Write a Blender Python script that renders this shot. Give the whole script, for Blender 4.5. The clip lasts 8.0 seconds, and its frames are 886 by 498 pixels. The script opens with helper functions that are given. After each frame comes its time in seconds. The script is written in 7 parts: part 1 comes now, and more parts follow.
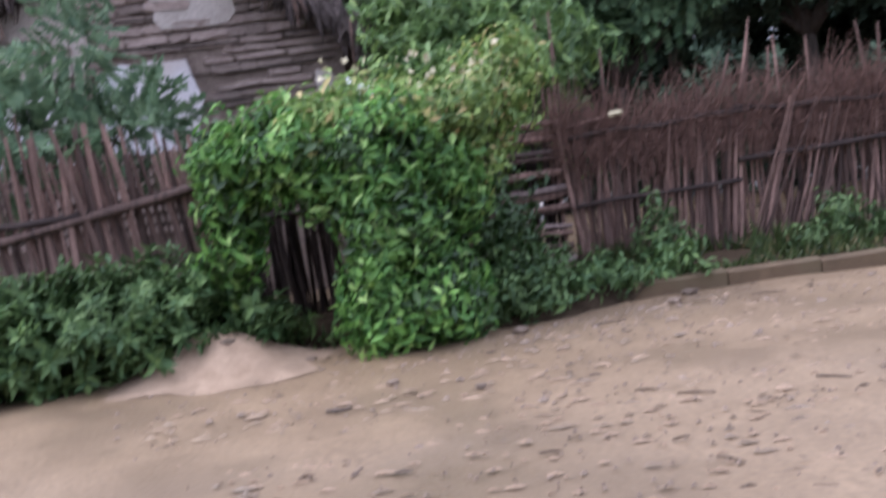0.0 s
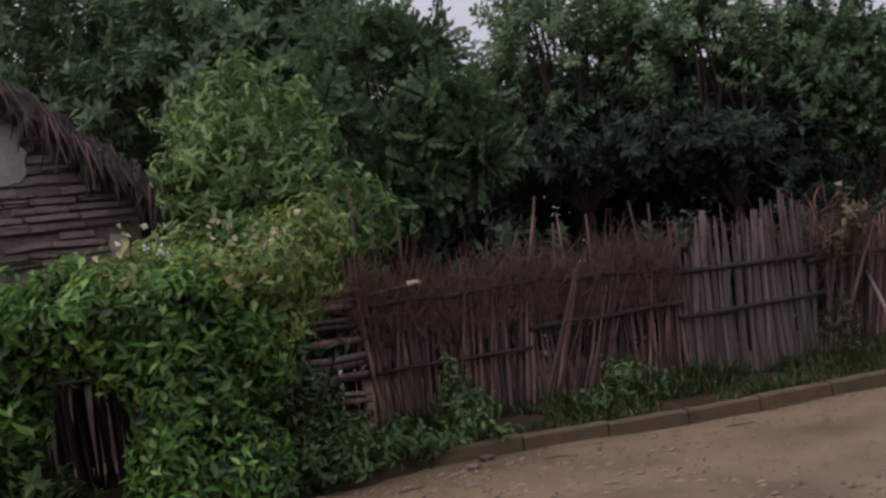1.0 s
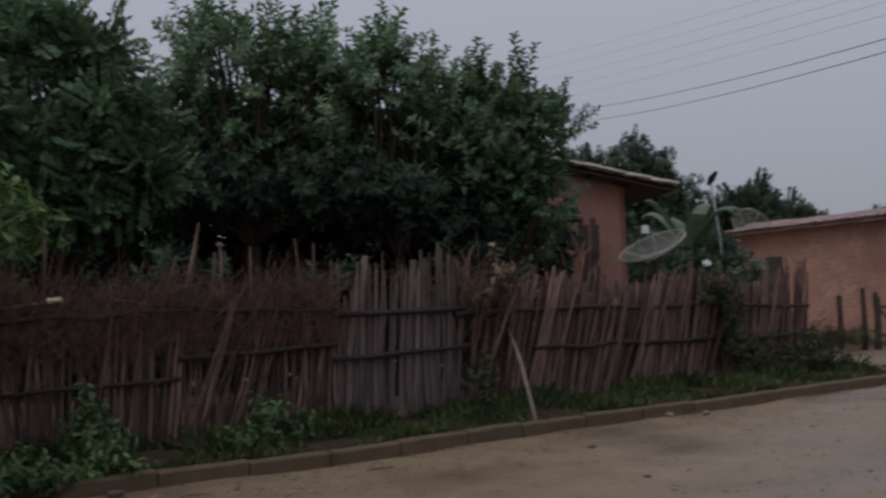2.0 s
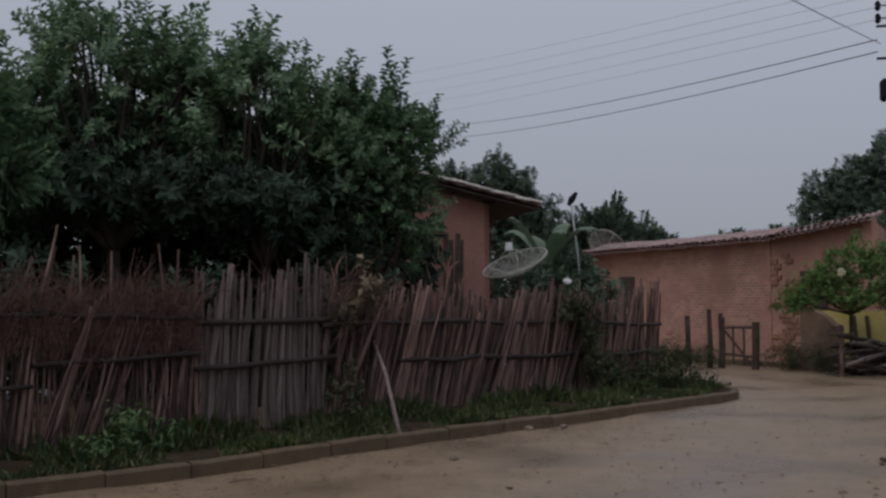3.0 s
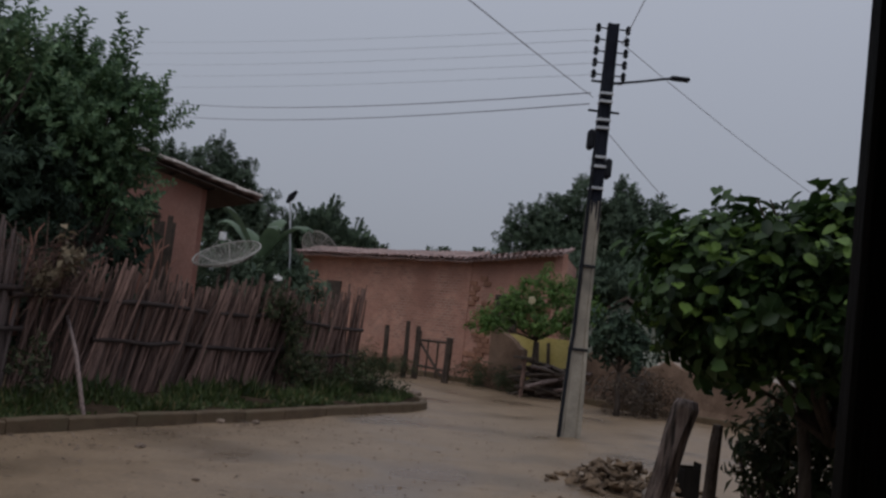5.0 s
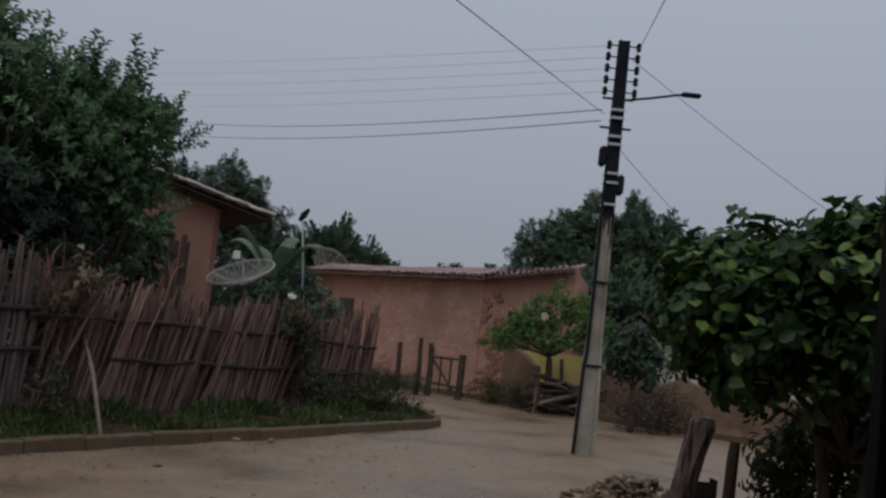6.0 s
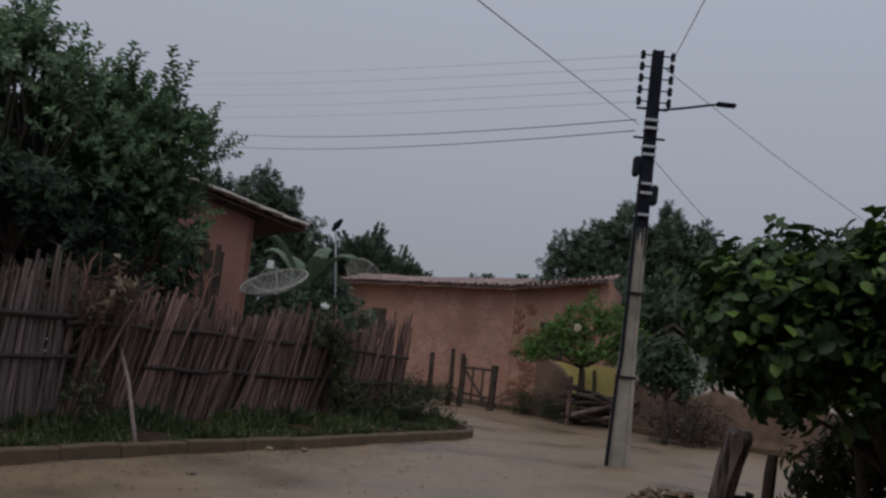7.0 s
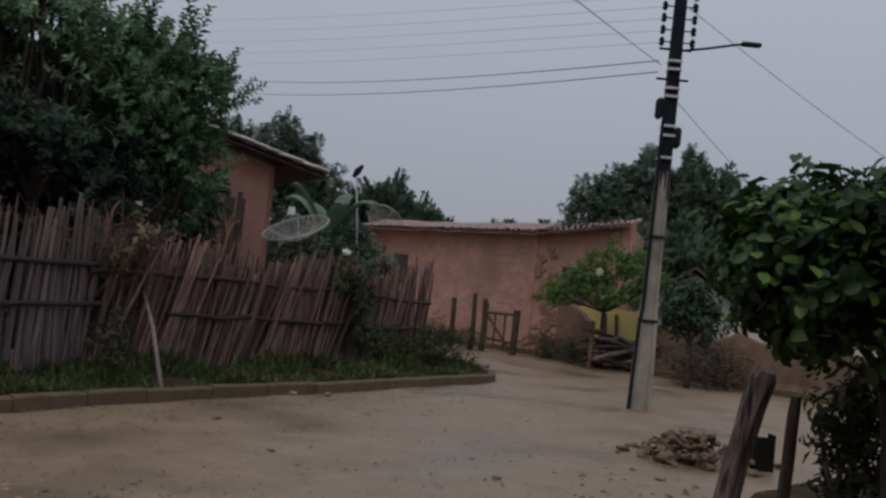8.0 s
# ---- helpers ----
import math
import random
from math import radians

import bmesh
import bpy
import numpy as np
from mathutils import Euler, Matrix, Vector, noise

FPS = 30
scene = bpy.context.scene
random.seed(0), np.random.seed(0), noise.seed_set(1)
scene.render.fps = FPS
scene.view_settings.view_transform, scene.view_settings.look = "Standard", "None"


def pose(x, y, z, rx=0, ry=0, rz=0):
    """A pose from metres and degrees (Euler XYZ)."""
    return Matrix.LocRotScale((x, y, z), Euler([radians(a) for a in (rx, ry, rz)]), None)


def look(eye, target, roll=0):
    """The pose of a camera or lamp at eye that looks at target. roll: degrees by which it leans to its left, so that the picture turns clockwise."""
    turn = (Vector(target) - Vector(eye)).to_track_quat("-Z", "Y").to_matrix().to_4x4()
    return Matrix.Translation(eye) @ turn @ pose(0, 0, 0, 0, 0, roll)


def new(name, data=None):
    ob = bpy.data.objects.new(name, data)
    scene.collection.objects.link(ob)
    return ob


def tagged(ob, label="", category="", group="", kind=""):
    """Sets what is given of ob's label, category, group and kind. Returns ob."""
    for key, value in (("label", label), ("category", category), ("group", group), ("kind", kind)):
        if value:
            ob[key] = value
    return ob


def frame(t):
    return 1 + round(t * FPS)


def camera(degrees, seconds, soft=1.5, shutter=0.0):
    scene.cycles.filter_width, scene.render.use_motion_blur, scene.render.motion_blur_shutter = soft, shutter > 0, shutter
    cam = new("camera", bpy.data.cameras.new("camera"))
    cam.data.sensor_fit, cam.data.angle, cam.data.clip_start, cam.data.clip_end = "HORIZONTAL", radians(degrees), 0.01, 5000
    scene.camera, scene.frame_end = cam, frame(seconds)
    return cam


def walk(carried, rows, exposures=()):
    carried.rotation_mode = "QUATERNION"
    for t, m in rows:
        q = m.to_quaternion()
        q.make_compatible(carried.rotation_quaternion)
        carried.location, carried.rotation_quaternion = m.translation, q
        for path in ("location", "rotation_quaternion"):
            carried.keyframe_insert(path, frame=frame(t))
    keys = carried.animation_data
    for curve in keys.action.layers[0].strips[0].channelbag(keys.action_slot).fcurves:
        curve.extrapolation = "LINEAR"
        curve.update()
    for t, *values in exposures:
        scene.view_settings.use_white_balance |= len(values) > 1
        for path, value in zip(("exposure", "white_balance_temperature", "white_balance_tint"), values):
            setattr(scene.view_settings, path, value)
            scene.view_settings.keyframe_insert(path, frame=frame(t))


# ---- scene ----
# ---- camera ----
PATH = [
    (0.0, pose(0.108, 0.179, 1.634, 83.91, 7.66, 62.81)),
    (0.2, pose(0.105, 0.233, 1.634, 87.83, 8.51, 60.51)),
    (0.5, pose(0.079, 0.202, 1.633, 91.13, 7.31, 53.96)),
    (0.9, pose(0.126, 0.101, 1.639, 91.45, 7.05, 51.40)),
    (1.0, pose(0.156, 0.078, 1.641, 91.86, 6.98, 51.23)),
    (1.3, pose(0.150, 0.146, 1.638, 93.09, 6.94, 49.78)),
    (1.5, pose(0.124, 0.225, 1.634, 93.84, 6.30, 45.98)),
    (1.8, pose(0.093, 0.286, 1.634, 92.56, 3.70, 36.16)),
    (2.0, pose(0.104, 0.192, 1.638, 92.46, 1.65, 32.39)),
    (2.2, pose(0.126, 0.322, 1.638, 92.68, 1.05, 29.64)),
    (3.3, pose(0.003, 0.058, 1.631, 93.06, 0.12, 24.17)),
    (3.5, pose(0.025, 0.093, 1.631, 94.32, -0.90, 24.99)),
    (3.6, pose(0.020, 0.100, 1.632, 95.00, -5.60, 19.75)),
    (3.9, pose(-0.017, -0.051, 1.637, 93.46, -5.45, 16.18)),
    (4.0, pose(-0.032, -0.122, 1.636, 93.47, -3.83, 14.78)),
    (4.2, pose(-0.030, -0.028, 1.633, 91.84, -3.49, 15.60)),
    (4.5, pose(-0.035, 0.055, 1.629, 90.67, -4.65, 10.42)),
    (5.0, pose(-0.012, -0.022, 1.641, 93.86, -6.31, 7.82)),
    (5.2, pose(-0.010, -0.025, 1.645, 94.15, -5.40, 8.14)),
    (6.5, pose(-0.053, -0.099, 1.651, 95.05, -6.53, 8.87)),
    (7.0, pose(-0.053, -0.070, 1.644, 95.11, -6.26, 10.25)),
    (7.3, pose(-0.053, -0.070, 1.642, 94.15, -6.77, 10.34)),
    (7.5, pose(-0.053, -0.077, 1.644, 92.89, -6.12, 10.10)),
    (8.0, pose(-0.053, -0.030, 1.634, 91.94, -5.87, 11.50)),
]
cam = camera(47.0, 8.0, soft=2.55, shutter=0.3)
EXPOSURES = [(0.0, 1.90, 5900, 18), (0.2, 1.62, 6000, 17.5), (0.4, 1.0, 6250, 16), (0.7, 0.55, 6600, 16.5), (1.0, 0.43, 6850, 17.5), (1.5, 0.12, 6600, 14.5), (2.0, -0.12, 6500, 10), (3.3, -0.1, 6450, 9.5), (3.6, -0.12, 6450, 9.5), (4.0, -0.22, 6450, 9.5), (4.5, -0.1, 6450, 9.5), (5.0, -0.18, 6450, 9), (6.5, -0.15, 6450, 7.5), (7.0, -0.17, 6450, 7.5), (7.5, -0.2, 6550, 8.5), (8.0, -0.05, 6500, 8.5)]
walk(cam, PATH, EXPOSURES)

# ---- world and sun: thick rain cloud ----
world = bpy.data.worlds.new("overcast_sky")
scene.world = world
world.use_nodes = True
wn, wl = world.node_tree.nodes, world.node_tree.links
sky = wn.new("ShaderNodeTexSky")
sky.sky_type = "NISHITA"
sky.sun_disc = False
sky.sun_elevation, sky.sun_rotation = radians(55), radians(200)
sky.dust_density, sky.air_density = 4.0, 1.0
dim = wn.new("ShaderNodeVectorMath")
dim.operation = "SCALE"
dim.inputs["Scale"].default_value = 0.1
cloud = wn.new("ShaderNodeMix")
cloud.data_type = "RGBA"
cloud.inputs["Factor"].default_value = 0.93
cloud.inputs["B"].default_value = (0.36, 0.38, 0.445, 1)
wl.new(sky.outputs["Color"], dim.inputs[0])
wl.new(dim.outputs[0], cloud.inputs["A"])
# an overcast sky is brightest overhead
geo_w = wn.new("ShaderNodeTexCoord")
split = wn.new("ShaderNodeSeparateXYZ")
rise = wn.new("ShaderNodeMapRange")
rise.inputs["From Min"].default_value, rise.inputs["From Max"].default_value = 0.0, 1.0
rise.inputs["To Min"].default_value, rise.inputs["To Max"].default_value = 0.86, 1.95
gain = wn.new("ShaderNodeVectorMath")
gain.operation = "SCALE"
wl.new(geo_w.outputs["Generated"], split.inputs[0])
wl.new(split.outputs["Z"], rise.inputs["Value"])
wl.new(cloud.outputs["Result"], gain.inputs[0])
wl.new(rise.outputs["Result"], gain.inputs["Scale"])
bg = wn["Background"]
wl.new(gain.outputs[0], bg.inputs["Color"])
bg.inputs["Strength"].default_value = 1.0

sun_data = bpy.data.lights.new("sun", "SUN")
sun_data.energy, sun_data.angle, sun_data.color = 0.5, radians(40), (1.0, 0.97, 0.93)
sun = new("sun", sun_data)
sun.matrix_world = look((0, 0, 30), (Vector((0, 0, 30)) - 20 * Vector((math.sin(radians(200)) * math.cos(radians(55)), math.cos(radians(200)) * math.cos(radians(55)), math.sin(radians(55))))))


# ---- materials ----
def surface(name, a, b, rough=0.8, scale=6.0, bump=0.3, fine=60.0, stretch=(1, 1, 1), per_piece=0.0, c=None, c_scale=0.7, spec=0.4, rough_b=None, metal=0.0, dist=0.02):
    """Two-tone surface with noise at two scales, relief, and an optional large stain tone c."""
    m = bpy.data.materials.new(name)
    m.use_nodes = True
    n, l = m.node_tree.nodes, m.node_tree.links
    p = n["Principled BSDF"]
    p.inputs["Metallic"].default_value = metal
    p.inputs["Specular IOR Level"].default_value = spec
    co = n.new("ShaderNodeTexCoord")
    mp = n.new("ShaderNodeMapping")
    mp.inputs["Scale"].default_value = stretch
    l.new(co.outputs["Object"], mp.inputs["Vector"])
    info = n.new("ShaderNodeObjectInfo")
    shift = n.new("ShaderNodeVectorMath")
    shift.operation = "MULTIPLY_ADD"
    shift.inputs[1].default_value = (37, 17, 53)
    l.new(info.outputs["Random"], shift.inputs[0])
    l.new(mp.outputs["Vector"], shift.inputs[2])
    n1 = n.new("ShaderNodeTexNoise")
    n1.inputs["Scale"].default_value, n1.inputs["Detail"].default_value, n1.inputs["Roughness"].default_value = scale, 6, 0.62
    n2 = n.new("ShaderNodeTexNoise")
    n2.inputs["Scale"].default_value, n2.inputs["Detail"].default_value = fine, 4
    l.new(shift.outputs[0], n1.inputs["Vector"])
    l.new(shift.outputs[0], n2.inputs["Vector"])
    ramp = n.new("ShaderNodeValToRGB")
    ramp.color_ramp.elements[0].position, ramp.color_ramp.elements[1].position = 0.32, 0.68
    ramp.color_ramp.elements[0].color, ramp.color_ramp.elements[1].color = (*a, 1), (*b, 1)
    l.new(n1.outputs["Fac"], ramp.inputs["Fac"])
    col = ramp.outputs["Color"]
    grain = n.new("ShaderNodeMix")
    grain.data_type, grain.blend_type = "RGBA", "OVERLAY"
    grain.inputs["Factor"].default_value = 0.45
    l.new(col, grain.inputs["A"])
    l.new(n2.outputs["Fac"], grain.inputs["B"])
    col = grain.outputs["Result"]
    if c:
        n3 = n.new("ShaderNodeTexNoise")
        n3.inputs["Scale"].default_value, n3.inputs["Detail"].default_value = c_scale, 5
        l.new(shift.outputs[0], n3.inputs["Vector"])
        r3 = n.new("ShaderNodeValToRGB")
        r3.color_ramp.elements[0].position, r3.color_ramp.elements[1].position = 0.48, 0.66
        l.new(n3.outputs["Fac"], r3.inputs["Fac"])
        mx = n.new("ShaderNodeMix")
        mx.data_type = "RGBA"
        mx.inputs["B"].default_value = (*c, 1)
        l.new(r3.outputs["Color"], mx.inputs["Factor"])
        l.new(col, mx.inputs["A"])
        col = mx.outputs["Result"]
        if rough_b is not None:
            rm = n.new("ShaderNodeMapRange")
            rm.inputs["To Min"].default_value, rm.inputs["To Max"].default_value = rough, rough_b
            l.new(r3.outputs["Color"], rm.inputs["Value"])
            l.new(rm.outputs["Result"], p.inputs["Roughness"])
    if per_piece:
        hs = n.new("ShaderNodeHueSaturation")
        vm = n.new("ShaderNodeMapRange")
        vm.inputs["To Min"].default_value, vm.inputs["To Max"].default_value = 1 - per_piece, 1 + per_piece
        l.new(info.outputs["Random"], vm.inputs["Value"])
        l.new(vm.outputs["Result"], hs.inputs["Value"])
        l.new(col, hs.inputs["Color"])
        col = hs.outputs["Color"]
    l.new(col, p.inputs["Base Color"])
    if not (c and rough_b is not None):
        p.inputs["Roughness"].default_value = rough
    if bump:
        bp = n.new("ShaderNodeBump")
        bp.inputs["Strength"].default_value, bp.inputs["Distance"].default_value = bump, dist
        add = n.new("ShaderNodeMath")
        l.new(n1.outputs["Fac"], add.inputs[0])
        l.new(n2.outputs["Fac"], add.inputs[1])
        l.new(add.outputs[0], bp.inputs["Height"])
        l.new(bp.outputs["Normal"], p.inputs["Normal"])
    return m


def leafy(name, dark, light, glow=0.2, rough=0.42, young=None):
    """Leaves: every leaf its own tone between dark and light, some light passing through."""
    m = bpy.data.materials.new(name)
    m.use_nodes = True
    n, l = m.node_tree.nodes, m.node_tree.links
    p = n["Principled BSDF"]
    geo = n.new("ShaderNodeNewGeometry")
    ramp = n.new("ShaderNodeValToRGB")
    e = ramp.color_ramp.elements
    e[0].color, e[1].color = (*dark, 1), (*light, 1)
    if young:
        e[1].position = 0.86
        y = e.new(0.96)
        y.color = (*young, 1)
    l.new(geo.outputs["Random Per Island"], ramp.inputs["Fac"])
    co = n.new("ShaderNodeTexCoord")
    ns = n.new("ShaderNodeTexNoise")
    ns.inputs["Scale"].default_value = 1.3
    l.new(co.outputs["Object"], ns.inputs["Vector"])
    vm = n.new("ShaderNodeMapRange")
    vm.inputs["From Min"].default_value, vm.inputs["From Max"].default_value = 0.3, 0.7
    vm.inputs["To Min"].default_value, vm.inputs["To Max"].default_value = 0.7, 1.3
    l.new(ns.outputs["Fac"], vm.inputs["Value"])
    hs = n.new("ShaderNodeHueSaturation")
    l.new(vm.outputs["Result"], hs.inputs["Value"])
    l.new(ramp.outputs["Color"], hs.inputs["Color"])
    l.new(hs.outputs["Color"], p.inputs["Base Color"])
    p.inputs["Roughness"].default_value = rough
    p.inputs["Specular IOR Level"].default_value = 0.35
    tr = n.new("ShaderNodeBsdfTranslucent")
    l.new(hs.outputs["Color"], tr.inputs["Color"])
    mx = n.new("ShaderNodeMixShader")
    mx.inputs["Fac"].default_value = glow
    l.new(p.outputs[0], mx.inputs[1])
    l.new(tr.outputs[0], mx.inputs[2])
    l.new(mx.outputs[0], n["Material Output"].inputs["Surface"])
    return m


M_ROAD = surface("wet_sandy_earth", (0.198, 0.136, 0.083), (0.258, 0.180, 0.112), 0.5, 2.2, 0.3, 24, c=(0.176, 0.126, 0.084), c_scale=0.6, rough_b=0.26, dist=0.02)
M_SOIL = surface("damp_dark_soil", (0.030, 0.022, 0.015), (0.075, 0.053, 0.036), 1.0, 5, 0.8, 50, dist=0.03, spec=0.03)
M_SAND = surface("pale_heaped_sand", (0.30, 0.208, 0.140), (0.40, 0.286, 0.20), 0.85, 7, 0.7, 90, c=(0.27, 0.19, 0.13), c_scale=2.5)
M_KERB = surface("stained_concrete", (0.080, 0.053, 0.029), (0.145, 0.097, 0.056), 0.75, 4, 0.5, 60, per_piece=0.07, c=(0.105, 0.078, 0.043), c_scale=2.0)
M_STAKE = surface("weathered_stick_wood", (0.056, 0.033, 0.027), (0.250, 0.155, 0.126), 0.75, 5, 0.5, 40, (6, 6, 0.8), per_piece=0.62)
M_STAKE_PALE = surface("pale_slat_wood", (0.11, 0.08, 0.074), (0.235, 0.175, 0.16), 0.75, 5, 0.5, 40, (6, 6, 0.8), per_piece=0.42)
M_RAIL = surface("dark_rail_wood", (0.022, 0.014, 0.013), (0.055, 0.037, 0.032), 0.8, 6, 0.5, 50)
M_BRUSH = surface("dry_brushwood", (0.072, 0.038, 0.030), (0.175, 0.100, 0.078), 0.85, 9, 0.2, 40)
M_TWIG = surface("reddish_broken_wood", (0.16, 0.072, 0.05), (0.33, 0.17, 0.125), 0.8, 8, 0.3, 50, (4, 4, 0.8))
M_BARK = surface("grey_brown_bark", (0.035, 0.026, 0.021), (0.085, 0.066, 0.052), 0.9, 8, 0.8, 50, (3, 3, 0.6))
M_POST = surface("split_post_wood", (0.10, 0.070, 0.060), (0.42, 0.32, 0.28), 0.7, 4.5, 1.0, 40, (8, 8, 0.6), c=(0.035, 0.024, 0.02), c_scale=4)
M_CLAY = surface("orange_clay_brick_wall", (0.335, 0.165, 0.122), (0.455, 0.245, 0.182), 0.85, 1.6, 0.5, 26, c=(0.28, 0.14, 0.105), c_scale=0.6)
M_CLAY_RAW = surface("rough_brown_brick", (0.21, 0.10, 0.065), (0.31, 0.16, 0.105), 0.9, 4, 0.8, 30, per_piece=0.2)
M_PINK = surface("rose_plaster", (0.31, 0.16, 0.125), (0.40, 0.22, 0.172), 0.85, 1.8, 0.3, 30, c=(0.36, 0.17, 0.13))
M_ROOF = surface("old_clay_roof_tile", (0.225, 0.143, 0.126), (0.40, 0.28, 0.25), 0.75, 3, 0.4, 30, c=(0.17, 0.12, 0.11), c_scale=1.5)
M_TILE_PALE = surface("pale_lichened_tile", (0.30, 0.25, 0.225), (0.52, 0.46, 0.42), 0.8, 6, 0.4, 50, per_piece=0.25)
M_TILE_PINK = surface("pinkish_clay_tile", (0.24, 0.145, 0.13), (0.42, 0.29, 0.265), 0.75, 5, 0.4, 50, per_piece=0.3)
M_DARKWOOD = surface("dark_old_wood", (0.035, 0.025, 0.02), (0.09, 0.065, 0.05), 0.75, 5, 0.4, 40)
M_MUD = surface("dried_mud", (0.30, 0.215, 0.185), (0.52, 0.42, 0.375), 0.9, 6, 0.9, 40, per_piece=0.32)
M_MUD_DARK = surface("wall_core_mud", (0.13, 0.095, 0.08), (0.24, 0.185, 0.155), 0.95, 5, 0.7, 30)
M_PLASTER = surface("whitewashed_plaster", (0.55, 0.53, 0.57), (0.74, 0.72, 0.76), 0.85, 2, 0.3, 30, c=(0.45, 0.38, 0.34))
M_GREYPLASTER = surface("bare_grey_plaster", (0.36, 0.31, 0.275), (0.48, 0.42, 0.38), 0.85, 2.5, 0.3, 30)
M_THATCH = surface("old_palm_thatch", (0.038, 0.029, 0.028), (0.135, 0.104, 0.097), 0.9, 7, 0.3, 50)
M_CONC = surface("pole_concrete", (0.225, 0.20, 0.165), (0.345, 0.31, 0.255), 0.7, 3, 0.35, 60, c=(0.17, 0.155, 0.13), c_scale=1.4)
M_CONC_DARK = surface("near_black_concrete", (0.009, 0.011, 0.018), (0.022, 0.025, 0.036), 0.9, 3, 0.3, 60, spec=0.15)
M_BLACK = surface("black_fittings", (0.008, 0.009, 0.012), (0.02, 0.022, 0.028), 0.8, 8, 0.1, 60, spec=0.15)
M_GALV = surface("galvanised_steel", (0.42, 0.43, 0.45), (0.60, 0.61, 0.63), 0.4, 8, 0.1, 60, metal=0.6)
M_CABLE = surface("grey_cable", (0.19, 0.19, 0.22), (0.28, 0.28, 0.32), 0.6, 8, 0, 60)
M_DISH = surface("bare_mesh_metal", (0.29, 0.275, 0.25), (0.44, 0.42, 0.385), 0.55, 6, 0.1, 60, metal=0.3)
M_WHITE = surface("white_plastic", (0.70, 0.70, 0.70), (0.82, 0.82, 0.82), 0.4, 5, 0.05, 40)
M_YELLOW = surface("yellow_wall_paint", (0.42, 0.33, 0.10), (0.52, 0.43, 0.16), 0.8, 2, 0.2, 30)
M_CREAM = surface("cream_cloth", (0.48, 0.43, 0.28), (0.60, 0.54, 0.37), 0.8, 6, 0.3, 60)
M_GREEN_WALL = surface("faded_green_plaster", (0.22, 0.25, 0.21), (0.33, 0.36, 0.31), 0.85, 2, 0.3, 30)
M_ADOBE = surface("brown_adobe", (0.135, 0.085, 0.058), (0.235, 0.155, 0.11), 0.95, 2.2, 0.8, 24, c=(0.12, 0.08, 0.06))
M_STONE = surface("road_stone", (0.14, 0.10, 0.073), (0.28, 0.21, 0.16), 0.75, 9, 0.5, 60, per_piece=0.35)
M_LITTER = surface("wet_litter", (0.05, 0.035, 0.025), (0.15, 0.10, 0.065), 0.7, 9, 0.2, 60)
M_RUBBLE = surface("rubble_lumps", (0.045, 0.030, 0.02), (0.175, 0.12, 0.075), 0.9, 8, 0.6, 50, per_piece=0.4)
# near-black holds the unlit look of the door; the metal box shares it
M_DOOR = surface("near_black_matte", (0.006, 0.005, 0.004), (0.014, 0.011, 0.009), 0.8, 3, 0.3, 40, (6, 6, 0.6), spec=0.1)
M_PORCH = surface("dim_cement_render", (0.16, 0.15, 0.14), (0.24, 0.22, 0.20), 0.9, 2, 0.3, 40)

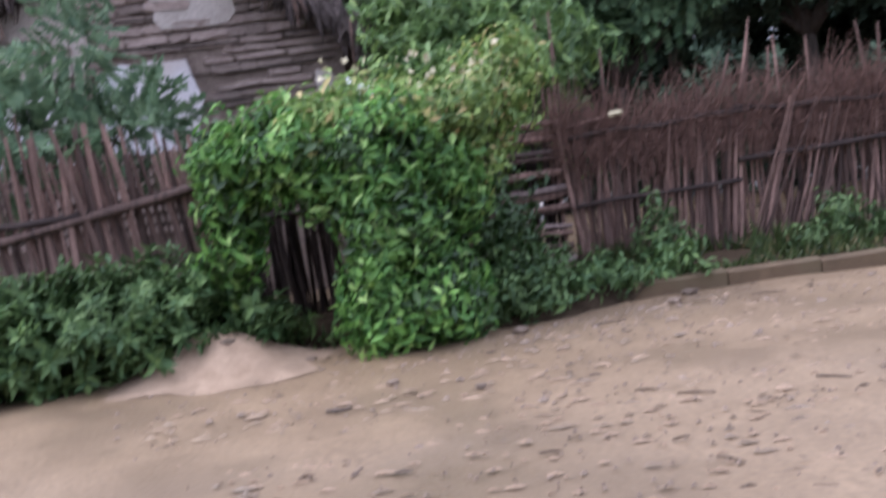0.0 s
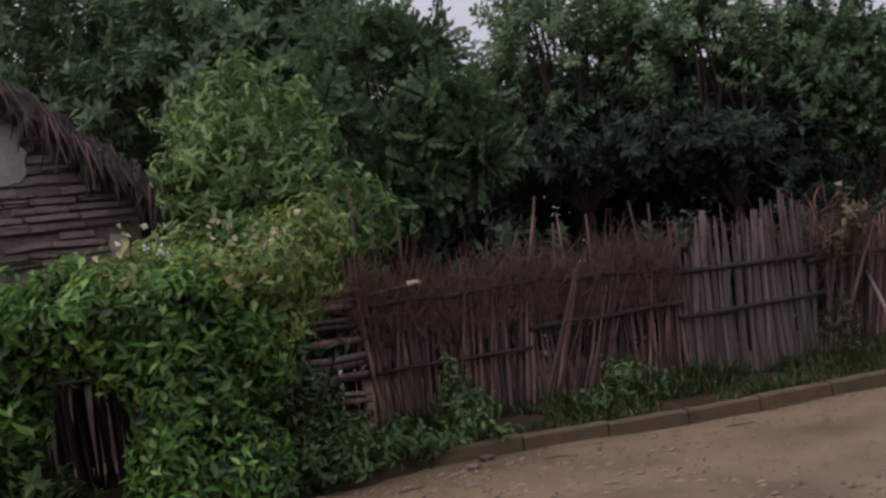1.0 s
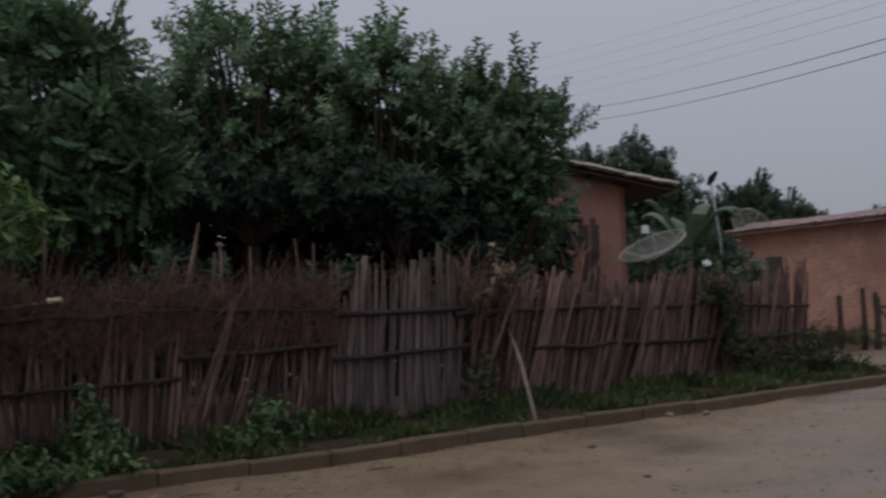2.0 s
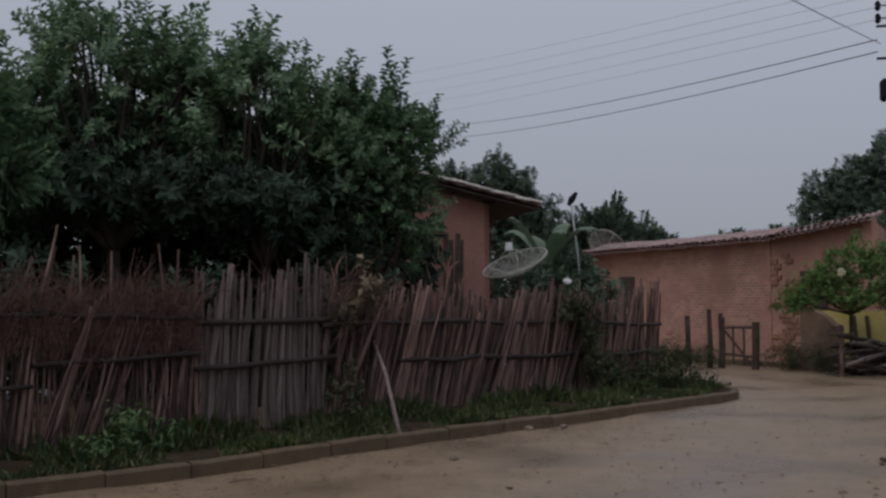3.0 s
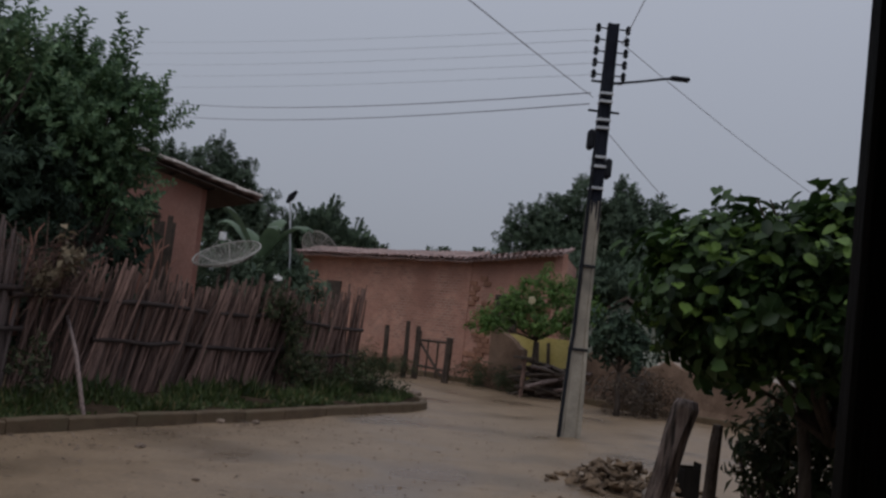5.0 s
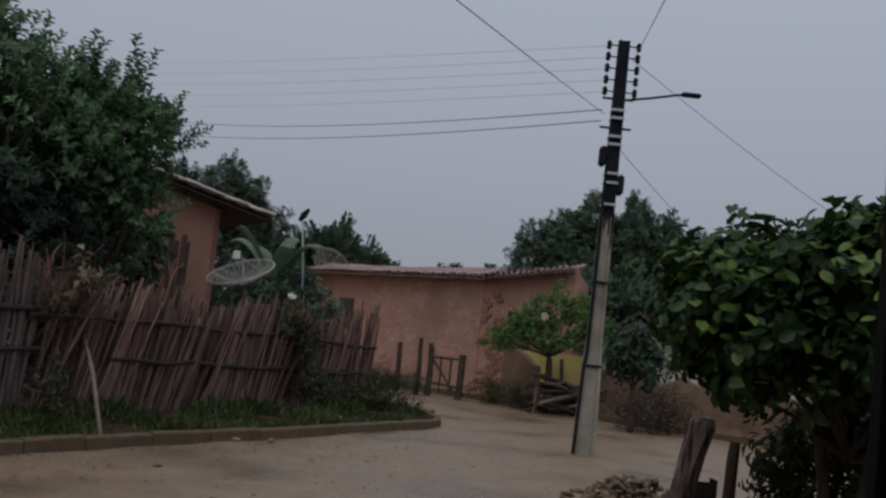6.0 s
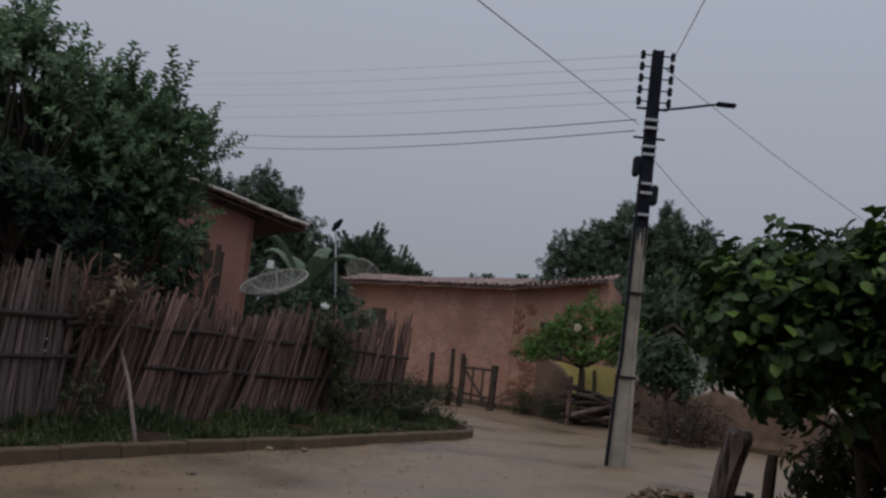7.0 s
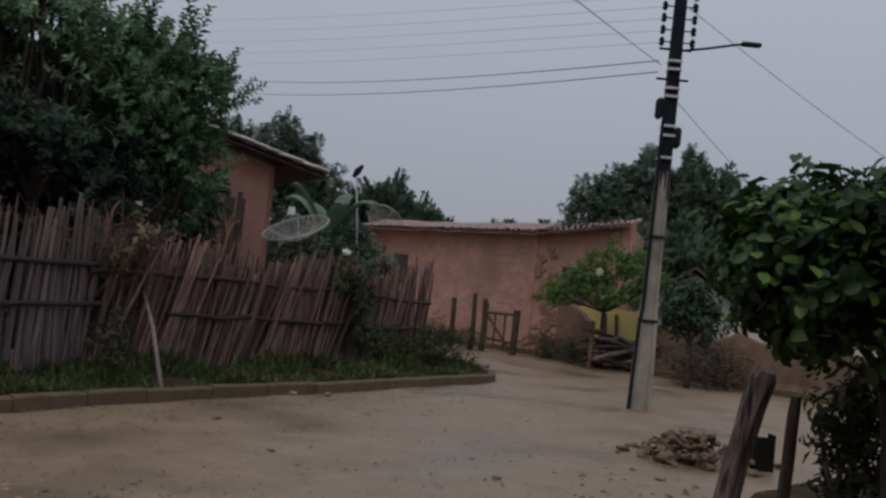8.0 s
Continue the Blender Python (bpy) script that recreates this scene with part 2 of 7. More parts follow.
def add_courses(m, along_wall, brick=(0.24, 0.085), depth=0.006, mortar=(0.47, 0.36, 0.30)):
    """Lay brick courses into a wall's relief and colour, worn away in patches."""
    n, l = m.node_tree.nodes, m.node_tree.links
    p = n["Principled BSDF"]
    co = n.new("ShaderNodeTexCoord")
    run = n.new("ShaderNodeVectorMath")
    run.operation = "DOT_PRODUCT"
    run.inputs[1].default_value = (*along_wall, 0)
    sep = n.new("ShaderNodeSeparateXYZ")
    uv = n.new("ShaderNodeCombineXYZ")
    l.new(co.outputs["Object"], run.inputs[0])
    l.new(co.outputs["Object"], sep.inputs[0])
    l.new(run.outputs["Value"], uv.inputs["X"])
    l.new(sep.outputs["Z"], uv.inputs["Y"])
    bt = n.new("ShaderNodeTexBrick")
    bt.inputs["Scale"].default_value = 1.0
    bt.inputs["Brick Width"].default_value, bt.inputs["Row Height"].default_value = brick
    bt.inputs["Mortar Size"].default_value, bt.inputs["Mortar Smooth"].default_value = 0.011, 0.3
    bt.inputs["Color1"].default_value, bt.inputs["Color2"].default_value = (0.62, 0.62, 0.62, 1), (1.25, 1.2, 1.15, 1)
    bt.inputs["Mortar"].default_value = (1, 1, 1, 1)
    l.new(uv.outputs[0], bt.inputs["Vector"])
    worn = n.new("ShaderNodeTexNoise")
    worn.inputs["Scale"].default_value, worn.inputs["Detail"].default_value = 0.8, 4
    l.new(co.outputs["Object"], worn.inputs["Vector"])
    amount = n.new("ShaderNodeMapRange")
    amount.inputs["From Min"].default_value, amount.inputs["From Max"].default_value = 0.4, 0.65
    amount.inputs["To Min"].default_value, amount.inputs["To Max"].default_value = 0.15, 0.75
    l.new(worn.outputs["Fac"], amount.inputs["Value"])
    base = p.inputs["Base Color"].links[0].from_socket
    tone = n.new("ShaderNodeMix")
    tone.data_type, tone.blend_type = "RGBA", "MULTIPLY"
    l.new(amount.outputs["Result"], tone.inputs["Factor"])
    l.new(base, tone.inputs["A"])
    l.new(bt.outputs["Color"], tone.inputs["B"])
    lime = n.new("ShaderNodeMix")
    lime.data_type = "RGBA"
    lime.inputs["B"].default_value = (*mortar, 1)
    part_f = n.new("ShaderNodeMath")
    part_f.operation = "MULTIPLY"
    l.new(bt.outputs["Fac"], part_f.inputs[0])
    l.new(amount.outputs["Result"], part_f.inputs[1])
    l.new(part_f.outputs[0], lime.inputs["Factor"])
    l.new(tone.outputs["Result"], lime.inputs["A"])
    l.new(lime.outputs["Result"], p.inputs["Base Color"])
    old = p.inputs["Normal"].links[0].from_socket
    bp = n.new("ShaderNodeBump")
    bp.invert = True
    bp.inputs["Strength"].default_value, bp.inputs["Distance"].default_value = 0.7, depth
    l.new(part_f.outputs[0], bp.inputs["Height"])
    l.new(old, bp.inputs["Normal"])
    l.new(bp.outputs["Normal"], p.inputs["Normal"])


add_courses(M_CLAY, (0.735, -0.678))

L_TREE = leafy("dark_tree_leaves", (0.078, 0.142, 0.078), (0.225, 0.335, 0.178), 0.34, young=(0.33, 0.42, 0.25))
L_CREEPER = leafy("dull_creeper_leaves", (0.024, 0.036, 0.016), (0.066, 0.082, 0.034), 0.2, rough=0.75, young=(0.11, 0.085, 0.05))
L_FEATHER = leafy("feathery_mid_green_leaves", (0.062, 0.12, 0.062), (0.16, 0.25, 0.12), 0.32, rough=0.6)
L_SAPLING = leafy("bluish_feathery_leaves", (0.075, 0.135, 0.075), (0.165, 0.245, 0.135), 0.35, rough=0.7)
# lightened and greyed in colour to stand for rain haze
L_FAR = leafy("far_dark_leaves", (0.058, 0.088, 0.060), (0.115, 0.162, 0.100), 0.22, rough=0.7)
# colour darkened for shade under the crowns, then lifted a little for haze
L_UNDER = leafy("shade_toned_thicket_leaves", (0.030, 0.050, 0.036), (0.075, 0.112, 0.070), 0.18, rough=1.0)
L_DRY = leafy("dry_straw_leaves", (0.11, 0.085, 0.055), (0.29, 0.235, 0.155), 0.25, rough=0.8)
L_BUSH_DEEP = leafy("shade_toned_climber_leaves", (0.022, 0.052, 0.016), (0.05, 0.095, 0.028), 0.15)
L_BUSH = leafy("bright_climber_leaves", (0.044, 0.130, 0.032), (0.190, 0.38, 0.085), 0.35, rough=0.5, young=(0.33, 0.50, 0.16))
L_BUSH_TOP = leafy("yellowing_climber_leaves", (0.09, 0.17, 0.045), (0.28, 0.39, 0.11), 0.32, rough=0.5, young=(0.52, 0.42, 0.19))
L_SHRUB = leafy("olive_shrub_leaves", (0.075, 0.145, 0.052), (0.215, 0.335, 0.115), 0.28, rough=0.5, young=(0.26, 0.38, 0.11))
L_WEED = leafy("weed_leaves", (0.042, 0.092, 0.033), (0.135, 0.215, 0.072), 0.25, rough=0.6)
L_GRASS = leafy("wet_grass_blades", (0.035, 0.062, 0.02), (0.10, 0.135, 0.045), 0.2, young=(0.24, 0.19, 0.10))
# hedge tree leaf colour holds the light: L_NEAR shaded, L_NEAR_TOP lit
L_NEAR = leafy("shaded_broad_leaves", (0.010, 0.026, 0.007), (0.052, 0.098, 0.024), 0.2, rough=0.55)
L_DEAD = leafy("dead_brown_stems", (0.06, 0.043, 0.03), (0.13, 0.095, 0.065), 0.15)
L_NEAR_TOP = leafy("lit_broad_leaves", (0.10, 0.18, 0.035), (0.24, 0.36, 0.085), 0.32, rough=0.5)
L_LIGHT = leafy("light_feathery_leaves", (0.062, 0.128, 0.032), (0.148, 0.245, 0.062), 0.33, rough=0.6)
L_BANANA = leafy("banana_leaf", (0.085, 0.13, 0.075), (0.13, 0.185, 0.105), 0.25)


# ---- building blocks ----
def mesh_from(name, verts, faces, material, smooth=False):
    me = bpy.data.meshes.new(name)
    me.from_pydata([tuple(v) for v in verts], [], faces)
    me.materials.append(material)
    if smooth:
        me.polygons.foreach_set("use_smooth", [True] * len(me.polygons))
    me.update()
    return me


def part(name, bm, material, parent=None, label="", smooth=False):
    me = bpy.data.meshes.new(name)
    bm.normal_update()
    bm.to_mesh(me)
    bm.free()
    me.materials.append(material)
    if smooth:
        me.polygons.foreach_set("use_smooth", [True] * len(me.polygons))
    return hang(name, me, parent, label)


def hang(name, me, parent=None, label="", m=None):
    ob = new(name, me)
    if parent:
        ob.parent = parent
        ob.matrix_parent_inverse = Matrix.Identity(4)
    if m is not None:
        ob.matrix_basis = m
    if label:
        ob["label"] = label
    return ob


def thing(name, label, category, at=(0, 0, 0), turn=0, group="", kind=""):
    ob = new(name)
    ob.empty_display_size = 0.1
    ob.matrix_basis = pose(*at, 0, 0, turn)
    return tagged(ob, label, category, group, kind)


def box(bm, lo, hi, bevel=0.0, m=None):
    size = [h - l for l, h in zip(lo, hi)]
    mid = [(h + l) / 2 for l, h in zip(lo, hi)]
    mat = Matrix.Translation(mid) @ Matrix.Diagonal((*size, 1))
    if m is not None:
        mat = m @ mat
    r = bmesh.ops.create_cube(bm, size=1, matrix=mat)
    if bevel:
        edges = list({e for v in r["verts"] for e in v.link_edges})
        bmesh.ops.bevel(bm, geom=edges, offset=bevel, segments=1, affect="EDGES")


def tube(bm, pts, radii, sides=6, rough=0.0, rng=random):
    """A closed tapering tube along a line of points."""
    pts = [Vector(p) for p in pts]
    rings = []
    for i, p in enumerate(pts):
        d = (pts[min(i + 1, len(pts) - 1)] - pts[max(i - 1, 0)]).normalized()
        u = d.cross(Vector((0.31, 0.77, 0.55))).normalized()
        v = d.cross(u)
        r = radii[i] if isinstance(radii, (list, tuple)) else radii
        ring = []
        for k in range(sides):
            a = 2 * math.pi * k / sides
            q = r * (1 + rough * (rng.random() - 0.5))
            ring.append(bm.verts.new(p + u * (q * math.cos(a)) + v * (q * math.sin(a))))
        rings.append(ring)
    for r0, r1 in zip(rings, rings[1:]):
        for k in range(sides):
            bm.faces.new((r0[k], r0[(k + 1) % sides], r1[(k + 1) % sides], r1[k]))
    bm.faces.new(rings[0][::-1])
    bm.faces.new(rings[-1])


def polar(az, dist, z=0.0):
    a = radians(az)
    return Vector((dist * math.sin(a), dist * math.cos(a), z))


def unit(a):
    return a / np.maximum(np.linalg.norm(a, axis=-1, keepdims=True), 1e-9)


def leaf_mesh(name, pos, way, up, length, width, material, fold=0.25, droop=0.0, oval=False):
    """One mesh of many folded leaves: base, two flanks and a tip each."""
    way = unit(way)
    side = unit(np.cross(way, up))
    nrm = np.cross(side, way)
    L, W = length[:, None], width[:, None]
    base = pos
    left = pos + way * L * 0.45 - side * W * 0.5 + nrm * W * fold
    right = pos + way * L * 0.45 + side * W * 0.5 + nrm * W * fold
    tip = pos + way * L - nrm * L * droop
    n = len(pos)
    if oval:
        q = [base]
        for s in (-1, 1):
            q.append(pos + way * L * 0.22 + side * W * 0.40 * s + nrm * W * fold * 0.7)
            q.append(pos + way * L * 0.66 + side * W * 0.46 * s + nrm * W * fold - nrm * L * droop * 0.35)
        q += [tip, pos + way * L * 0.5 - nrm * L * droop * 0.2]
        v = np.stack(q, 1).reshape(-1, 3)
        k = np.arange(n)[:, None] * 7
        tri = np.concatenate([k + t for t in ([0, 6, 1], [1, 6, 2], [2, 6, 5], [0, 3, 6], [3, 4, 6], [4, 5, 6])], 1).reshape(-1, 3)
    else:
        v = np.stack([base, left, tip, right], 1).reshape(-1, 3)
        k = np.arange(n)[:, None] * 4
        tri = np.concatenate([k + [0, 1, 2], k + [0, 2, 3]], 1).reshape(-1, 3)
    me = bpy.data.meshes.new(name)
    me.vertices.add(len(v))
    me.vertices.foreach_set("co", v.astype(np.float32).ravel())
    me.loops.add(tri.size)
    me.loops.foreach_set("vertex_index", tri.astype(np.int32).ravel())
    me.polygons.add(len(tri))
    me.polygons.foreach_set("loop_start", np.arange(0, tri.size, 3, dtype=np.int32))
    me.update(calc_edges=True)
    me.materials.append(material)
    return me


def sprig(kind, rng):
    """A twig's leaves about the z axis: places, ways, normals, lengths, widths, for a twig one long."""
    P, D, N, L, W = [], [], [], [], []
    if kind == "pinnate":      # long frond with paired leaflets
        for i in range(11):
            z = 0.12 + 0.85 * i / 11
            for s in (-1, 1):
                P.append((0, 0.02 * s, z)), D.append((0.12 * rng.normal(), s, 0.55)), N.append((1, 0.2 * rng.normal(), 0.3 * rng.normal()))
                L.append(0.34 * (1 - 0.45 * abs(i / 10 - 0.35))), W.append(0.115)
    elif kind == "whorl":      # bunch of leaves at a twig's end
        for i in range(14):
            a = 2.4 * i + rng.normal() * 0.3
            z = 0.25 + 0.7 * (i / 14)
            P.append((0, 0, z)), D.append((math.cos(a), math.sin(a), 0.75 * (i / 14) + 0.1 + 0.2 * rng.normal()))
            N.append((0.3 * rng.normal(), 0.3 * rng.normal(), 1)), L.append(0.55 - 0.12 * (i / 14)), W.append(0.2)
    elif kind == "feather":    # fine drooping sprays
        for i in range(9):
            a = 2.4 * i
            for j in range(4):
                z = 0.1 + 0.9 * i / 9
                r = 0.1 + 0.11 * j
                P.append((r * math.cos(a), r * math.sin(a), z - 0.25 * r)), D.append((math.cos(a + (j % 2 - 0.5) * 2), math.sin(a + (j % 2 - 0.5) * 2), -0.25))
                N.append((0.2 * rng.normal(), 0.2 * rng.normal(), 1)), L.append(0.21), W.append(0.085)
    elif kind == "plume":      # upright shoot, small leaves all round
        for i in range(26):
            a = 2.4 * i + rng.normal() * 0.3
            f = i / 26
            P.append((0.03 * math.sin(5 * f), 0.04 * math.sin(3 * f), f)), D.append((math.cos(a), math.sin(a), 0.25 + 0.5 * f + 0.25 * rng.normal()))
            N.append((0.4 * rng.normal(), 0.4 * rng.normal(), 1)), L.append(0.30 - 0.13 * f), W.append(0.125)
    elif kind == "broad":      # a few broad leaves along a shoot
        for i in range(8):
            a = 2.4 * i + rng.normal() * 0.4
            P.append((0, 0, 0.1 + 0.8 * i / 8)), D.append((math.cos(a), math.sin(a), 0.35 * rng.normal()))
            N.append((0.4 * rng.normal(), 0.4 * rng.normal(), 1)), L.append(0.5), W.append(0.34)
    elif kind == "vine":       # pointed leaves hanging off a runner
        for i in range(9):
            a = 2.4 * i + rng.normal() * 0.5
            P.append((0.05 * rng.normal(), 0.05 * rng.normal(), 0.1 + 0.85 * i / 9)), D.append((math.cos(a), math.sin(a), -0.55 + 0.3 * rng.normal()))
            N.append((0.5 * math.cos(a), 0.5 * math.sin(a), 1)), L.append(0.48 + 0.1 * rng.normal() * 0.5), W.append(0.175)
    return [np.array(q, float) for q in (P, D, N, L, W)]


def foliage(name, parent, lobes, count, kind, size, material, seed, shell=0.6, up=0.45, out=0.8, wild=0.45, floor=0.05, origin=(0, 0, 0), label="", stuff=False, oval=False):
    """A crown of many twigs spread through uneven lobes (centre, radii)."""
    rng = np.random.default_rng(seed)
    o = np.array(origin, float)
    P, D, N, L, W = sprig(kind, rng)
    vol = np.array([r[0] * r[1] * r[2] for _, r in lobes]) ** (2 / 3)
    pick = rng.choice(len(lobes), count, p=vol / vol.sum())
    c = np.array([l[0] for l in lobes], float)[pick]
    r = np.array([l[1] for l in lobes], float)[pick]
    u = unit(rng.normal(size=(count, 3)))
    swell = 0.8 + 0.22 * np.sin(3.1 * u[:, 0] * 2 + pick) + 0.2 * np.sin(4.7 * u[:, 1] + 2 * pick) * np.sin(5.3 * u[:, 2] + pick)
    rad = np.where(rng.random(count) < shell, 0.78 + 0.26 * rng.random(count), rng.random(count) ** 0.45 * 0.8) * swell
    q = c + u * r * rad[:, None]
    keep = q[:, 2] > floor
    q, u = q[keep], u[keep]
    n = len(q)
    axis = unit(u * out + np.array([0, 0, up]) + wild * rng.normal(size=(n, 3)))
    ref = unit(rng.normal(size=(n, 3)))
    x = unit(np.cross(axis, ref))
    y = np.cross(axis, x)
    R = np.stack([x, y, axis], 2)
    s = size * rng.uniform(0.65, 1.25, n)
    pos = (np.einsum("nij,kj->nki", R, P) * s[:, None, None] + q[:, None] - o).reshape(-1, 3)
    way = np.einsum("nij,kj->nki", R, D).reshape(-1, 3)
    nr = np.einsum("nij,kj->nki", R, N)
    nr = (nr + np.array([0, 0, 0.6])).reshape(-1, 3)
    ln = (s[:, None] * L).ravel() * rng.uniform(0.7, 1.2, n * len(L))
    wd = (s[:, None] * W).ravel() * rng.uniform(0.75, 1.15, n * len(L))
    me = leaf_mesh(name, pos, way, nr, ln, wd, material, droop=0.12, oval=oval)
    ob = hang(name, me, parent, label)
    if stuff:
        ob["kind"] = "stuff"
    return ob


def limbs(bm, start, ends, r0, rng, sag=0.0):
    for e in ends:
        s, e = Vector(start), Vector(e)
        pts = []
        for i in range(6):
            f = i / 5
            p = s.lerp(e, f) + Vector((rng.uniform(-1, 1), rng.uniform(-1, 1), rng.uniform(-0.5, 0.5))) * (0.06 * (e - s).length * math.sin(math.pi * f))
            pts.append(p - Vector((0, 0, sag * f * f)))
        tube(bm, pts, [r0 * (1 - 0.8 * i / 5) for i in range(6)], 6, 0.2, rng)


def tree(name, label, base, height, lobes, count, kind, size, leaf, seed, trunk=0.12, forks=6, **more):
    """A tree: tapered trunk with limbs, and a crown of twigs through its lobes."""
    rng = random.Random(seed)
    base = Vector(base)
    t = thing(name, label, "tree" if "tree" in name else "plant", base)
    bm = bmesh.new()
    lob = [(Vector(c) - base, r) for c, r in lobes]
    mid = sum((c for c, _ in lob), Vector()) / len(lob)
    fork = Vector((mid.x * 0.35, mid.y * 0.35, height))
    tube(bm, [(0, 0, -0.1), (0.02, 0.0, 0.25 * height), (fork.x * 0.5, fork.y * 0.5, 0.6 * height), fork], [trunk * 1.35, trunk, trunk * 0.85, trunk * 0.7], 8, 0.2, rng)
    ends = [c + Vector((rng.uniform(-0.5, 0.5) * r[0], rng.uniform(-0.5, 0.5) * r[1], rng.uniform(-0.1, 0.6) * r[2])) for c, r in lob for _ in range(max(1, forks // len(lob)))]
    limbs(bm, fork, ends, trunk * 0.55, rng)
    part("trunk", bm, M_BARK, t, smooth=True)
    foliage("crown", t, lobes, count, kind, size, leaf, seed, origin=base, **more)
    return t


# ---- ground ----
KERB = [(-7.15, 5.6), (-6.92, 6.2), (-6.61, 6.92), (-6.13, 7.95), (-5.67, 9.3), (-5.13, 10.95), (-4.38, 12.8), (-3.48, 15.25), (-2.78, 17.25), (-2.6, 17.8), (-2.62, 18.3), (-2.9, 18.85), (-3.35, 19.6), (-3.85, 20.35), (-4.6, 21.4)]
FENCE_A, FENCE_B = Vector((-8.3, 5.85)), Vector((-4.1, 18.5))
LEFT_A, LEFT_B = Vector((-9.85, -1.4)), Vector((-9.05, 2.55))


def edge_x(y):
    """x of the left road edge."""
    line = [(-9.7, -30), (-9.55, 0.3), (-9.2, 1.3), (-8.15, 2.7), (-7.3, 4.0), (-7.1, 4.9), (-7.05, 5.6)] + [p for p in KERB[1:9]]
    return np.interp(y, [p[1] for p in line], [p[0] for p in line])


def build_ground():
    xs = np.concatenate([[-3000, -900, -300, -120, -60, -35, -24, -18], np.arange(-14, 4.01, 0.14), [5, 6.5, 9, 14, 22, 40, 90, 300, 900, 3000]])
    ys = np.concatenate([[-3000, -900, -300, -100, -40, -20, -12, -8, -5, -3], np.arange(-2, 20.01, 0.14), np.arange(20.6, 40, 0.9), [44, 55, 80, 150, 400, 1000, 3000]])
    X, Y = np.meshgrid(xs, ys)
    near = ((np.abs(X) < 15) & (Y > -5) & (Y < 32)).astype(float)
    Z = near * (0.012 * np.sin(1.7 * X + 0.6 * Y) * np.sin(1.1 * Y - 0.5 * X) + 0.010 * np.sin(4.3 * X + 1.3) * np.sin(2.9 * Y + 0.4 * X))
    rut = (X + 7.6) - 0.30 * (Y - 6)
    Z -= near * 0.016 * np.exp(-((rut - 2.6) / 0.25) ** 2)
    Z -= near * 0.016 * np.exp(-((rut - 4.1) / 0.28) ** 2)
    rng = np.random.default_rng(5)
    Z += near * rng.normal(size=Z.shape) * 0.0016
    bank = np.clip((edge_x(Y) - 0.1 - X) / 0.5, 0, 1) * near * (Y < 18)
    Z += 0.10 * bank
    n, m = X.shape
    v = np.stack([X, Y, Z], 2).reshape(-1, 3)
    i = np.arange((n - 1) * (m - 1))
    r, c = i // (m - 1), i % (m - 1)
    k = r * m + c
    f = np.stack([k, k + 1, k + m + 1, k + m], 1)
    me = mesh_from("ground", v, f.tolist(), M_ROAD, True)
    tagged(hang("ground", me), "wet sandy dirt road with ruts and puddled patches", "ground", kind="structure")


build_ground()


def build_verge():
    """Soil strip between the kerb and the fence, and the bank beside the road."""
    rng = random.Random(3)
    bm = bmesh.new()
    rows = []
    ys = [-1.5 + 0.2 * i for i in range(101)]
    for y in ys:
        inner = float(edge_x(y)) - (0.16 if y > 5.7 else 0.05)
        if y > 17.3:
            inner = float(np.interp(y, [17.3, 18.0, 18.4, 19.0, 19.6], [-2.95, -2.8, -2.85, -3.25, -3.6]))
        row = []
        for j in range(9):
            x = inner - 2.2 * j / 8
            z = 0.128 + 0.05 * min(1, j / 3) + rng.uniform(-0.015, 0.015)
            if y < 5.6 and j == 0:
                z = -0.02
            row.append(bm.verts.new((x + rng.uniform(-0.04, 0.04), y, z)))
        rows.append(row)
    for a, b in zip(rows, rows[1:]):
        for j in range(8):
            bm.faces.new((a[j], b[j], b[j + 1], a[j + 1]))
    v = part("verge", bm, M_SOIL, None, smooth=True)
    tagged(v, "dark damp soil strip along the fence", "verge", kind="structure")


build_verge()


def build_kerb(name, line, label, width=0.14, height=0.145, step=0.95):
    k = thing(name, label, "kerb", kind="structure")
    pts = [Vector((*p, 0)) for p in line]
    rng = random.Random(8)
    run = [0.0]
    for a, b in zip(pts, pts[1:]):
        run.append(run[-1] + (b - a).length)

    def on(s):
        s = max(0, min(run[-1] - 1e-4, s))
        i = max(j for j in range(len(run) - 1) if run[j] <= s)
        f = (s - run[i]) / (run[i + 1] - run[i])
        d = (pts[i + 1] - pts[i]).normalized()
        return pts[i].lerp(pts[i + 1], f), Vector((-d.y, d.x, 0))

    s = 0.0
    while s < run[-1] - 0.2:
        ln = min(step * rng.uniform(0.85, 1.1), run[-1] - s)
        bm = bmesh.new()
        rings = []
        tilt = rng.uniform(-0.012, 0.012)
        cuts = 5
        for i in range(cuts):
            p, nr = on(s + 0.007 + (ln - 0.014) * i / (cuts - 1))
            h = height + tilt + rng.uniform(-0.006, 0.006)
            rings.append([bm.verts.new(p + nr * a + Vector((0, 0, b))) for a, b in ((0, -0.12), (0.004, h - 0.02), (0.024, h), (width - 0.015, h), (width, h - 0.015), (width, -0.12))])
        for a, b in zip(rings, rings[1:]):
            for j in range(5):
                bm.faces.new((a[j], b[j], b[j + 1], a[j + 1]))
        bm.faces.new(rings[0])
        bm.faces.new(rings[-1][::-1])
        bmesh.ops.recalc_face_normals(bm, faces=bm.faces)
        part("kerb_stone", bm, M_KERB, k)
        s += ln
    return k


build_kerb("kerb_1", KERB, "low stained concrete kerb round the fenced verge")
build_kerb("kerb_2", [(-12, 34.0), (-8.5, 31.0), (-5.2, 28.3), (-2.1, 25.9), (0.0, 24.5), (2.0, 22.9), (6.0, 20.6), (11, 18.5)], "low dirt-stained kerb across the road", 0.14, 0.15, 1.6)


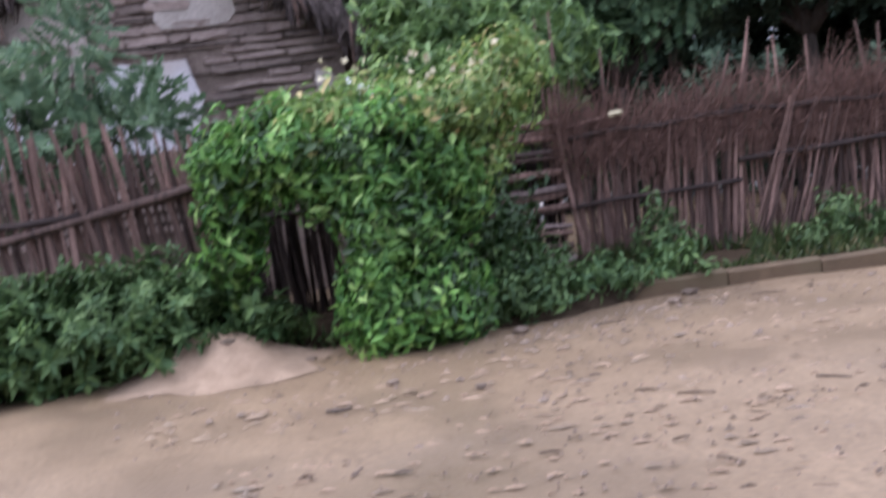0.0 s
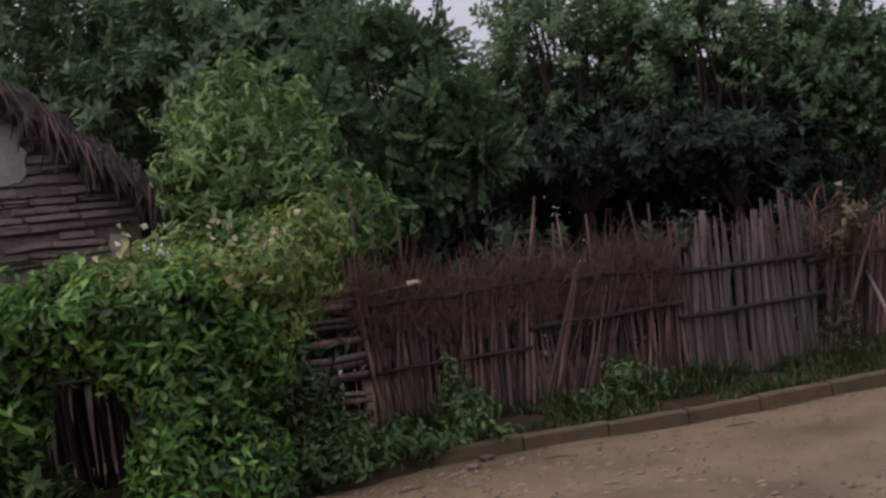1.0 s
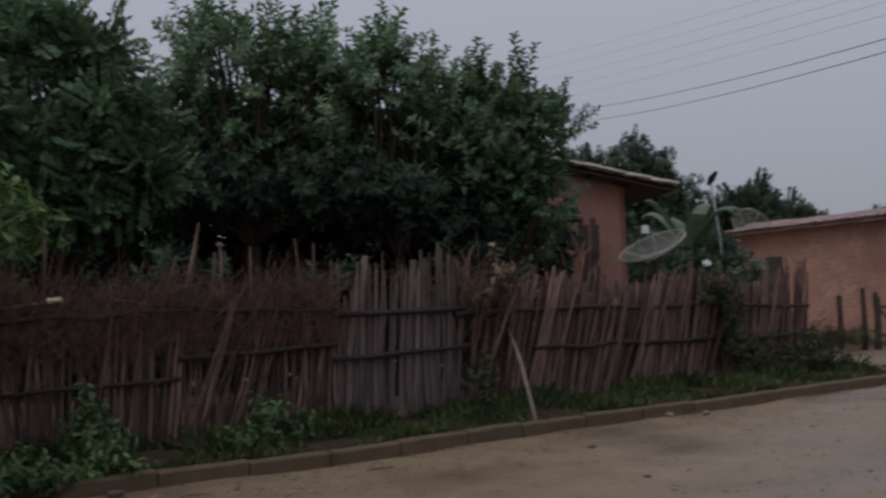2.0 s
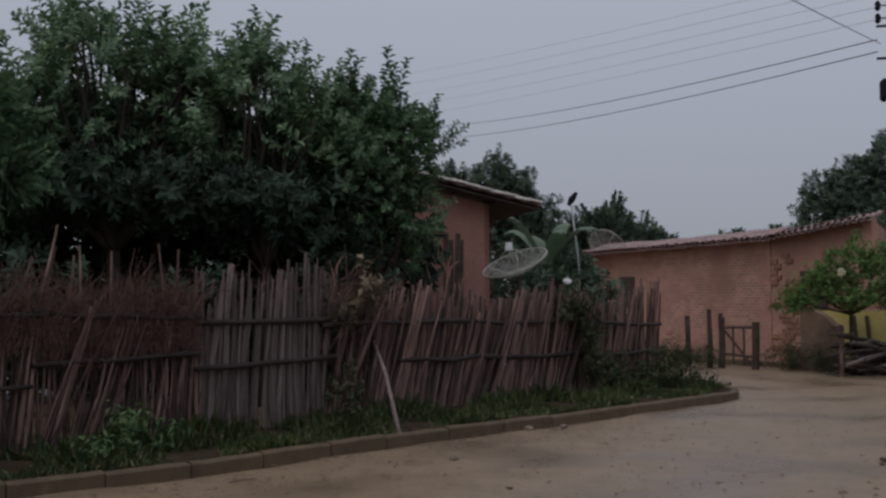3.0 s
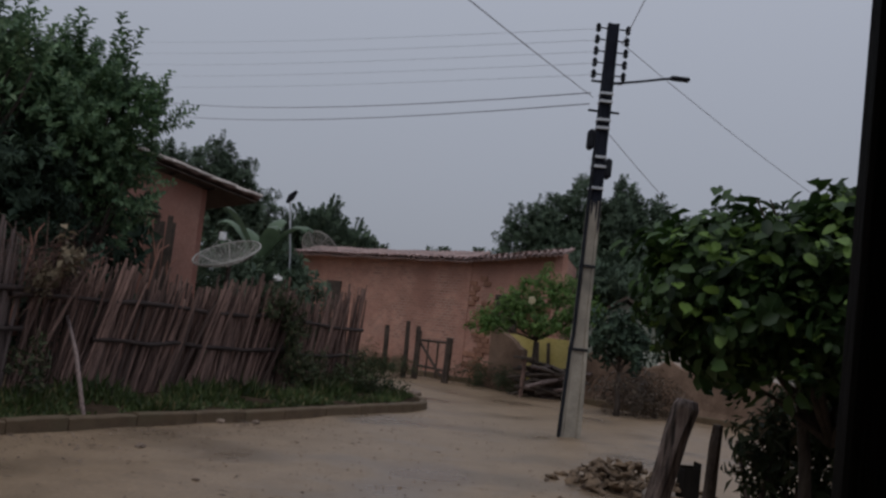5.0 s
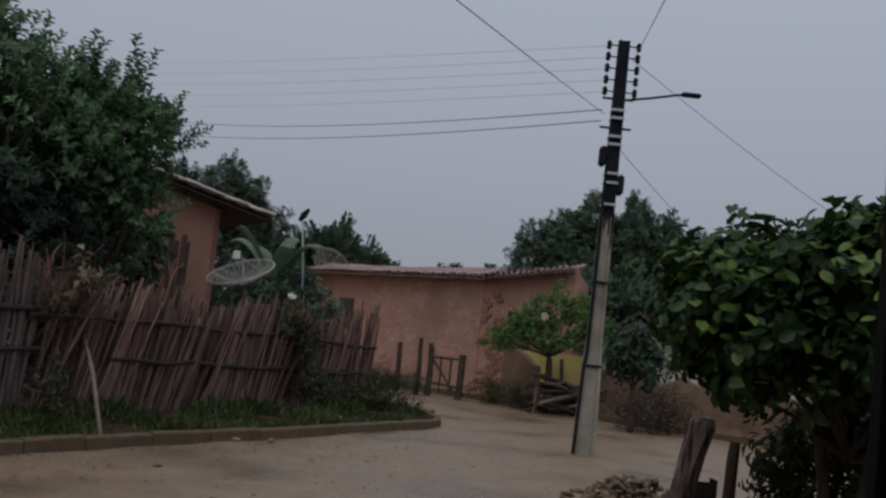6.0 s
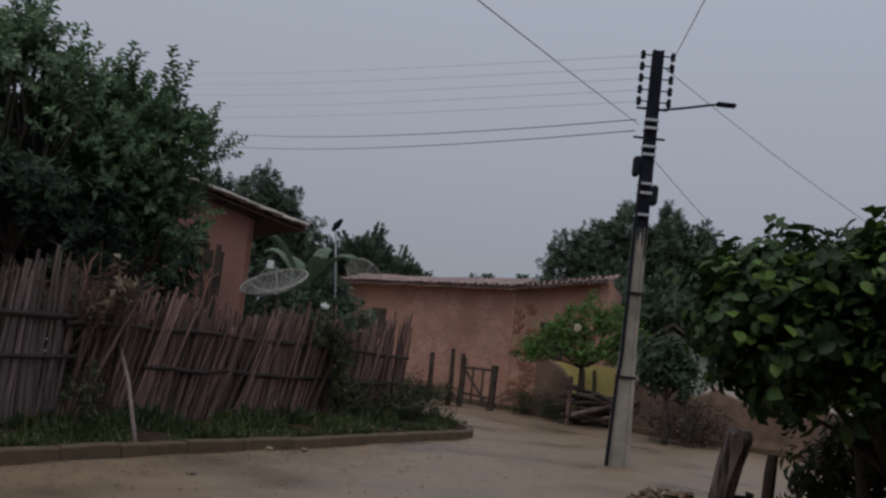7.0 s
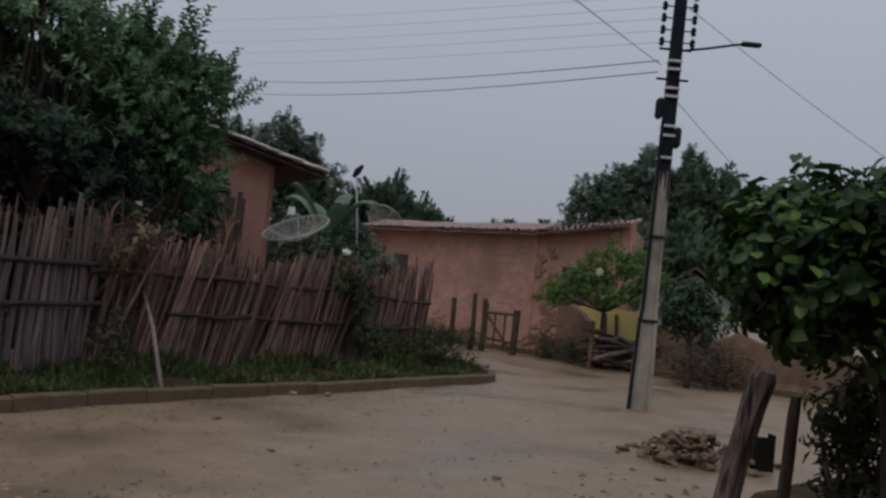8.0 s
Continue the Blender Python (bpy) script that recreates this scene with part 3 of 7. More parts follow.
# ---- fences ----
def stake_meshes(material, rng, n=7, r=0.021, flat=1.0, ends=(0.35, 0.6, 0.9)):
    out = []
    for i in range(n):
        bm = bmesh.new()
        pts, rad = [], []
        bx, by = rng.uniform(-0.03, 0.03), rng.uniform(-0.02, 0.02)
        for j in range(5):
            f = j / 4
            pts.append((bx * math.sin(math.pi * f) + rng.uniform(-0.006, 0.006), by * math.sin(math.pi * f), f))
            rad.append(r * (1.1 - 0.3 * f) * rng.uniform(0.9, 1.1))
        rad[-1] *= rng.choice(ends)
        tube(bm, pts, rad, 5, 0.25, rng)
        bmesh.ops.scale(bm, vec=(flat, 1, 1), verts=bm.verts)
        me = bpy.data.meshes.new("stake")
        bm.normal_update()
        bm.to_mesh(me)
        bm.free()
        me.materials.append(material)
        out.append(me)
    return out


rng_f = random.Random(11)
STAKES = stake_meshes(M_STAKE, rng_f, 9, 0.0175)
FAT_STAKES = stake_meshes(M_STAKE, random.Random(12), 8, 0.0205, 1.2, (0.7, 0.95))
DARK_STAKES = stake_meshes(M_RAIL, rng_f, 4, 0.02)
SLATS = stake_meshes(M_STAKE_PALE, rng_f, 6, 0.021, 1.75)


def stake_row(parent, p, q, spacing, low, high, lean, meshes, rng, lean_wild=2.5, back=0.0, gap=0.0):
    """Stakes from p to q in the plan; lean in degrees along the row."""
    p, q = Vector(p), Vector(q)
    d = (q - p)
    n = int(d.length / spacing)
    ang = math.degrees(math.atan2(d.y, d.x))
    w1, w2, w3 = (rng.uniform(0, 6.28) for _ in range(3))
    for i in range(n):
        f = (i + rng.uniform(0.1, 0.9)) / n
        run = f * d.length
        if rng.random() < gap + 0.16 * max(0.0, math.sin(4.1 * run + w1) * math.sin(1.7 * run + w2)):
            continue
        b = p.lerp(q, f)
        h = low + (high - low) * rng.random() ** 1.6 + 0.07 * math.sin(2.3 * run + w3) + 0.05 * math.sin(5.9 * run + w1)
        sway = lean_wild * math.sin(2.9 * run + w2)
        side = rng.choice((-1, 1)) * rng.uniform(0.0, 0.02) + back
        m = pose(b.x - d.normalized().y * side, b.y + d.normalized().x * side, 0.05, 0, 0, ang) @ pose(0, 0, 0, rng.gauss(0, 1.2), lean + sway + rng.gauss(0, lean_wild), rng.uniform(-25, 25)) @ Matrix.Diagonal((0.62 + 1.0 * rng.random() ** 1.7, rng.uniform(0.8, 1.2), h, 1))
        hang("stake", rng.choice(meshes), parent, "", m)


def rail(parent, p, q, z0, z1, r, rng, off=-0.085, wave=0.03, name="rail", mat=None):
    p, q = Vector(p), Vector(q)
    d = (q - p).normalized()
    nr = Vector((-d.y, d.x))
    bm = bmesh.new()
    pts = []
    n = max(4, int((q - p).length / 0.5))
    for i in range(n + 1):
        f = i / n
        c = p.lerp(q, f) + nr * (off + rng.uniform(-0.008, 0.008))
        pts.append((c.x, c.y, z0 + (z1 - z0) * f + rng.uniform(-wave, wave)))
    tube(bm, pts, [r * rng.uniform(0.8, 1.15) for _ in pts], 6, 0.2, rng)
    part(name, bm, mat or M_RAIL, parent, smooth=True)


def brushwood(parent, p, q, z0, z1, count, rng, thick=0.16, ln=0.55, flow=0.0, upright=-0.1):
    """Dry tangled twigs laid along the fence top: one mesh of thin three-sided sticks."""
    p, q = Vector((*p, 0)), Vector((*q, 0))
    d = (q - p).normalized()
    nr = Vector((-d.y, d.x, 0))
    verts, faces = [], []
    for _ in range(count):
        f = rng.random()
        b = p.lerp(q, f) + nr * (rng.gauss(0, thick * 0.5) - 0.05)
        b.z = z0 + (z1 - z0) * rng.random() ** 0.8 + 0.07 * math.sin(f * 17) + 0.05 * math.sin(f * 41 + 1)
        w = (d * rng.gauss(flow, 0.7) + Vector((0, 0, rng.gauss(upright, 0.75))) + nr * rng.gauss(0, 0.3)).normalized() * ln * rng.uniform(0.4, 1.2)
        k = len(verts)
        r = rng.uniform(0.002, 0.0055)
        u = w.cross(Vector((0.3, 0.5, 0.8))).normalized()
        v = w.cross(u).normalized()
        mid = b + w * 0.5 + Vector((0, 0, rng.uniform(-0.06, 0.04)))
        for c, s in ((b, 1.0), (mid, 0.8), (b + w, 0.35)):
            for a in range(3):
                verts.append(c + (u * math.cos(a * 2.094) + v * math.sin(a * 2.094)) * r * s)
        for o in (0, 3):
            for a in range(3):
                faces.append((k + o + a, k + o + (a + 1) % 3, k + o + 3 + (a + 1) % 3, k + o + 3 + a))
    ob = hang("brushwood", mesh_from("brushwood", verts, faces, M_BRUSH), parent, "dry brown brushwood tangle")
    ob["kind"] = "stuff"


def along(f):
    return FENCE_A.lerp(FENCE_B, f)


def f_at(az):
    """Share of the long fence at which a bearing from the porch meets it."""
    t = math.tan(radians(az))
    d = FENCE_B - FENCE_A
    return (t * FENCE_A.y - FENCE_A.x) / (d.x - t * d.y)


def build_long_fence():
    rng = random.Random(21)
    a = thing("stick_fence", "old brown stick fence topped with dry brushwood", "fence", group="fences along the road")
    f1, f2, f3, f4 = f_at(-46), f_at(-37.6), f_at(-30.6), f_at(-28.5)
    stake_row(a, along(0), along(f1), 0.031, 1.45, 1.75, 2, STAKES, rng, 3)
    stake_row(a, along(0), along(f2), 0.040, 1.35, 1.7, 3, STAKES, rng, 4, 0.05)
    fm = f_at(-42.4)
    stake_row(a, along(f1), along(fm), 0.033, 1.45, 1.75, 15, STAKES, rng, 4)
    stake_row(a, along(fm), along(f2), 0.033, 1.45, 1.75, 4, STAKES, rng, 4)
    rail(a, along(0), along(f1), 0.80, 0.86, 0.022, rng)
    rail(a, along(0.0), along(f1 + 0.01), 1.5, 1.52, 0.03, rng)
    rail(a, along(f1), along(f2), 1.05, 1.12, 0.03, rng)
    rail(a, along(f1), along(f2), 1.55, 1.5, 0.03, rng)
    brushwood(a, along(-0.01), along(f2), 1.02, 1.55, 3000, rng, thick=0.08, ln=0.42, upright=1.3)
    brushwood(a, along(-0.01), along(f2), 1.45, 1.72, 500, rng, thick=0.14, ln=0.45, upright=0.8)
    for az, h, ln in ((-52.2, 2.28, 0), (-55.6, 2.65, 0), (-55.1, 2.7, 2), (-54.6, 2.45, -1), (-47.0, 2.1, 16), (-46.2, 2.45, 16), (-45.6, 2.2, 12), (-44.2, 2.1, 8), (-43.4, 2.2, 2), (-41.6, 2.15, 0), (-38.9, 2.25, -3), (-38.5, 2.2, 4)):
        b = along(f_at(az))
        hang("stake", rng.choice(STAKES), a, "", pose(b.x - 0.15, b.y + 0.05, 1.05, 0, 0, 71) @ pose(0, 0, 0, 0, ln, 0) @ Matrix.Diagonal((1.0, 1.0, h - 1.0, 1)))

    c = thing("slat_fence_panel", "tall greyish upright slat panel with two dark rails", "fence", group="fences along the road")
    stake_row(c, along(f2), along(f3), 0.054, 1.88, 2.12, 1, SLATS, rng, 1.4)
    stake_row(c, along(f2), along(f3), 0.075, 1.6, 1.95, 1, SLATS, rng, 1.5, 0.05)
    rail(c, along(f2 - 0.005), along(f3 + 0.02), 1.42, 1.44, 0.036, rng, wave=0.01)
    rail(c, along(f2 - 0.005), along(f3 + 0.005), 0.92, 0.98, 0.036, rng, wave=0.01)
    b = along(f2)
    hang("post", STAKES[0], c, "", pose(b.x, b.y, 0, 0, 0, 70) @ Matrix.Diagonal((1.9, 1.9, 2.05, 1)))
    brushwood(c, along(f2), along(f3), 1.7, 1.95, 90, rng, ln=0.35)

    e = thing("stick_fence", "leaning brown stick fence with two wavy rails", "fence", group="fences along the road")
    f5 = f_at(-17.2)
    stake_row(e, along(f3), along(f4), 0.034, 1.55, 1.85, 9, STAKES, rng, 6)
    stake_row(e, along(f3 - 0.02), along(f4 + 0.02), 0.05, 1.5, 1.8, 4, DARK_STAKES, rng, 4, 0.09)
    stake_row(e, along(f3), along(f5), 0.042, 1.5, 1.75, 13, FAT_STAKES, rng, 3, 0.05)
    stake_row(e, along(f4), along(f5), 0.031, 1.66, 1.9, 14, FAT_STAKES, rng, 2.4)
    rail(e, along(f4 - 0.06), along(f5 + 0.02), 1.36, 1.36, 0.036, rng, wave=0.035)
    rail(e, along(f4 + 0.04), along(f5 + 0.02), 0.86, 0.84, 0.036, rng, wave=0.05)
    brushwood(e, along(f3), along(f4 + 0.02), 1.3, 1.9, 260, rng)
    for az, h, ln in ((-30.0, 2.0, -4), (-29.2, 2.05, -8), (-24.2, 1.95, 9)):
        b = along(f_at(az))
        hang("stake", rng.choice(STAKES), e, "", pose(b.x - 0.15, b.y + 0.05, 1.05, 0, 0, 71) @ pose(0, 0, 0, 0, ln, 0) @ Matrix.Diagonal((0.75, 0.75, h - 1.0, 1)))

    g = thing("stick_fence", "end of the brown stick fence beside the bend", "fence", group="fences along the road")
    stake_row(g, along(f5), along(1.0), 0.040, 1.65, 1.95, 6, FAT_STAKES, rng, 3)
    stake_row(g, along(f5), along(1.0), 0.07, 1.4, 1.7, 5, STAKES, rng, 4, 0.05)
    rail(g, along(f5), along(1.0), 1.33, 1.25, 0.03, rng)
    rail(g, along(f5), along(1.0), 0.8, 0.75, 0.03, rng)
    stake_row(g, along(1.0), along(1.0) + Vector((-3.2, 2.6)), 0.08, 1.45, 1.85, 3, STAKES, rng, 4)

    s = thing("poking_stick", "bare stick with a pale cut end stuck in the fence", "stick")
    bm = bmesh.new()
    k = along(f_at(-52.6))
    tube(bm, [(k.x - 0.25, k.y - 0.75, 1.55), (k.x - 0.05, k.y - 0.35, 1.61), (k.x + 0.12, k.y + 0.02, 1.66)], 0.016, 6, 0.2, rng)
    part("stick", bm, M_STAKE, s)
    bm = bmesh.new()
    tube(bm, [(k.x + 0.10, k.y - 0.03, 1.665), (k.x + 0.15, k.y + 0.1, 1.675)], [0.03, 0.026], 7, 0.2, rng)
    part("cut_end", bm, M_CREAM, s, "pale cut end")
    d = thing("dry_leaf_clump", "clump of straw-coloured dry leaves on the fence top", "dry leaves")
    foliage("leaves", d, [(tuple(polar(-28.6, 13.0, 1.75)), (0.13, 0.13, 0.32)), (tuple(polar(-29.2, 12.9, 1.5)), (0.09, 0.09, 0.2)), (tuple(polar(-27.6, 13.3, 1.95)), (0.06, 0.06, 0.12))], 20, "broad", 0.24, L_DRY, 77, up=0.5)
    for az, top, ways in ((-23.6, 2.42, ((-0.16, 0.34), (0.05, 0.30), (0.2, 0.22))), (-22.9, 2.2, ((0.14, 0.28), (-0.05, 0.2))), (-29.9, 2.35, ((0.1, 0.3), (-0.12, 0.22)))):
        k = along(f_at(az))
        bb = thing("bare_branch", "broken reddish branch poking out of the fence top", "branch", (k.x - 0.2, k.y + 0.07, 0.9), 71, group="branches in the fence")
        bm = bmesh.new()
        fork = Vector((0.12, 0.0, top - 1.3))
        tube(bm, [(-0.1, 0, 0), (0.02, 0.02, 0.5 * fork.z), fork], [0.026, 0.023, 0.018], 6, 0.25, rng)
        for wx, wz in ways:
            tube(bm, [fork - Vector((0, 0, 0.03)), fork + Vector((wx * 0.4, 0.02, wz * 0.6)), fork + Vector((wx, -0.02, wz))], [0.016, 0.012, 0.008], 5, 0.25, rng)
        part("wood", bm, M_TWIG, bb)
    r = thing("white_rag", "small white rag caught on the fence top", "rag", polar(-17.3, 16.2, 1.98))
    bm = bmesh.new()
    bmesh.ops.create_icosphere(bm, subdivisions=2, radius=0.045, matrix=Matrix.Diagonal((1.6, 0.4, 0.9, 1)))
    for v in bm.verts:
        v.co += Vector((rng.uniform(-0.02, 0.02), rng.uniform(-0.02, 0.02), rng.uniform(-0.03, 0.03)))
    part("cloth", bm, M_WHITE, r)
    br = thing("brace_pole", "pale slanting brace stick propped against the fence", "pole")
    bm = bmesh.new()
    top, foot = along(f_at(-27.9)), Vector((-5.35, 10.72))
    tube(bm, [(foot.x, foot.y, 0.1), ((foot.x * 0.45 + top.x * 0.55), (foot.y * 0.45 + top.y * 0.55), 0.75), (top.x, top.y - 0.05, 1.15)], [0.028, 0.026, 0.02], 6, 0.2, rng)
    part("pole", bm, M_STAKE_PALE, br, smooth=True)


build_long_fence()


def build_left_fence():
    rng = random.Random(31)
    a = thing("stick_fence", "weathered brown stick fence behind tall weeds", "fence", group="fences along the road")
    stake_row(a, LEFT_A, LEFT_B, 0.040, 1.85, 2.2, -5, FAT_STAKES, rng, 2.2)
    stake_row(a, LEFT_A, LEFT_B, 0.042, 1.6, 2.1, -4, STAKES, rng, 2.5, 0.05)
    rail(a, LEFT_A.lerp(LEFT_B, 0.35), LEFT_B, 1.15, 1.55, 0.045, rng, -0.08, 0.01, mat=M_STAKE)
    rail(a, LEFT_A, LEFT_A.lerp(LEFT_B, 0.72), 1.42, 1.40, 0.032, rng, -0.07, 0.02)
    rail(a, LEFT_A, LEFT_B, 0.80, 0.66, 0.03, rng, -0.07, 0.02)
    g = thing("stick_gate", "stick gate half hidden under the climber, coloured dark for shade", "gate")
    p, q = Vector((-9.1, 2.65)), Vector((-8.65, 3.8))
    # dark stakes in two layers put the shade under the climber into colour
    stake_row(g, p, q, 0.11, 1.5, 1.75, 0, DARK_STAKES, rng, 2.5, 0.0)
    stake_row(g, p, q, 0.036, 1.5, 1.7, 0, DARK_STAKES, rng, 2.0, 0.1)
    rail(g, p, q, 1.15, 1.17, 0.025, rng)
    w = thing("wattle_panel", "short panel of horizontal woven sticks", "fence")
    p, q = Vector((-8.72, 4.15)), FENCE_A
    q = q + Vector((-0.02, -0.04))
    for i in range(17):
        z = 0.2 + 0.092 * i + rng.uniform(-0.03, 0.03)
        rail(w, p, q, z + rng.uniform(-0.02, 0.02), z + rng.uniform(-0.02, 0.02), rng.uniform(0.02, 0.042), rng, rng.uniform(-0.03, 0.03), 0.03, "stick", M_STAKE_PALE if i % 4 == 1 else M_STAKE)
    # backing row of dark stakes stands for shade between the woven sticks
    stake_row(w, p + Vector((-0.25, 0)), q + Vector((-0.12, 0)), 0.036, 1.4, 1.75, 0, DARK_STAKES, rng, 2.0, 0.1)
    for f in (0.05, 0.97):
        b = p.lerp(q, f)
        hang("post", rng.choice(STAKES), w, "", pose(b.x - 0.06, b.y, 0, 0, 0, 70) @ Matrix.Diagonal((1.3, 1.3, 2.0, 1)))


build_left_fence()


# ---- mud house ----
def build_mud_house():
    rng = random.Random(41)
    c0, rt = Vector((-11.28, 4.1, 0)), Vector((0.342, 0.94, 0))
    ang = math.degrees(math.atan2(rt.y, rt.x))
    h = thing("mud_house", "wattle and mud house with crumbling walls and palm thatch", "house", c0, ang)
    # local axes: x to the right along the gable, y away, z up
    half, ridge_x, ridge_z, eave_z = 2.2, -1.5, 4.92, 3.08
    bm = bmesh.new()
    x0, x1 = ridge_x - half, ridge_x + half
    prof = [(x0, 0), (x1, 0), (x1, eave_z), (ridge_x, ridge_z - 0.12), (x0, eave_z)]
    fr = [bm.verts.new((x, 0.0, z)) for x, z in prof]
    bk = [bm.verts.new((x, 5.0, z)) for x, z in prof]
    bm.faces.new(fr)
    bm.faces.new(bk[::-1])
    for i in range(5):
        bm.faces.new((fr[i], bk[i], bk[(i + 1) % 5], fr[(i + 1) % 5]))
    bmesh.ops.recalc_face_normals(bm, faces=bm.faces)
    part("wall", bm, M_MUD_DARK, h)
    # courses of mud lumps between the laths
    lumps = []
    for k in range(6):
        bm = bmesh.new()
        bmesh.ops.create_cube(bm, size=1)
        bmesh.ops.subdivide_edges(bm, edges=bm.edges, cuts=2, use_grid_fill=True)
        for v in bm.verts:
            v.co += Vector((rng.uniform(-0.05, 0.05), rng.uniform(-0.12, 0.12), rng.uniform(-0.11, 0.11)))
            v.co.x *= 1 - 0.12 * abs(v.co.z)
        bm.normal_update()
        me = bpy.data.meshes.new("mud_lump")
        bm.to_mesh(me)
        bm.free()
        me.materials.append(M_MUD)
        lumps.append(me)
    z = 1.0
    while z < 4.2:
        hh = rng.uniform(0.075, 0.12)
        x = x0 + 0.05
        while x < x1 - 0.1:
            w = min(rng.uniform(0.18, 0.6), x1 - x - 0.02)
            lim = eave_z + (ridge_z - eave_z) * (1 - abs(x + w / 2 - ridge_x) / half) - 0.2
            hole = 0.05 < x < 0.35 and 2.45 < z < 2.75
            patch = (-2.2 < x < -0.95 and 1.9 < z < 3.0)
            if z < lim and not hole and not patch and rng.random() > 0.06:
                hang("mud_lump", rng.choice(lumps), h, "", pose(x + w / 2, -0.015 + rng.uniform(-0.02, 0.012), z + hh / 2, 0, rng.uniform(-2.5, 2.5), 0) @ Matrix.Diagonal((w * 0.97, rng.uniform(0.06, 0.12), hh * rng.uniform(0.62, 0.85), 1)))
            x += w
        z += hh + 0.012
    for i in range(9):
        z = 1.1 + 0.33 * i
        bm = bmesh.new()
        w = half * min(1, (ridge_z - z) / (ridge_z - eave_z)) - 0.1
        tube(bm, [(ridge_x - w, -0.05, z), (ridge_x - 0.2 * w, -0.06, z + 0.02), (ridge_x + 0.5 * w, -0.05, z - 0.02), (ridge_x + w, -0.055, z + 0.01)], 0.018, 5, 0.2, rng)
        part("lath", bm, M_DARKWOOD, h)
    # plaster patches left on the gable
    for px, pz, w, hh, mt, lb in ((-1.55, 2.45, 1.2, 1.05, M_PLASTER, "flaking whitewashed plaster"), (-0.9, 3.62, 0.95, 0.72, M_GREYPLASTER, "bare grey plaster"), (-2.6, 3.3, 1.0, 0.9, M_GREYPLASTER, "bare grey plaster"), (0.45, 2.5, 0.22, 0.26, M_GREYPLASTER, "bare grey plaster"), (-2.9, 2.3, 1.2, 0.8, M_PLASTER, "flaking whitewashed plaster")):
        bm = bmesh.new()
        ring = []
        for i in range(22):
            a = 2 * math.pi * i / 22
            s = 1 / max(abs(math.cos(a)), abs(math.sin(a))) ** 0.75 * rng.uniform(0.88, 1.06)
            ring.append(bm.verts.new((px + 0.5 * w * s * math.cos(a), -0.075, pz + 0.5 * hh * s * math.sin(a))))
        f = bm.faces.new(ring)
        ex = bmesh.ops.extrude_face_region(bm, geom=[f])
        bmesh.ops.translate(bm, vec=(0, 0.06, 0), verts=[v for v in ex["geom"] if isinstance(v, bmesh.types.BMVert)])
        bmesh.ops.recalc_face_normals(bm, faces=bm.faces)
        part("plaster_patch", bm, mt, h, lb)
    # thatch: two thick slopes and ragged hanging fronds along the verge
    for s in (-1, 1):
        bm = bmesh.new()
        ex = ridge_x + s * (half + 0.42)
        ez = eave_z - 0.42 * (ridge_z - eave_z) / half
        a = [(ridge_x, ridge_z + 0.02), (ex, ez), (ex + s * 0.02, ez + 0.13), (ridge_x, ridge_z + 0.2)]
        n, prev = 12, None
        for j in range(n + 1):
            y = -0.5 + 5.9 * j / n
            dz = rng.uniform(-0.03, 0.03)
            cur = [bm.verts.new((x, y, z + dz)) for x, z in a]
            if prev:
                for i in range(4):
                    bm.faces.new((prev[i], cur[i], cur[(i + 1) % 4], prev[(i + 1) % 4]))
            else:
                bm.faces.new(cur[::-1])
            prev = cur
        bm.faces.new(prev)
        part("roof_slope", bm, M_THATCH, h, "dark palm thatch")
        verts, faces = [], []
        for i in range(820):
            f = rng.random()
            x = ridge_x + (ex - ridge_x) * f
            z = ridge_z + rng.uniform(0.0, 0.3) + (ez - ridge_z) * f
            y = -0.5 + rng.uniform(-0.06, 0.35)
            ln = rng.uniform(0.08, 0.5)
            w = rng.uniform(0.006, 0.03)
            dx = s * rng.uniform(0.0, 0.5) + rng.gauss(0, 0.25)
            k = len(verts)
            for q, e in ((0, 1), (0.5, 0.9), (1, 0.2)):
                cx, cy, cz = x + dx * ln * q, y - 0.05 * q + 0.05 * q * q, z - ln * q
                verts += [(cx - w * e, cy, cz), (cx, cy - 0.012, cz), (cx + w * e, cy, cz)]
            for r in (0, 3):
                faces += [(k + r, k + r + 1, k + r + 4, k + r + 3), (k + r + 1, k + r + 2, k + r + 5, k + r + 4)]
        ob = hang("thatch_fringe", mesh_from("thatch_fringe", verts, faces, M_THATCH), h, "ragged hanging palm strips")
        ob["kind"] = "stuff"
        for j in range(4):
            bm = bmesh.new()
            y = -0.38 + 0.16 * j
            tube(bm, [(ridge_x, y, ridge_z - 0.02), (ex, y, ez - 0.03)], 0.035, 6, 0.2, rng)
            part("rafter", bm, M_DARKWOOD, h)
        for j in range(24):
            bm = bmesh.new()
            f = rng.random()
            x, z, ln = ridge_x + (ex - ridge_x) * f, ridge_z + 0.12 + (ez - ridge_z) * f, rng.uniform(0.3, 0.6)
            dx = s * rng.uniform(-0.15, 0.45)
            tube(bm, [(x, -0.56, z), (x + dx * 0.5 * ln, -0.6, z - 0.5 * ln), (x + dx * ln, -0.57, z - ln)], [0.014, 0.012, 0.007], 5, 0.2, rng)
            part("loose_stick", bm, M_STAKE, h)


build_mud_house()


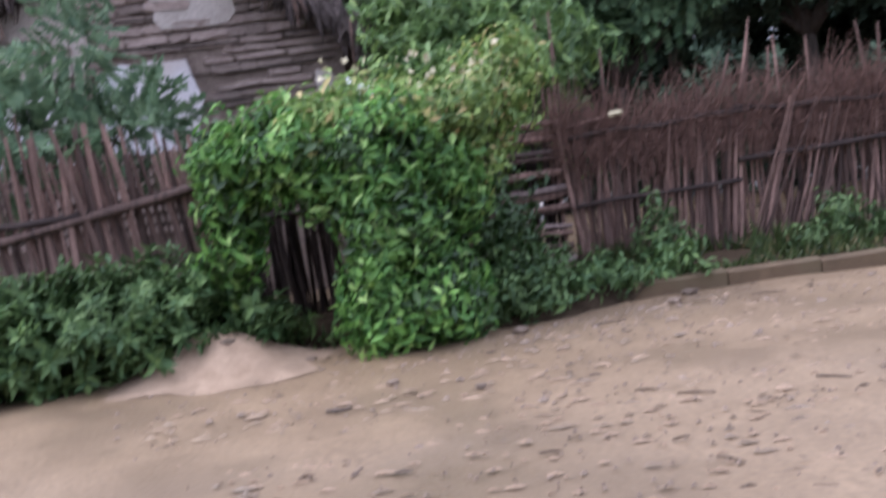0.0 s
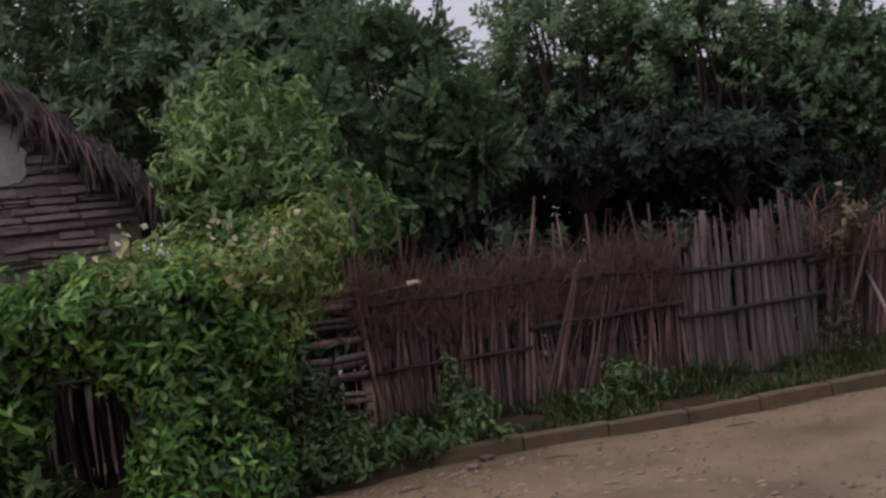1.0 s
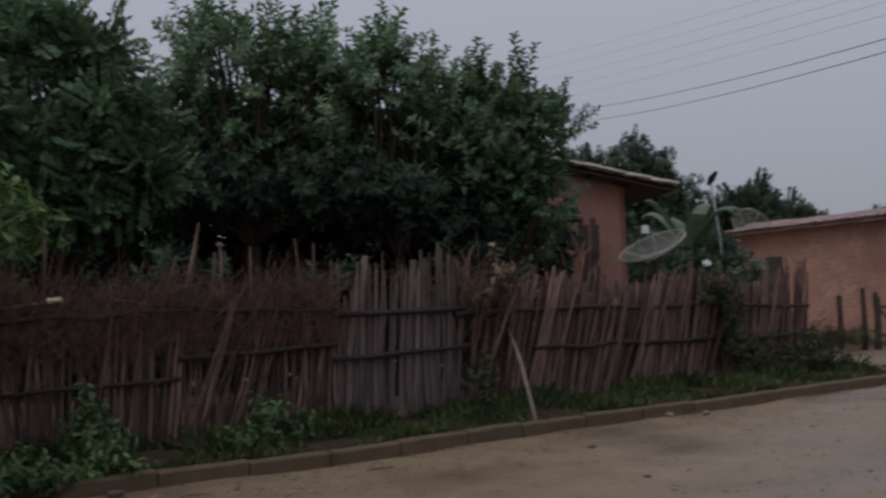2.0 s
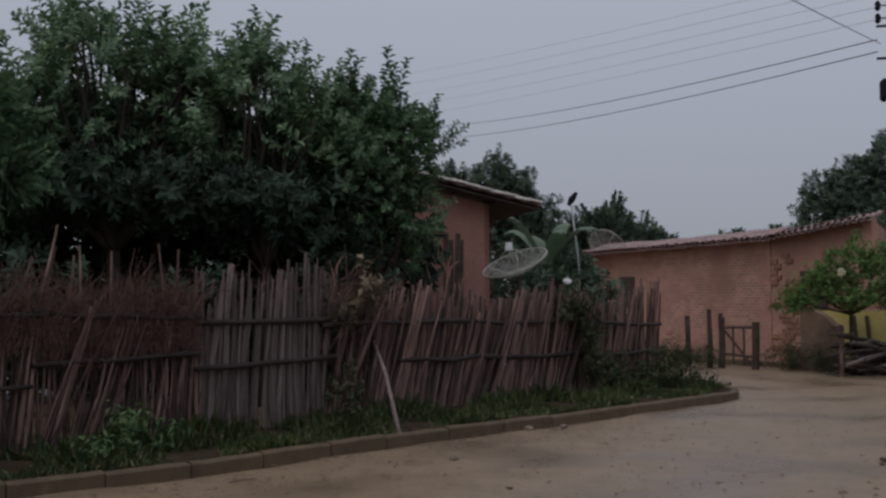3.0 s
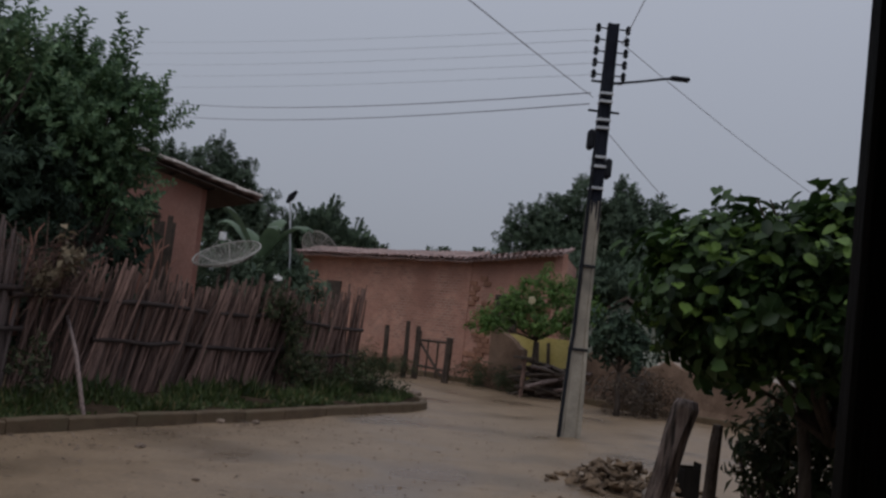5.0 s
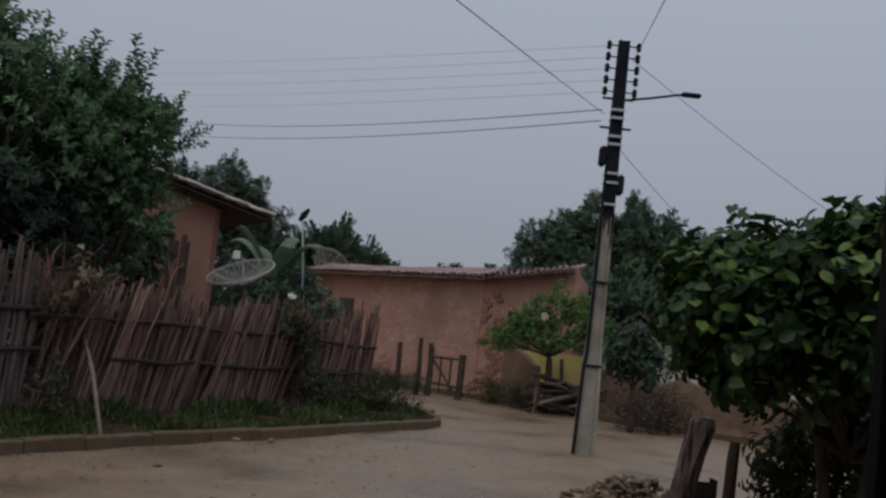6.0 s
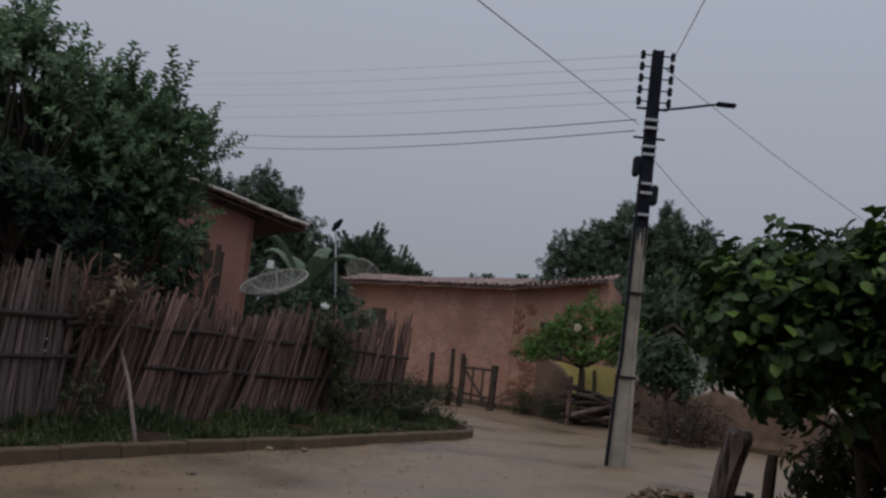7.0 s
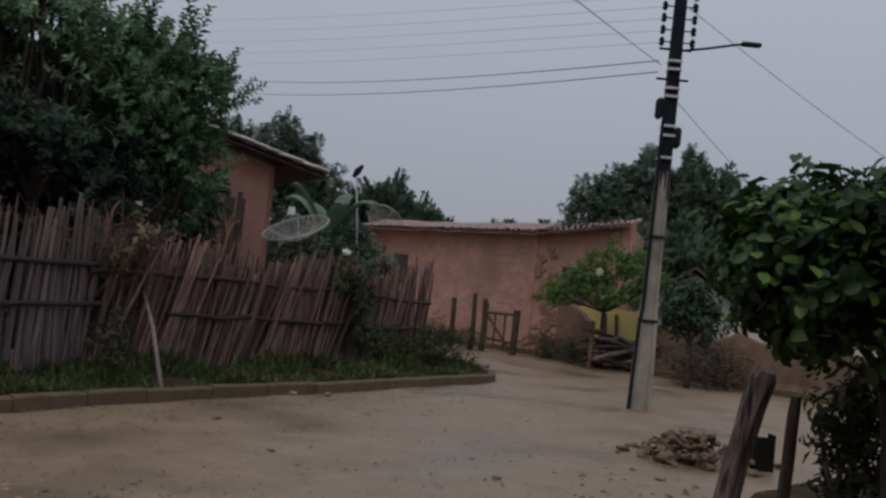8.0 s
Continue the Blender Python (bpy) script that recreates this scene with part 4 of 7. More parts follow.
# ---- brick house across the bend ----
def corrugated(bm, a, b, depth, rise, pitch=0.22, amp=0.022, thick=0.05, back=None):
    """Tiled slope from the eave line a-b back and up; rolls run down the slope."""
    a, b = Vector(a), Vector(b)
    d = (b - a)
    u = Vector((d.x, d.y, 0)).normalized()
    back = Vector(back).normalized() if back else Vector((-u.y, u.x, 0))
    n = int(d.length / pitch) * 6
    rng = random.Random(int(d.length * 10))
    rows = []
    courses = 9
    for j in range(courses + 1):
        f = j / courses
        row_t, row_b = [], []
        for i in range(n + 1):
            p = a + d * (i / n) + back * (depth * f) + Vector((0, 0, rise * f))
            w = amp * math.sin(2 * math.pi * i / 6)
            sag = -0.06 * math.sin(math.pi * i / n) * f + 0.012 * math.sin(i * 0.11 + j)
            row_t.append(bm.verts.new(p + Vector((0, 0, w + sag + (0.02 if j % 2 else 0)))))
            row_b.append(bm.verts.new(p + Vector((0, 0, w + sag - thick))))
        rows.append((row_t, row_b))
    for (t0, b0), (t1, b1) in zip(rows, rows[1:]):
        for i in range(n):
            bm.faces.new((t0[i], t0[i + 1], t1[i + 1], t1[i]))
            bm.faces.new((b0[i + 1], b0[i], b1[i], b1[i + 1]))
        bm.faces.new((t0[0], t1[0], b1[0], b0[0]))
        bm.faces.new((t1[n], t0[n], b0[n], b1[n]))
    t0, b0 = rows[0]
    t1, b1 = rows[-1]
    for i in range(n):
        bm.faces.new((b0[i], b0[i + 1], t0[i + 1], t0[i]))
        bm.faces.new((t1[i], t1[i + 1], b1[i + 1], b1[i]))


def wall_slab(bm, p, q, z0p, z1p, z1q, thick=0.18):
    p, q = Vector((*p, 0)), Vector((*q, 0))
    d = (q - p).normalized()
    nr = Vector((-d.y, d.x, 0)) * thick
    c = [(p, z0p), (q, z0p), (q, z1q), (p, z1p)]
    f = [bm.verts.new(a + Vector((0, 0, z))) for a, z in c]
    g = [bm.verts.new(a + nr + Vector((0, 0, z))) for a, z in c]
    bm.faces.new(f)
    bm.faces.new(g[::-1])
    for i in range(4):
        bm.faces.new((f[(i + 1) % 4], f[i], g[i], g[(i + 1) % 4]))
    bmesh.ops.recalc_face_normals(bm, faces=bm.faces)


def half_tile(length, radius, material):
    """A tapered half-round clay tile lying along x, opening downwards."""
    bm = bmesh.new()
    ends = []
    for x, r in ((-length / 2, radius), (length / 2, radius * 0.82)):
        for q in (r, r - 0.014):
            ends.append([bm.verts.new((x, q * math.cos(t), q * 0.75 * math.sin(t))) for t in np.linspace(0, math.pi, 7)])
    o0, i0, o1, i1 = ends
    for k in range(6):
        bm.faces.new((o0[k], o1[k], o1[k + 1], o0[k + 1]))
        bm.faces.new((i0[k + 1], i1[k + 1], i1[k], i0[k]))
        bm.faces.new((o0[k + 1], i0[k + 1], i0[k], o0[k]))
        bm.faces.new((o1[k], i1[k], i1[k + 1], o1[k + 1]))
    bm.normal_update()
    me = bpy.data.meshes.new("tile")
    bm.to_mesh(me)
    bm.free()
    me.materials.append(material)
    return me


def build_brick_house():
    h = thing("brick_house", "long low orange brick house under an old clay tile roof", "house")
    A, B, C = Vector((-10.9, 35.3)), Vector((-3.45, 28.85)), Vector((-0.7, 26.1))
    wa, wb, wc = A + Vector((0.75, 0.2)), B + Vector((0.1, 0.4)), C + Vector((0.0, 0.5))
    bm = bmesh.new()
    wall_slab(bm, wa, wb, -0.1, 3.36, 3.36)
    part("wall", bm, M_CLAY, h, "orange clay brick wall")
    bm = bmesh.new()
    wall_slab(bm, wb + Vector((0.02, 0)), wc, -0.1, 3.36, 3.64)
    part("wall", bm, M_CLAY, h, "orange clay brick wall")
    bm = bmesh.new()
    wall_slab(bm, wc, wc + Vector((0.3, 6.0)), -0.1, 3.64, 3.64)
    part("wall", bm, M_CLAY, h)
    bm = bmesh.new()
    wall_slab(bm, wa + Vector((0.3, 5.0)), wa, -0.1, 3.3, 3.3)
    part("wall", bm, M_CLAY, h)
    door_leaf = bpy.data.meshes.new("door")
    bm = bmesh.new()
    for k in range(4):
        box(bm, (-0.40 + 0.2 * k, -0.02, 0.0), (-0.21 + 0.2 * k, 0.02, 2.35), 0.005)
    for x0, x1, z0, z1 in ((-0.5, -0.41, 0, 2.45), (0.41, 0.5, 0, 2.45), (-0.41, 0.41, 2.36, 2.45)):
        box(bm, (x0, -0.05, z0), (x1, 0.03, z1), 0.006)
    bm.to_mesh(door_leaf)
    bm.free()
    door_leaf.materials.append(M_DARKWOOD)
    # unplastered lower stretch: single rough bricks proud of the wall near the corner
    rng = random.Random(51)
    brick = bpy.data.meshes.new("brick")
    bm = bmesh.new()
    box(bm, (-0.148, -0.022, -0.066), (0.148, 0.03, 0.066), 0.006)
    bm.to_mesh(brick)
    bm.free()
    brick.materials.append(M_CLAY_RAW)
    d = (wc - wb).normalized()
    ang = math.degrees(math.atan2(d.y, d.x))
    ln = (wc - wb).length
    for j in range(20):
        x = 0.16 + (0.15 if j % 2 else 0)
        while x < ln - 0.1:
            if (j < 15 and rng.random() < 0.78 and x > 0.3 + 0.03 * j) or (x < 0.9 and rng.random() < 0.4):
                b = wb + d * x
                hang("brick", brick, h, "", pose(b.x + d.y * 0.01, b.y - d.x * 0.01, 0.12 + 0.145 * j, 0, rng.uniform(-1, 1), ang))
            x += 0.31
    # window opening given as a dark panel
    d1 = (wb - wa).normalized()
    a1 = math.degrees(math.atan2(d1.y, d1.x))
    for s, z0, z1, w in ((2.2, 1.5, 2.5, 0.85),):
        b = wa + d1 * s
        hang("window", mesh_from("window", [(-w / 2, -0.035, z0), (w / 2, -0.035, z0), (w / 2, -0.035, z1), (-w / 2, -0.035, z1), (-w / 2, 0.0, z0), (w / 2, 0.0, z0), (w / 2, 0.0, z1), (-w / 2, 0.0, z1)], [(0, 1, 2, 3), (4, 7, 6, 5), (0, 4, 5, 1), (1, 5, 6, 2), (2, 6, 7, 3), (3, 7, 4, 0)], M_DARKWOOD), h, "dark panel standing in for the window opening", pose(b.x, b.y, 0, 0, 0, a1))
    bm = bmesh.new()
    corrugated(bm, (A.x, A.y, 3.34), (B.x, B.y, 3.34), 4.4, 0.62, back=(0.05, 1, 0))
    part("roof", bm, M_ROOF, h, "weathered pinkish clay tile roof")
    bm = bmesh.new()
    corrugated(bm, (B.x, B.y, 3.34), (C.x, C.y, 3.62), 4.4, 0.5, back=(0.05, 1, 0))
    part("roof", bm, M_ROOF, h, "weathered pinkish clay tile roof")
    # eave tiles, one by one
    def back_edge(p, q, z0, z1, rise):
        n = int((q - p).length / 0.235)
        for i in range(n):
            f = (i + 0.5) / n
            c = p.lerp(q, f)
            for j in range(2):
                hang("tile", eave_tile, h, "", pose(c.x + 0.02 * j, c.y + 0.10 + 0.33 * j, z0 + (z1 - z0) * f + 0.05 + 0.33 * j * rise + rng.uniform(-0.012, 0.012), 0, 0, 87 + rng.uniform(-4, 4)) @ pose(0, 0, 0, rng.uniform(-5, 5), -math.degrees(math.atan(rise)) + rng.uniform(-2, 2), 0))

    eave_tile = half_tile(0.42, 0.10, M_TILE_PINK)
    back_edge(A, B, 3.34, 3.34, 0.141)
    back_edge(B, C, 3.34, 3.62, 0.114)
    # doorway in the short wall: timber frame, dark planks for the unlit opening
    nx, ny = d.y, -d.x
    c = wb + d * 1.75
    hang("door", door_leaf, h, "doorway opening stood in by dark planks in a frame", pose(c.x + nx * 0.012, c.y + ny * 0.012, 0, 0, 0, ang))



build_brick_house()


def build_rose_house():
    """Small house behind the fence."""
    h = thing("plastered_house", "small rose plastered house with a tiled lean-to roof", "house")
    p, q = polar(-31, 19.0), polar(-21.9, 19.9)
    bm = bmesh.new()
    wall_slab(bm, (p.x, p.y), (q.x, q.y), -0.1, 4.25, 3.58)
    part("wall", bm, M_PINK, h, "rose plaster wall")
    bm = bmesh.new()
    r = q + Vector((-2.25, 5.0, 0))
    wall_slab(bm, (q.x + 0.02, q.y + 0.19), (r.x, r.y), -0.1, 3.58, 3.5)
    part("wall", bm, M_PINK, h, "rose plaster wall")
    # verge of the roof falls to the right
    a, b = polar(-31, 18.8, 4.44), polar(-18.75, 19.75, 3.50)
    bm = bmesh.new()
    d = Vector((b.x - a.x, b.y - a.y, 0)).normalized()
    back = Vector((-d.y, d.x, 0))
    n = 26
    top, bot = [], []
    for i in range(n + 1):
        f = i / n
        z = 0.03 * (i % 2)
        row = [a.lerp(b, f) + back * (5.2 * j / 20) + Vector((0, 0, z + 0.035 * math.sin(j * math.pi / 1.0 + 0.5))) for j in range(21)]
        top.append([bm.verts.new(v + Vector((0, 0, 0.035))) for v in row])
        bot.append([bm.verts.new(v - Vector((0, 0, 0.02))) for v in row])
    for i in range(n):
        for j in range(20):
            bm.faces.new((top[i][j], top[i + 1][j], top[i + 1][j + 1], top[i][j + 1]))
            bm.faces.new((bot[i + 1][j], bot[i][j], bot[i][j + 1], bot[i + 1][j + 1]))
        bm.faces.new((bot[i][0], bot[i + 1][0], top[i + 1][0], top[i][0]))
    for j in range(20):
        bm.faces.new((top[n][j], bot[n][j], bot[n][j + 1], top[n][j + 1]))
    part("roof", bm, M_ROOF, h, "pale worn clay tiles")
    rng = random.Random(5)
    # dark sheet added below the tiles, its colour standing for the roof's shade
    bm = bmesh.new()
    v = [bm.verts.new(c + Vector((0, 0, z))) for z in (-0.075, -0.05) for c in (a + back * 0.03, b + back * 0.03 - d * 0.04, b + back * 5.1 - d * 0.04, a + back * 5.1)]
    for quad in ((3, 2, 1, 0), (4, 5, 6, 7), (0, 1, 5, 4), (1, 2, 6, 5), (2, 3, 7, 6), (3, 0, 4, 7)):
        bm.faces.new([v[i] for i in quad])
    part("soffit", bm, M_DARKWOOD, h, "dark sheet standing for shade under the tiles")
    for f in (0.62, 0.8):
        c = a.lerp(b, f)
        bm = bmesh.new()
        tube(bm, [c + back * 0.12 + Vector((0, 0, -0.1)), c + back * 3 + Vector((0, 0, -0.1))], 0.025, 5, 0.1, rng)
        part("rafter", bm, M_DARKWOOD, h)
    slope = math.degrees(math.atan2(b.z - a.z, (b.xy - a.xy).length))
    turn = math.degrees(math.atan2(d.y, d.x))
    tile = half_tile(0.30, 0.085, M_TILE_PALE)
    n_t = int((b - a).length / 0.25)
    for i in range(n_t):
        for j in range(2):
            c = a.lerp(b, (i + 0.5) / n_t) + back * (0.02 + 0.17 * j)
            hang("tile", tile, h, "", pose(c.x, c.y, c.z + 0.045 + rng.uniform(-0.012, 0.012), 0, 0, turn + rng.uniform(-3, 3)) @ pose(0, 0, 0, rng.uniform(-4, 4), -slope - 3, 0))
    w = thing("board_stack", "upright old boards leaning by the rose wall", "boards")
    for i in range(4):
        c = polar(-24.0 + 0.23 * i, 19.3)
        bm = bmesh.new()
        box(bm, (-0.05, -0.02, 0), (0.05, 0.02, 2.95 - 0.12 * (i % 2)), 0.006)
        part("board", bm, M_DARKWOOD, w).matrix_basis = pose(c.x, c.y, 0, 0, rng.uniform(-1, 1), 20)


build_rose_house()


# ---- light pole and cables ----
POLE = Vector((-0.07, 16.28, 0))


def sag_wire(name, p, q, sag, r, label):
    t = thing(name, label, "cable")
    bm = bmesh.new()
    p, q = Vector(p), Vector(q)
    n = 14
    pts = [p.lerp(q, i / n) - Vector((0, 0, sag * 4 * (i / n) * (1 - i / n))) for i in range(n + 1)]
    tube(bm, pts, r, 5)
    part("strand", bm, M_CABLE, t)


def build_pole():
    H = 6.64
    t = thing("utility_pole", "tapered concrete utility pole, upper half near-black", "utility pole", POLE, 8)
    t.matrix_basis = pose(*POLE, 0, 0.5, 8)

    def shaft(z0, z1, mat, name, label):
        bm = bmesh.new()
        rings = []
        for i in range(9):
            z = z0 + (z1 - z0) * i / 8
            w = float(np.interp(z, [0, 1.35, 1.5, H], [0.178, 0.138, 0.115, 0.088]))
            dp = 0.13 - 0.055 * z / H
            fl = 0.32 * w
            prof = [(-w, -dp), (-w + 0.35 * w, -dp), (-w + 0.45 * w, -dp + 0.03), (w - 0.45 * w, -dp + 0.03), (w - 0.35 * w, -dp), (w, -dp), (w, dp), (w - 0.35 * w, dp), (w - 0.45 * w, dp - 0.03), (-w + 0.45 * w, dp - 0.03), (-w + 0.35 * w, dp), (-w, dp)]
            rings.append([bm.verts.new((x, y, z)) for x, y in prof])
        for a, b in zip(rings, rings[1:]):
            for k in range(12):
                bm.faces.new((a[k], a[(k + 1) % 12], b[(k + 1) % 12], b[k]))
        bm.faces.new(rings[0][::-1])
        bm.faces.new(rings[-1])
        part(name, bm, mat, t, label)

    shaft(-0.1, 3.75, M_CONC, "shaft", "grey weathered concrete")
    shaft(3.75, H, M_CONC_DARK, "shaft", "near-black concrete")
    rng = random.Random(61)
    for z in (1.38, 2.7, 3.95, 4.3, 4.45, 4.92, 5.05, 5.35, 5.48):
        w = float(np.interp(z, [0, 1.35, 1.5, H], [0.178, 0.138, 0.115, 0.088])) + 0.012
        bm = bmesh.new()
        box(bm, (-w, -0.13, z - 0.02), (w, 0.13, z + 0.02), 0.004)
        part("band", bm, M_BLACK if z < 3 else M_GALV, t, "black strap" if z < 3 else "galvanised band")
    for s in (-1, 1):
        for i in range(5):
            z = 6.55 - 0.19 * i
            bm = bmesh.new()
            x = s * 0.24
            for dz, r in ((-0.055, 0.028), (-0.03, 0.045), (0.0, 0.03), (0.03, 0.045), (0.055, 0.028)):
                bmesh.ops.create_cone(bm, cap_ends=True, segments=10, radius1=r, radius2=r * 0.85, depth=0.032, matrix=Matrix.Translation((x, -0.03, z + dz)))
            part("insulator", bm, M_BLACK, t, "dark spool insulator")
            bm = bmesh.new()
            box(bm, (min(s * 0.09, x), -0.045, z - 0.008), (max(s * 0.09, x), -0.02, z + 0.008))
            part("bracket", bm, M_BLACK, t)
    for s, z, dx in ((-1, 4.72, -0.17), (1, 4.28, 0.15)):
        bm = bmesh.new()
        box(bm, (dx - 0.055, -0.15, z - 0.16), (dx + 0.055, 0.07, z + 0.16), 0.035)
        part("junction_box", bm, M_BLACK, t, "black cable box")
    for z in (5.2, 5.68):
        bm = bmesh.new()
        box(bm, (-0.26, -0.03, z - 0.015), (0.24, 0.02, z + 0.015), 0.004)
        part("cross_bar", bm, M_BLACK, t)
    arm = bmesh.new()
    tube(arm, [(0.08, -0.05, 5.66), (0.5, -0.06, 5.74), (0.9, -0.07, 5.83), (1.02, -0.07, 5.85)], 0.02, 7)
    arm_ob = part("lamp_arm", arm, M_BLACK, t)
    bm = bmesh.new()
    box(bm, (0.98, -0.13, 5.82), (1.30, -0.01, 5.89), 0.025)
    part("lamp_head", bm, M_BLACK, arm_ob, "flat street lamp head")
    # black tube following the shaft's left edge
    bm = bmesh.new()
    tube(bm, [(-0.172, -0.13, 0.0), (-0.142, -0.13, 1.3), (-0.112, -0.122, 1.6), (-0.104, -0.115, 2.6), (-0.095, -0.105, 4.5)], 0.030, 8)
    part("conduit", bm, M_BLACK, t, "black tube along the left edge")
    # ragged lower edge of the near-black half
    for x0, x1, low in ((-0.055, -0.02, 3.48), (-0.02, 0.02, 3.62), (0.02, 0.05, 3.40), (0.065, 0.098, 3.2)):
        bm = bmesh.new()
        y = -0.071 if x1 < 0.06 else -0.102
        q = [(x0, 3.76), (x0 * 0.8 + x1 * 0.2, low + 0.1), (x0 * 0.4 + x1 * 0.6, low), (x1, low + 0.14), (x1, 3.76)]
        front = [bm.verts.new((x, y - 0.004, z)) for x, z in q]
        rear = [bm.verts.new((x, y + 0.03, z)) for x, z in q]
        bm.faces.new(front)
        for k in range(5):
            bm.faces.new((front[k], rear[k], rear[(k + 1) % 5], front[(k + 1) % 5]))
        part("stain", bm, M_CONC_DARK, t, "narrow dark tongue")


build_pole()
for i in range(5):
    z = 6.55 - 0.19 * i
    e = polar(-27 + 0.1 * i, 48.0, 12.45 - 0.5 * i)
    sag_wire("power_line", POLE + Vector((-0.185, 0, z)), e, 0.12, 0.0032, "thin power line strung along the road")
for z, e in ((5.48, 10.0), (5.3, 9.4)):
    sag_wire("phone_line", POLE + Vector((-0.2, -0.05, z)), polar(-27, 48.0, e), 0.4, 0.010, "thick grey telephone cable along the road")
sag_wire("service_cable", POLE + Vector((0.22, -0.05, 6.3)), polar(5.5, 6.0, 4.77), 0.02, 0.006, "service cable from the pole to a porch")
sag_wire("service_cable", POLE + Vector((-0.15, -0.1, 5.4)), polar(-45, 3.2, 3.72), 0.03, 0.006, "sagging service cable over the road")
sag_wire("service_cable", POLE + Vector((0.2, 0, 6.35)), polar(16, 26, 4.3), 0.15, 0.006, "service cable falling to a far roof")
sag_wire("service_cable", POLE + Vector((0.1, 0, 4.9)), polar(8, 34, 4.2), 0.15, 0.006, "service cable falling to a far roof")


# ---- trees and shrubs behind the fence ----
def lobe(az, dist, z, rx, rz, ry=None):
    return (tuple(polar(az, dist, z)), (rx, ry or rx, rz))


tree("shade_tree", "tall dark shade tree behind the mud house", polar(-62, 20), 3.2, [lobe(-60, 19, 6.4, 2.5, 2.4), lobe(-66, 20, 6.2, 2.8, 2.4), lobe(-56.0, 19, 6.0, 1.4, 1.9), lobe(-71, 21, 6.8, 2.6, 2.4), lobe(-60, 19.5, 4.0, 2.6, 1.6)], 2600, "whorl", 0.55, L_TREE, 101, 0.22)
def soft_clumps(parts, seed, n):
    """Small drooping clumps scattered over larger masses (bearing, distance, height, width, rise)."""
    rng = random.Random(seed)
    out = []
    for az, d, z, w, h in parts:
        for _ in range(n):
            u = Vector((rng.gauss(0, 1), rng.gauss(0, 1), rng.gauss(0.2, 1))).normalized() * rng.uniform(0.55, 1.0)
            c = polar(az, d, z) + Vector((u.x * w, u.y * w, u.z * h))
            out.append((tuple(c), (rng.uniform(0.2, 0.36),) * 2 + (rng.uniform(0.12, 0.22),)))
    return out


tree("feathery_tree", "feathery mid-green tree behind the stick fence", polar(-52, 13.6), 2.0, soft_clumps([(-53.3, 13.5, 4.3, 0.85, 1.0), (-55.0, 13.5, 3.5, 0.95, 0.8), (-50.9, 13.4, 3.9, 0.7, 0.65), (-49.0, 13.3, 3.2, 0.55, 0.4), (-52.0, 13.2, 2.9, 0.5, 0.3), (-47.7, 13.2, 3.1, 0.25, 0.25), (-50.4, 13.5, 4.7, 0.3, 0.35)], 1021, 8), 900, "pinnate", 0.52, L_FEATHER, 102, 0.09, forks=56, up=0.0, wild=0.6, shell=0.75)
SKYLINE = [(-49, 3.9), (-47.4, 4.4), (-46.2, 5.1), (-45.1, 6.1), (-43, 6.1), (-41.2, 5.8), (-39.7, 6.0), (-37.9, 5.75), (-36, 5.2), (-34.3, 5.85), (-32.7, 5.5), (-31.2, 4.8), (-29.6, 5.3), (-28, 5.1), (-26.7, 5.25), (-25.4, 4.4), (-23.9, 4.65), (-23.4, 3.9)]


def clumps(az0, az1, dist, low, n, seed, deep=0.7):
    """Small uneven leaf clumps under the trees' skyline, between two bearings."""
    rng = random.Random(seed)
    out = []
    for k in range(n):
        az = az0 + (az1 - az0) * (k + rng.random()) / n
        top = float(np.interp(az, [a for a, _ in SKYLINE], [z for _, z in SKYLINE])) - 0.62
        z = top if k % 3 == 0 else low + (top - low) * rng.random()
        out.append(lobe(az, dist + rng.uniform(-deep, deep), z, rng.uniform(0.18, 0.36), rng.uniform(0.24, 0.5)))
    return out


SPREAD_A = tree("spreading_tree", "dark tree with upright leafy sprays behind the fence", polar(-42, 15.2), 2.4, clumps(-47.5, -36.6, 15.4, 3.6, 28, 1031), 300, "plume", 0.62, L_TREE, 103, 0.13, forks=80, up=0.8, wild=0.5)
SPREAD_B = tree("spreading_tree", "dark tree with upright leafy sprays behind the fence", polar(-34, 15.6), 2.2, clumps(-37.2, -31.0, 15.6, 3.4, 18, 1041), 210, "plume", 0.60, L_TREE, 104, 0.12, forks=48, up=0.8, wild=0.5)
SPREAD_C = tree("feathery_tree", "slender tree with soft upright sprays behind the fence", polar(-27.5, 16.2), 1.8, clumps(-30.8, -25.6, 16.0, 2.9, 24, 1051, 0.4) + [lobe(-29.3, 15.6, 3.6, 0.6, 0.8), lobe(-27.6, 15.8, 3.5, 0.5, 0.8), lobe(-26.2, 16.0, 2.7, 0.32, 0.6), lobe(-24.9, 16.2, 4.1, 0.26, 0.42)], 620, "plume", 0.46, L_FEATHER, 105, 0.09, forks=40, up=0.5)

def fronds(owner, leaf, spots, seed, size=0.8, each=3):
    """Upright leafy plumes standing out of a crown."""
    foliage("sprays", owner, [lobe(az, d, z - 0.55, 0.13, 0.12) for az, d, z in spots], each * len(spots), "plume", size, leaf, seed, shell=0.3, up=2.2, out=0.3, wild=0.28, origin=tuple(owner.matrix_basis.translation), label="upright leafy plumes")


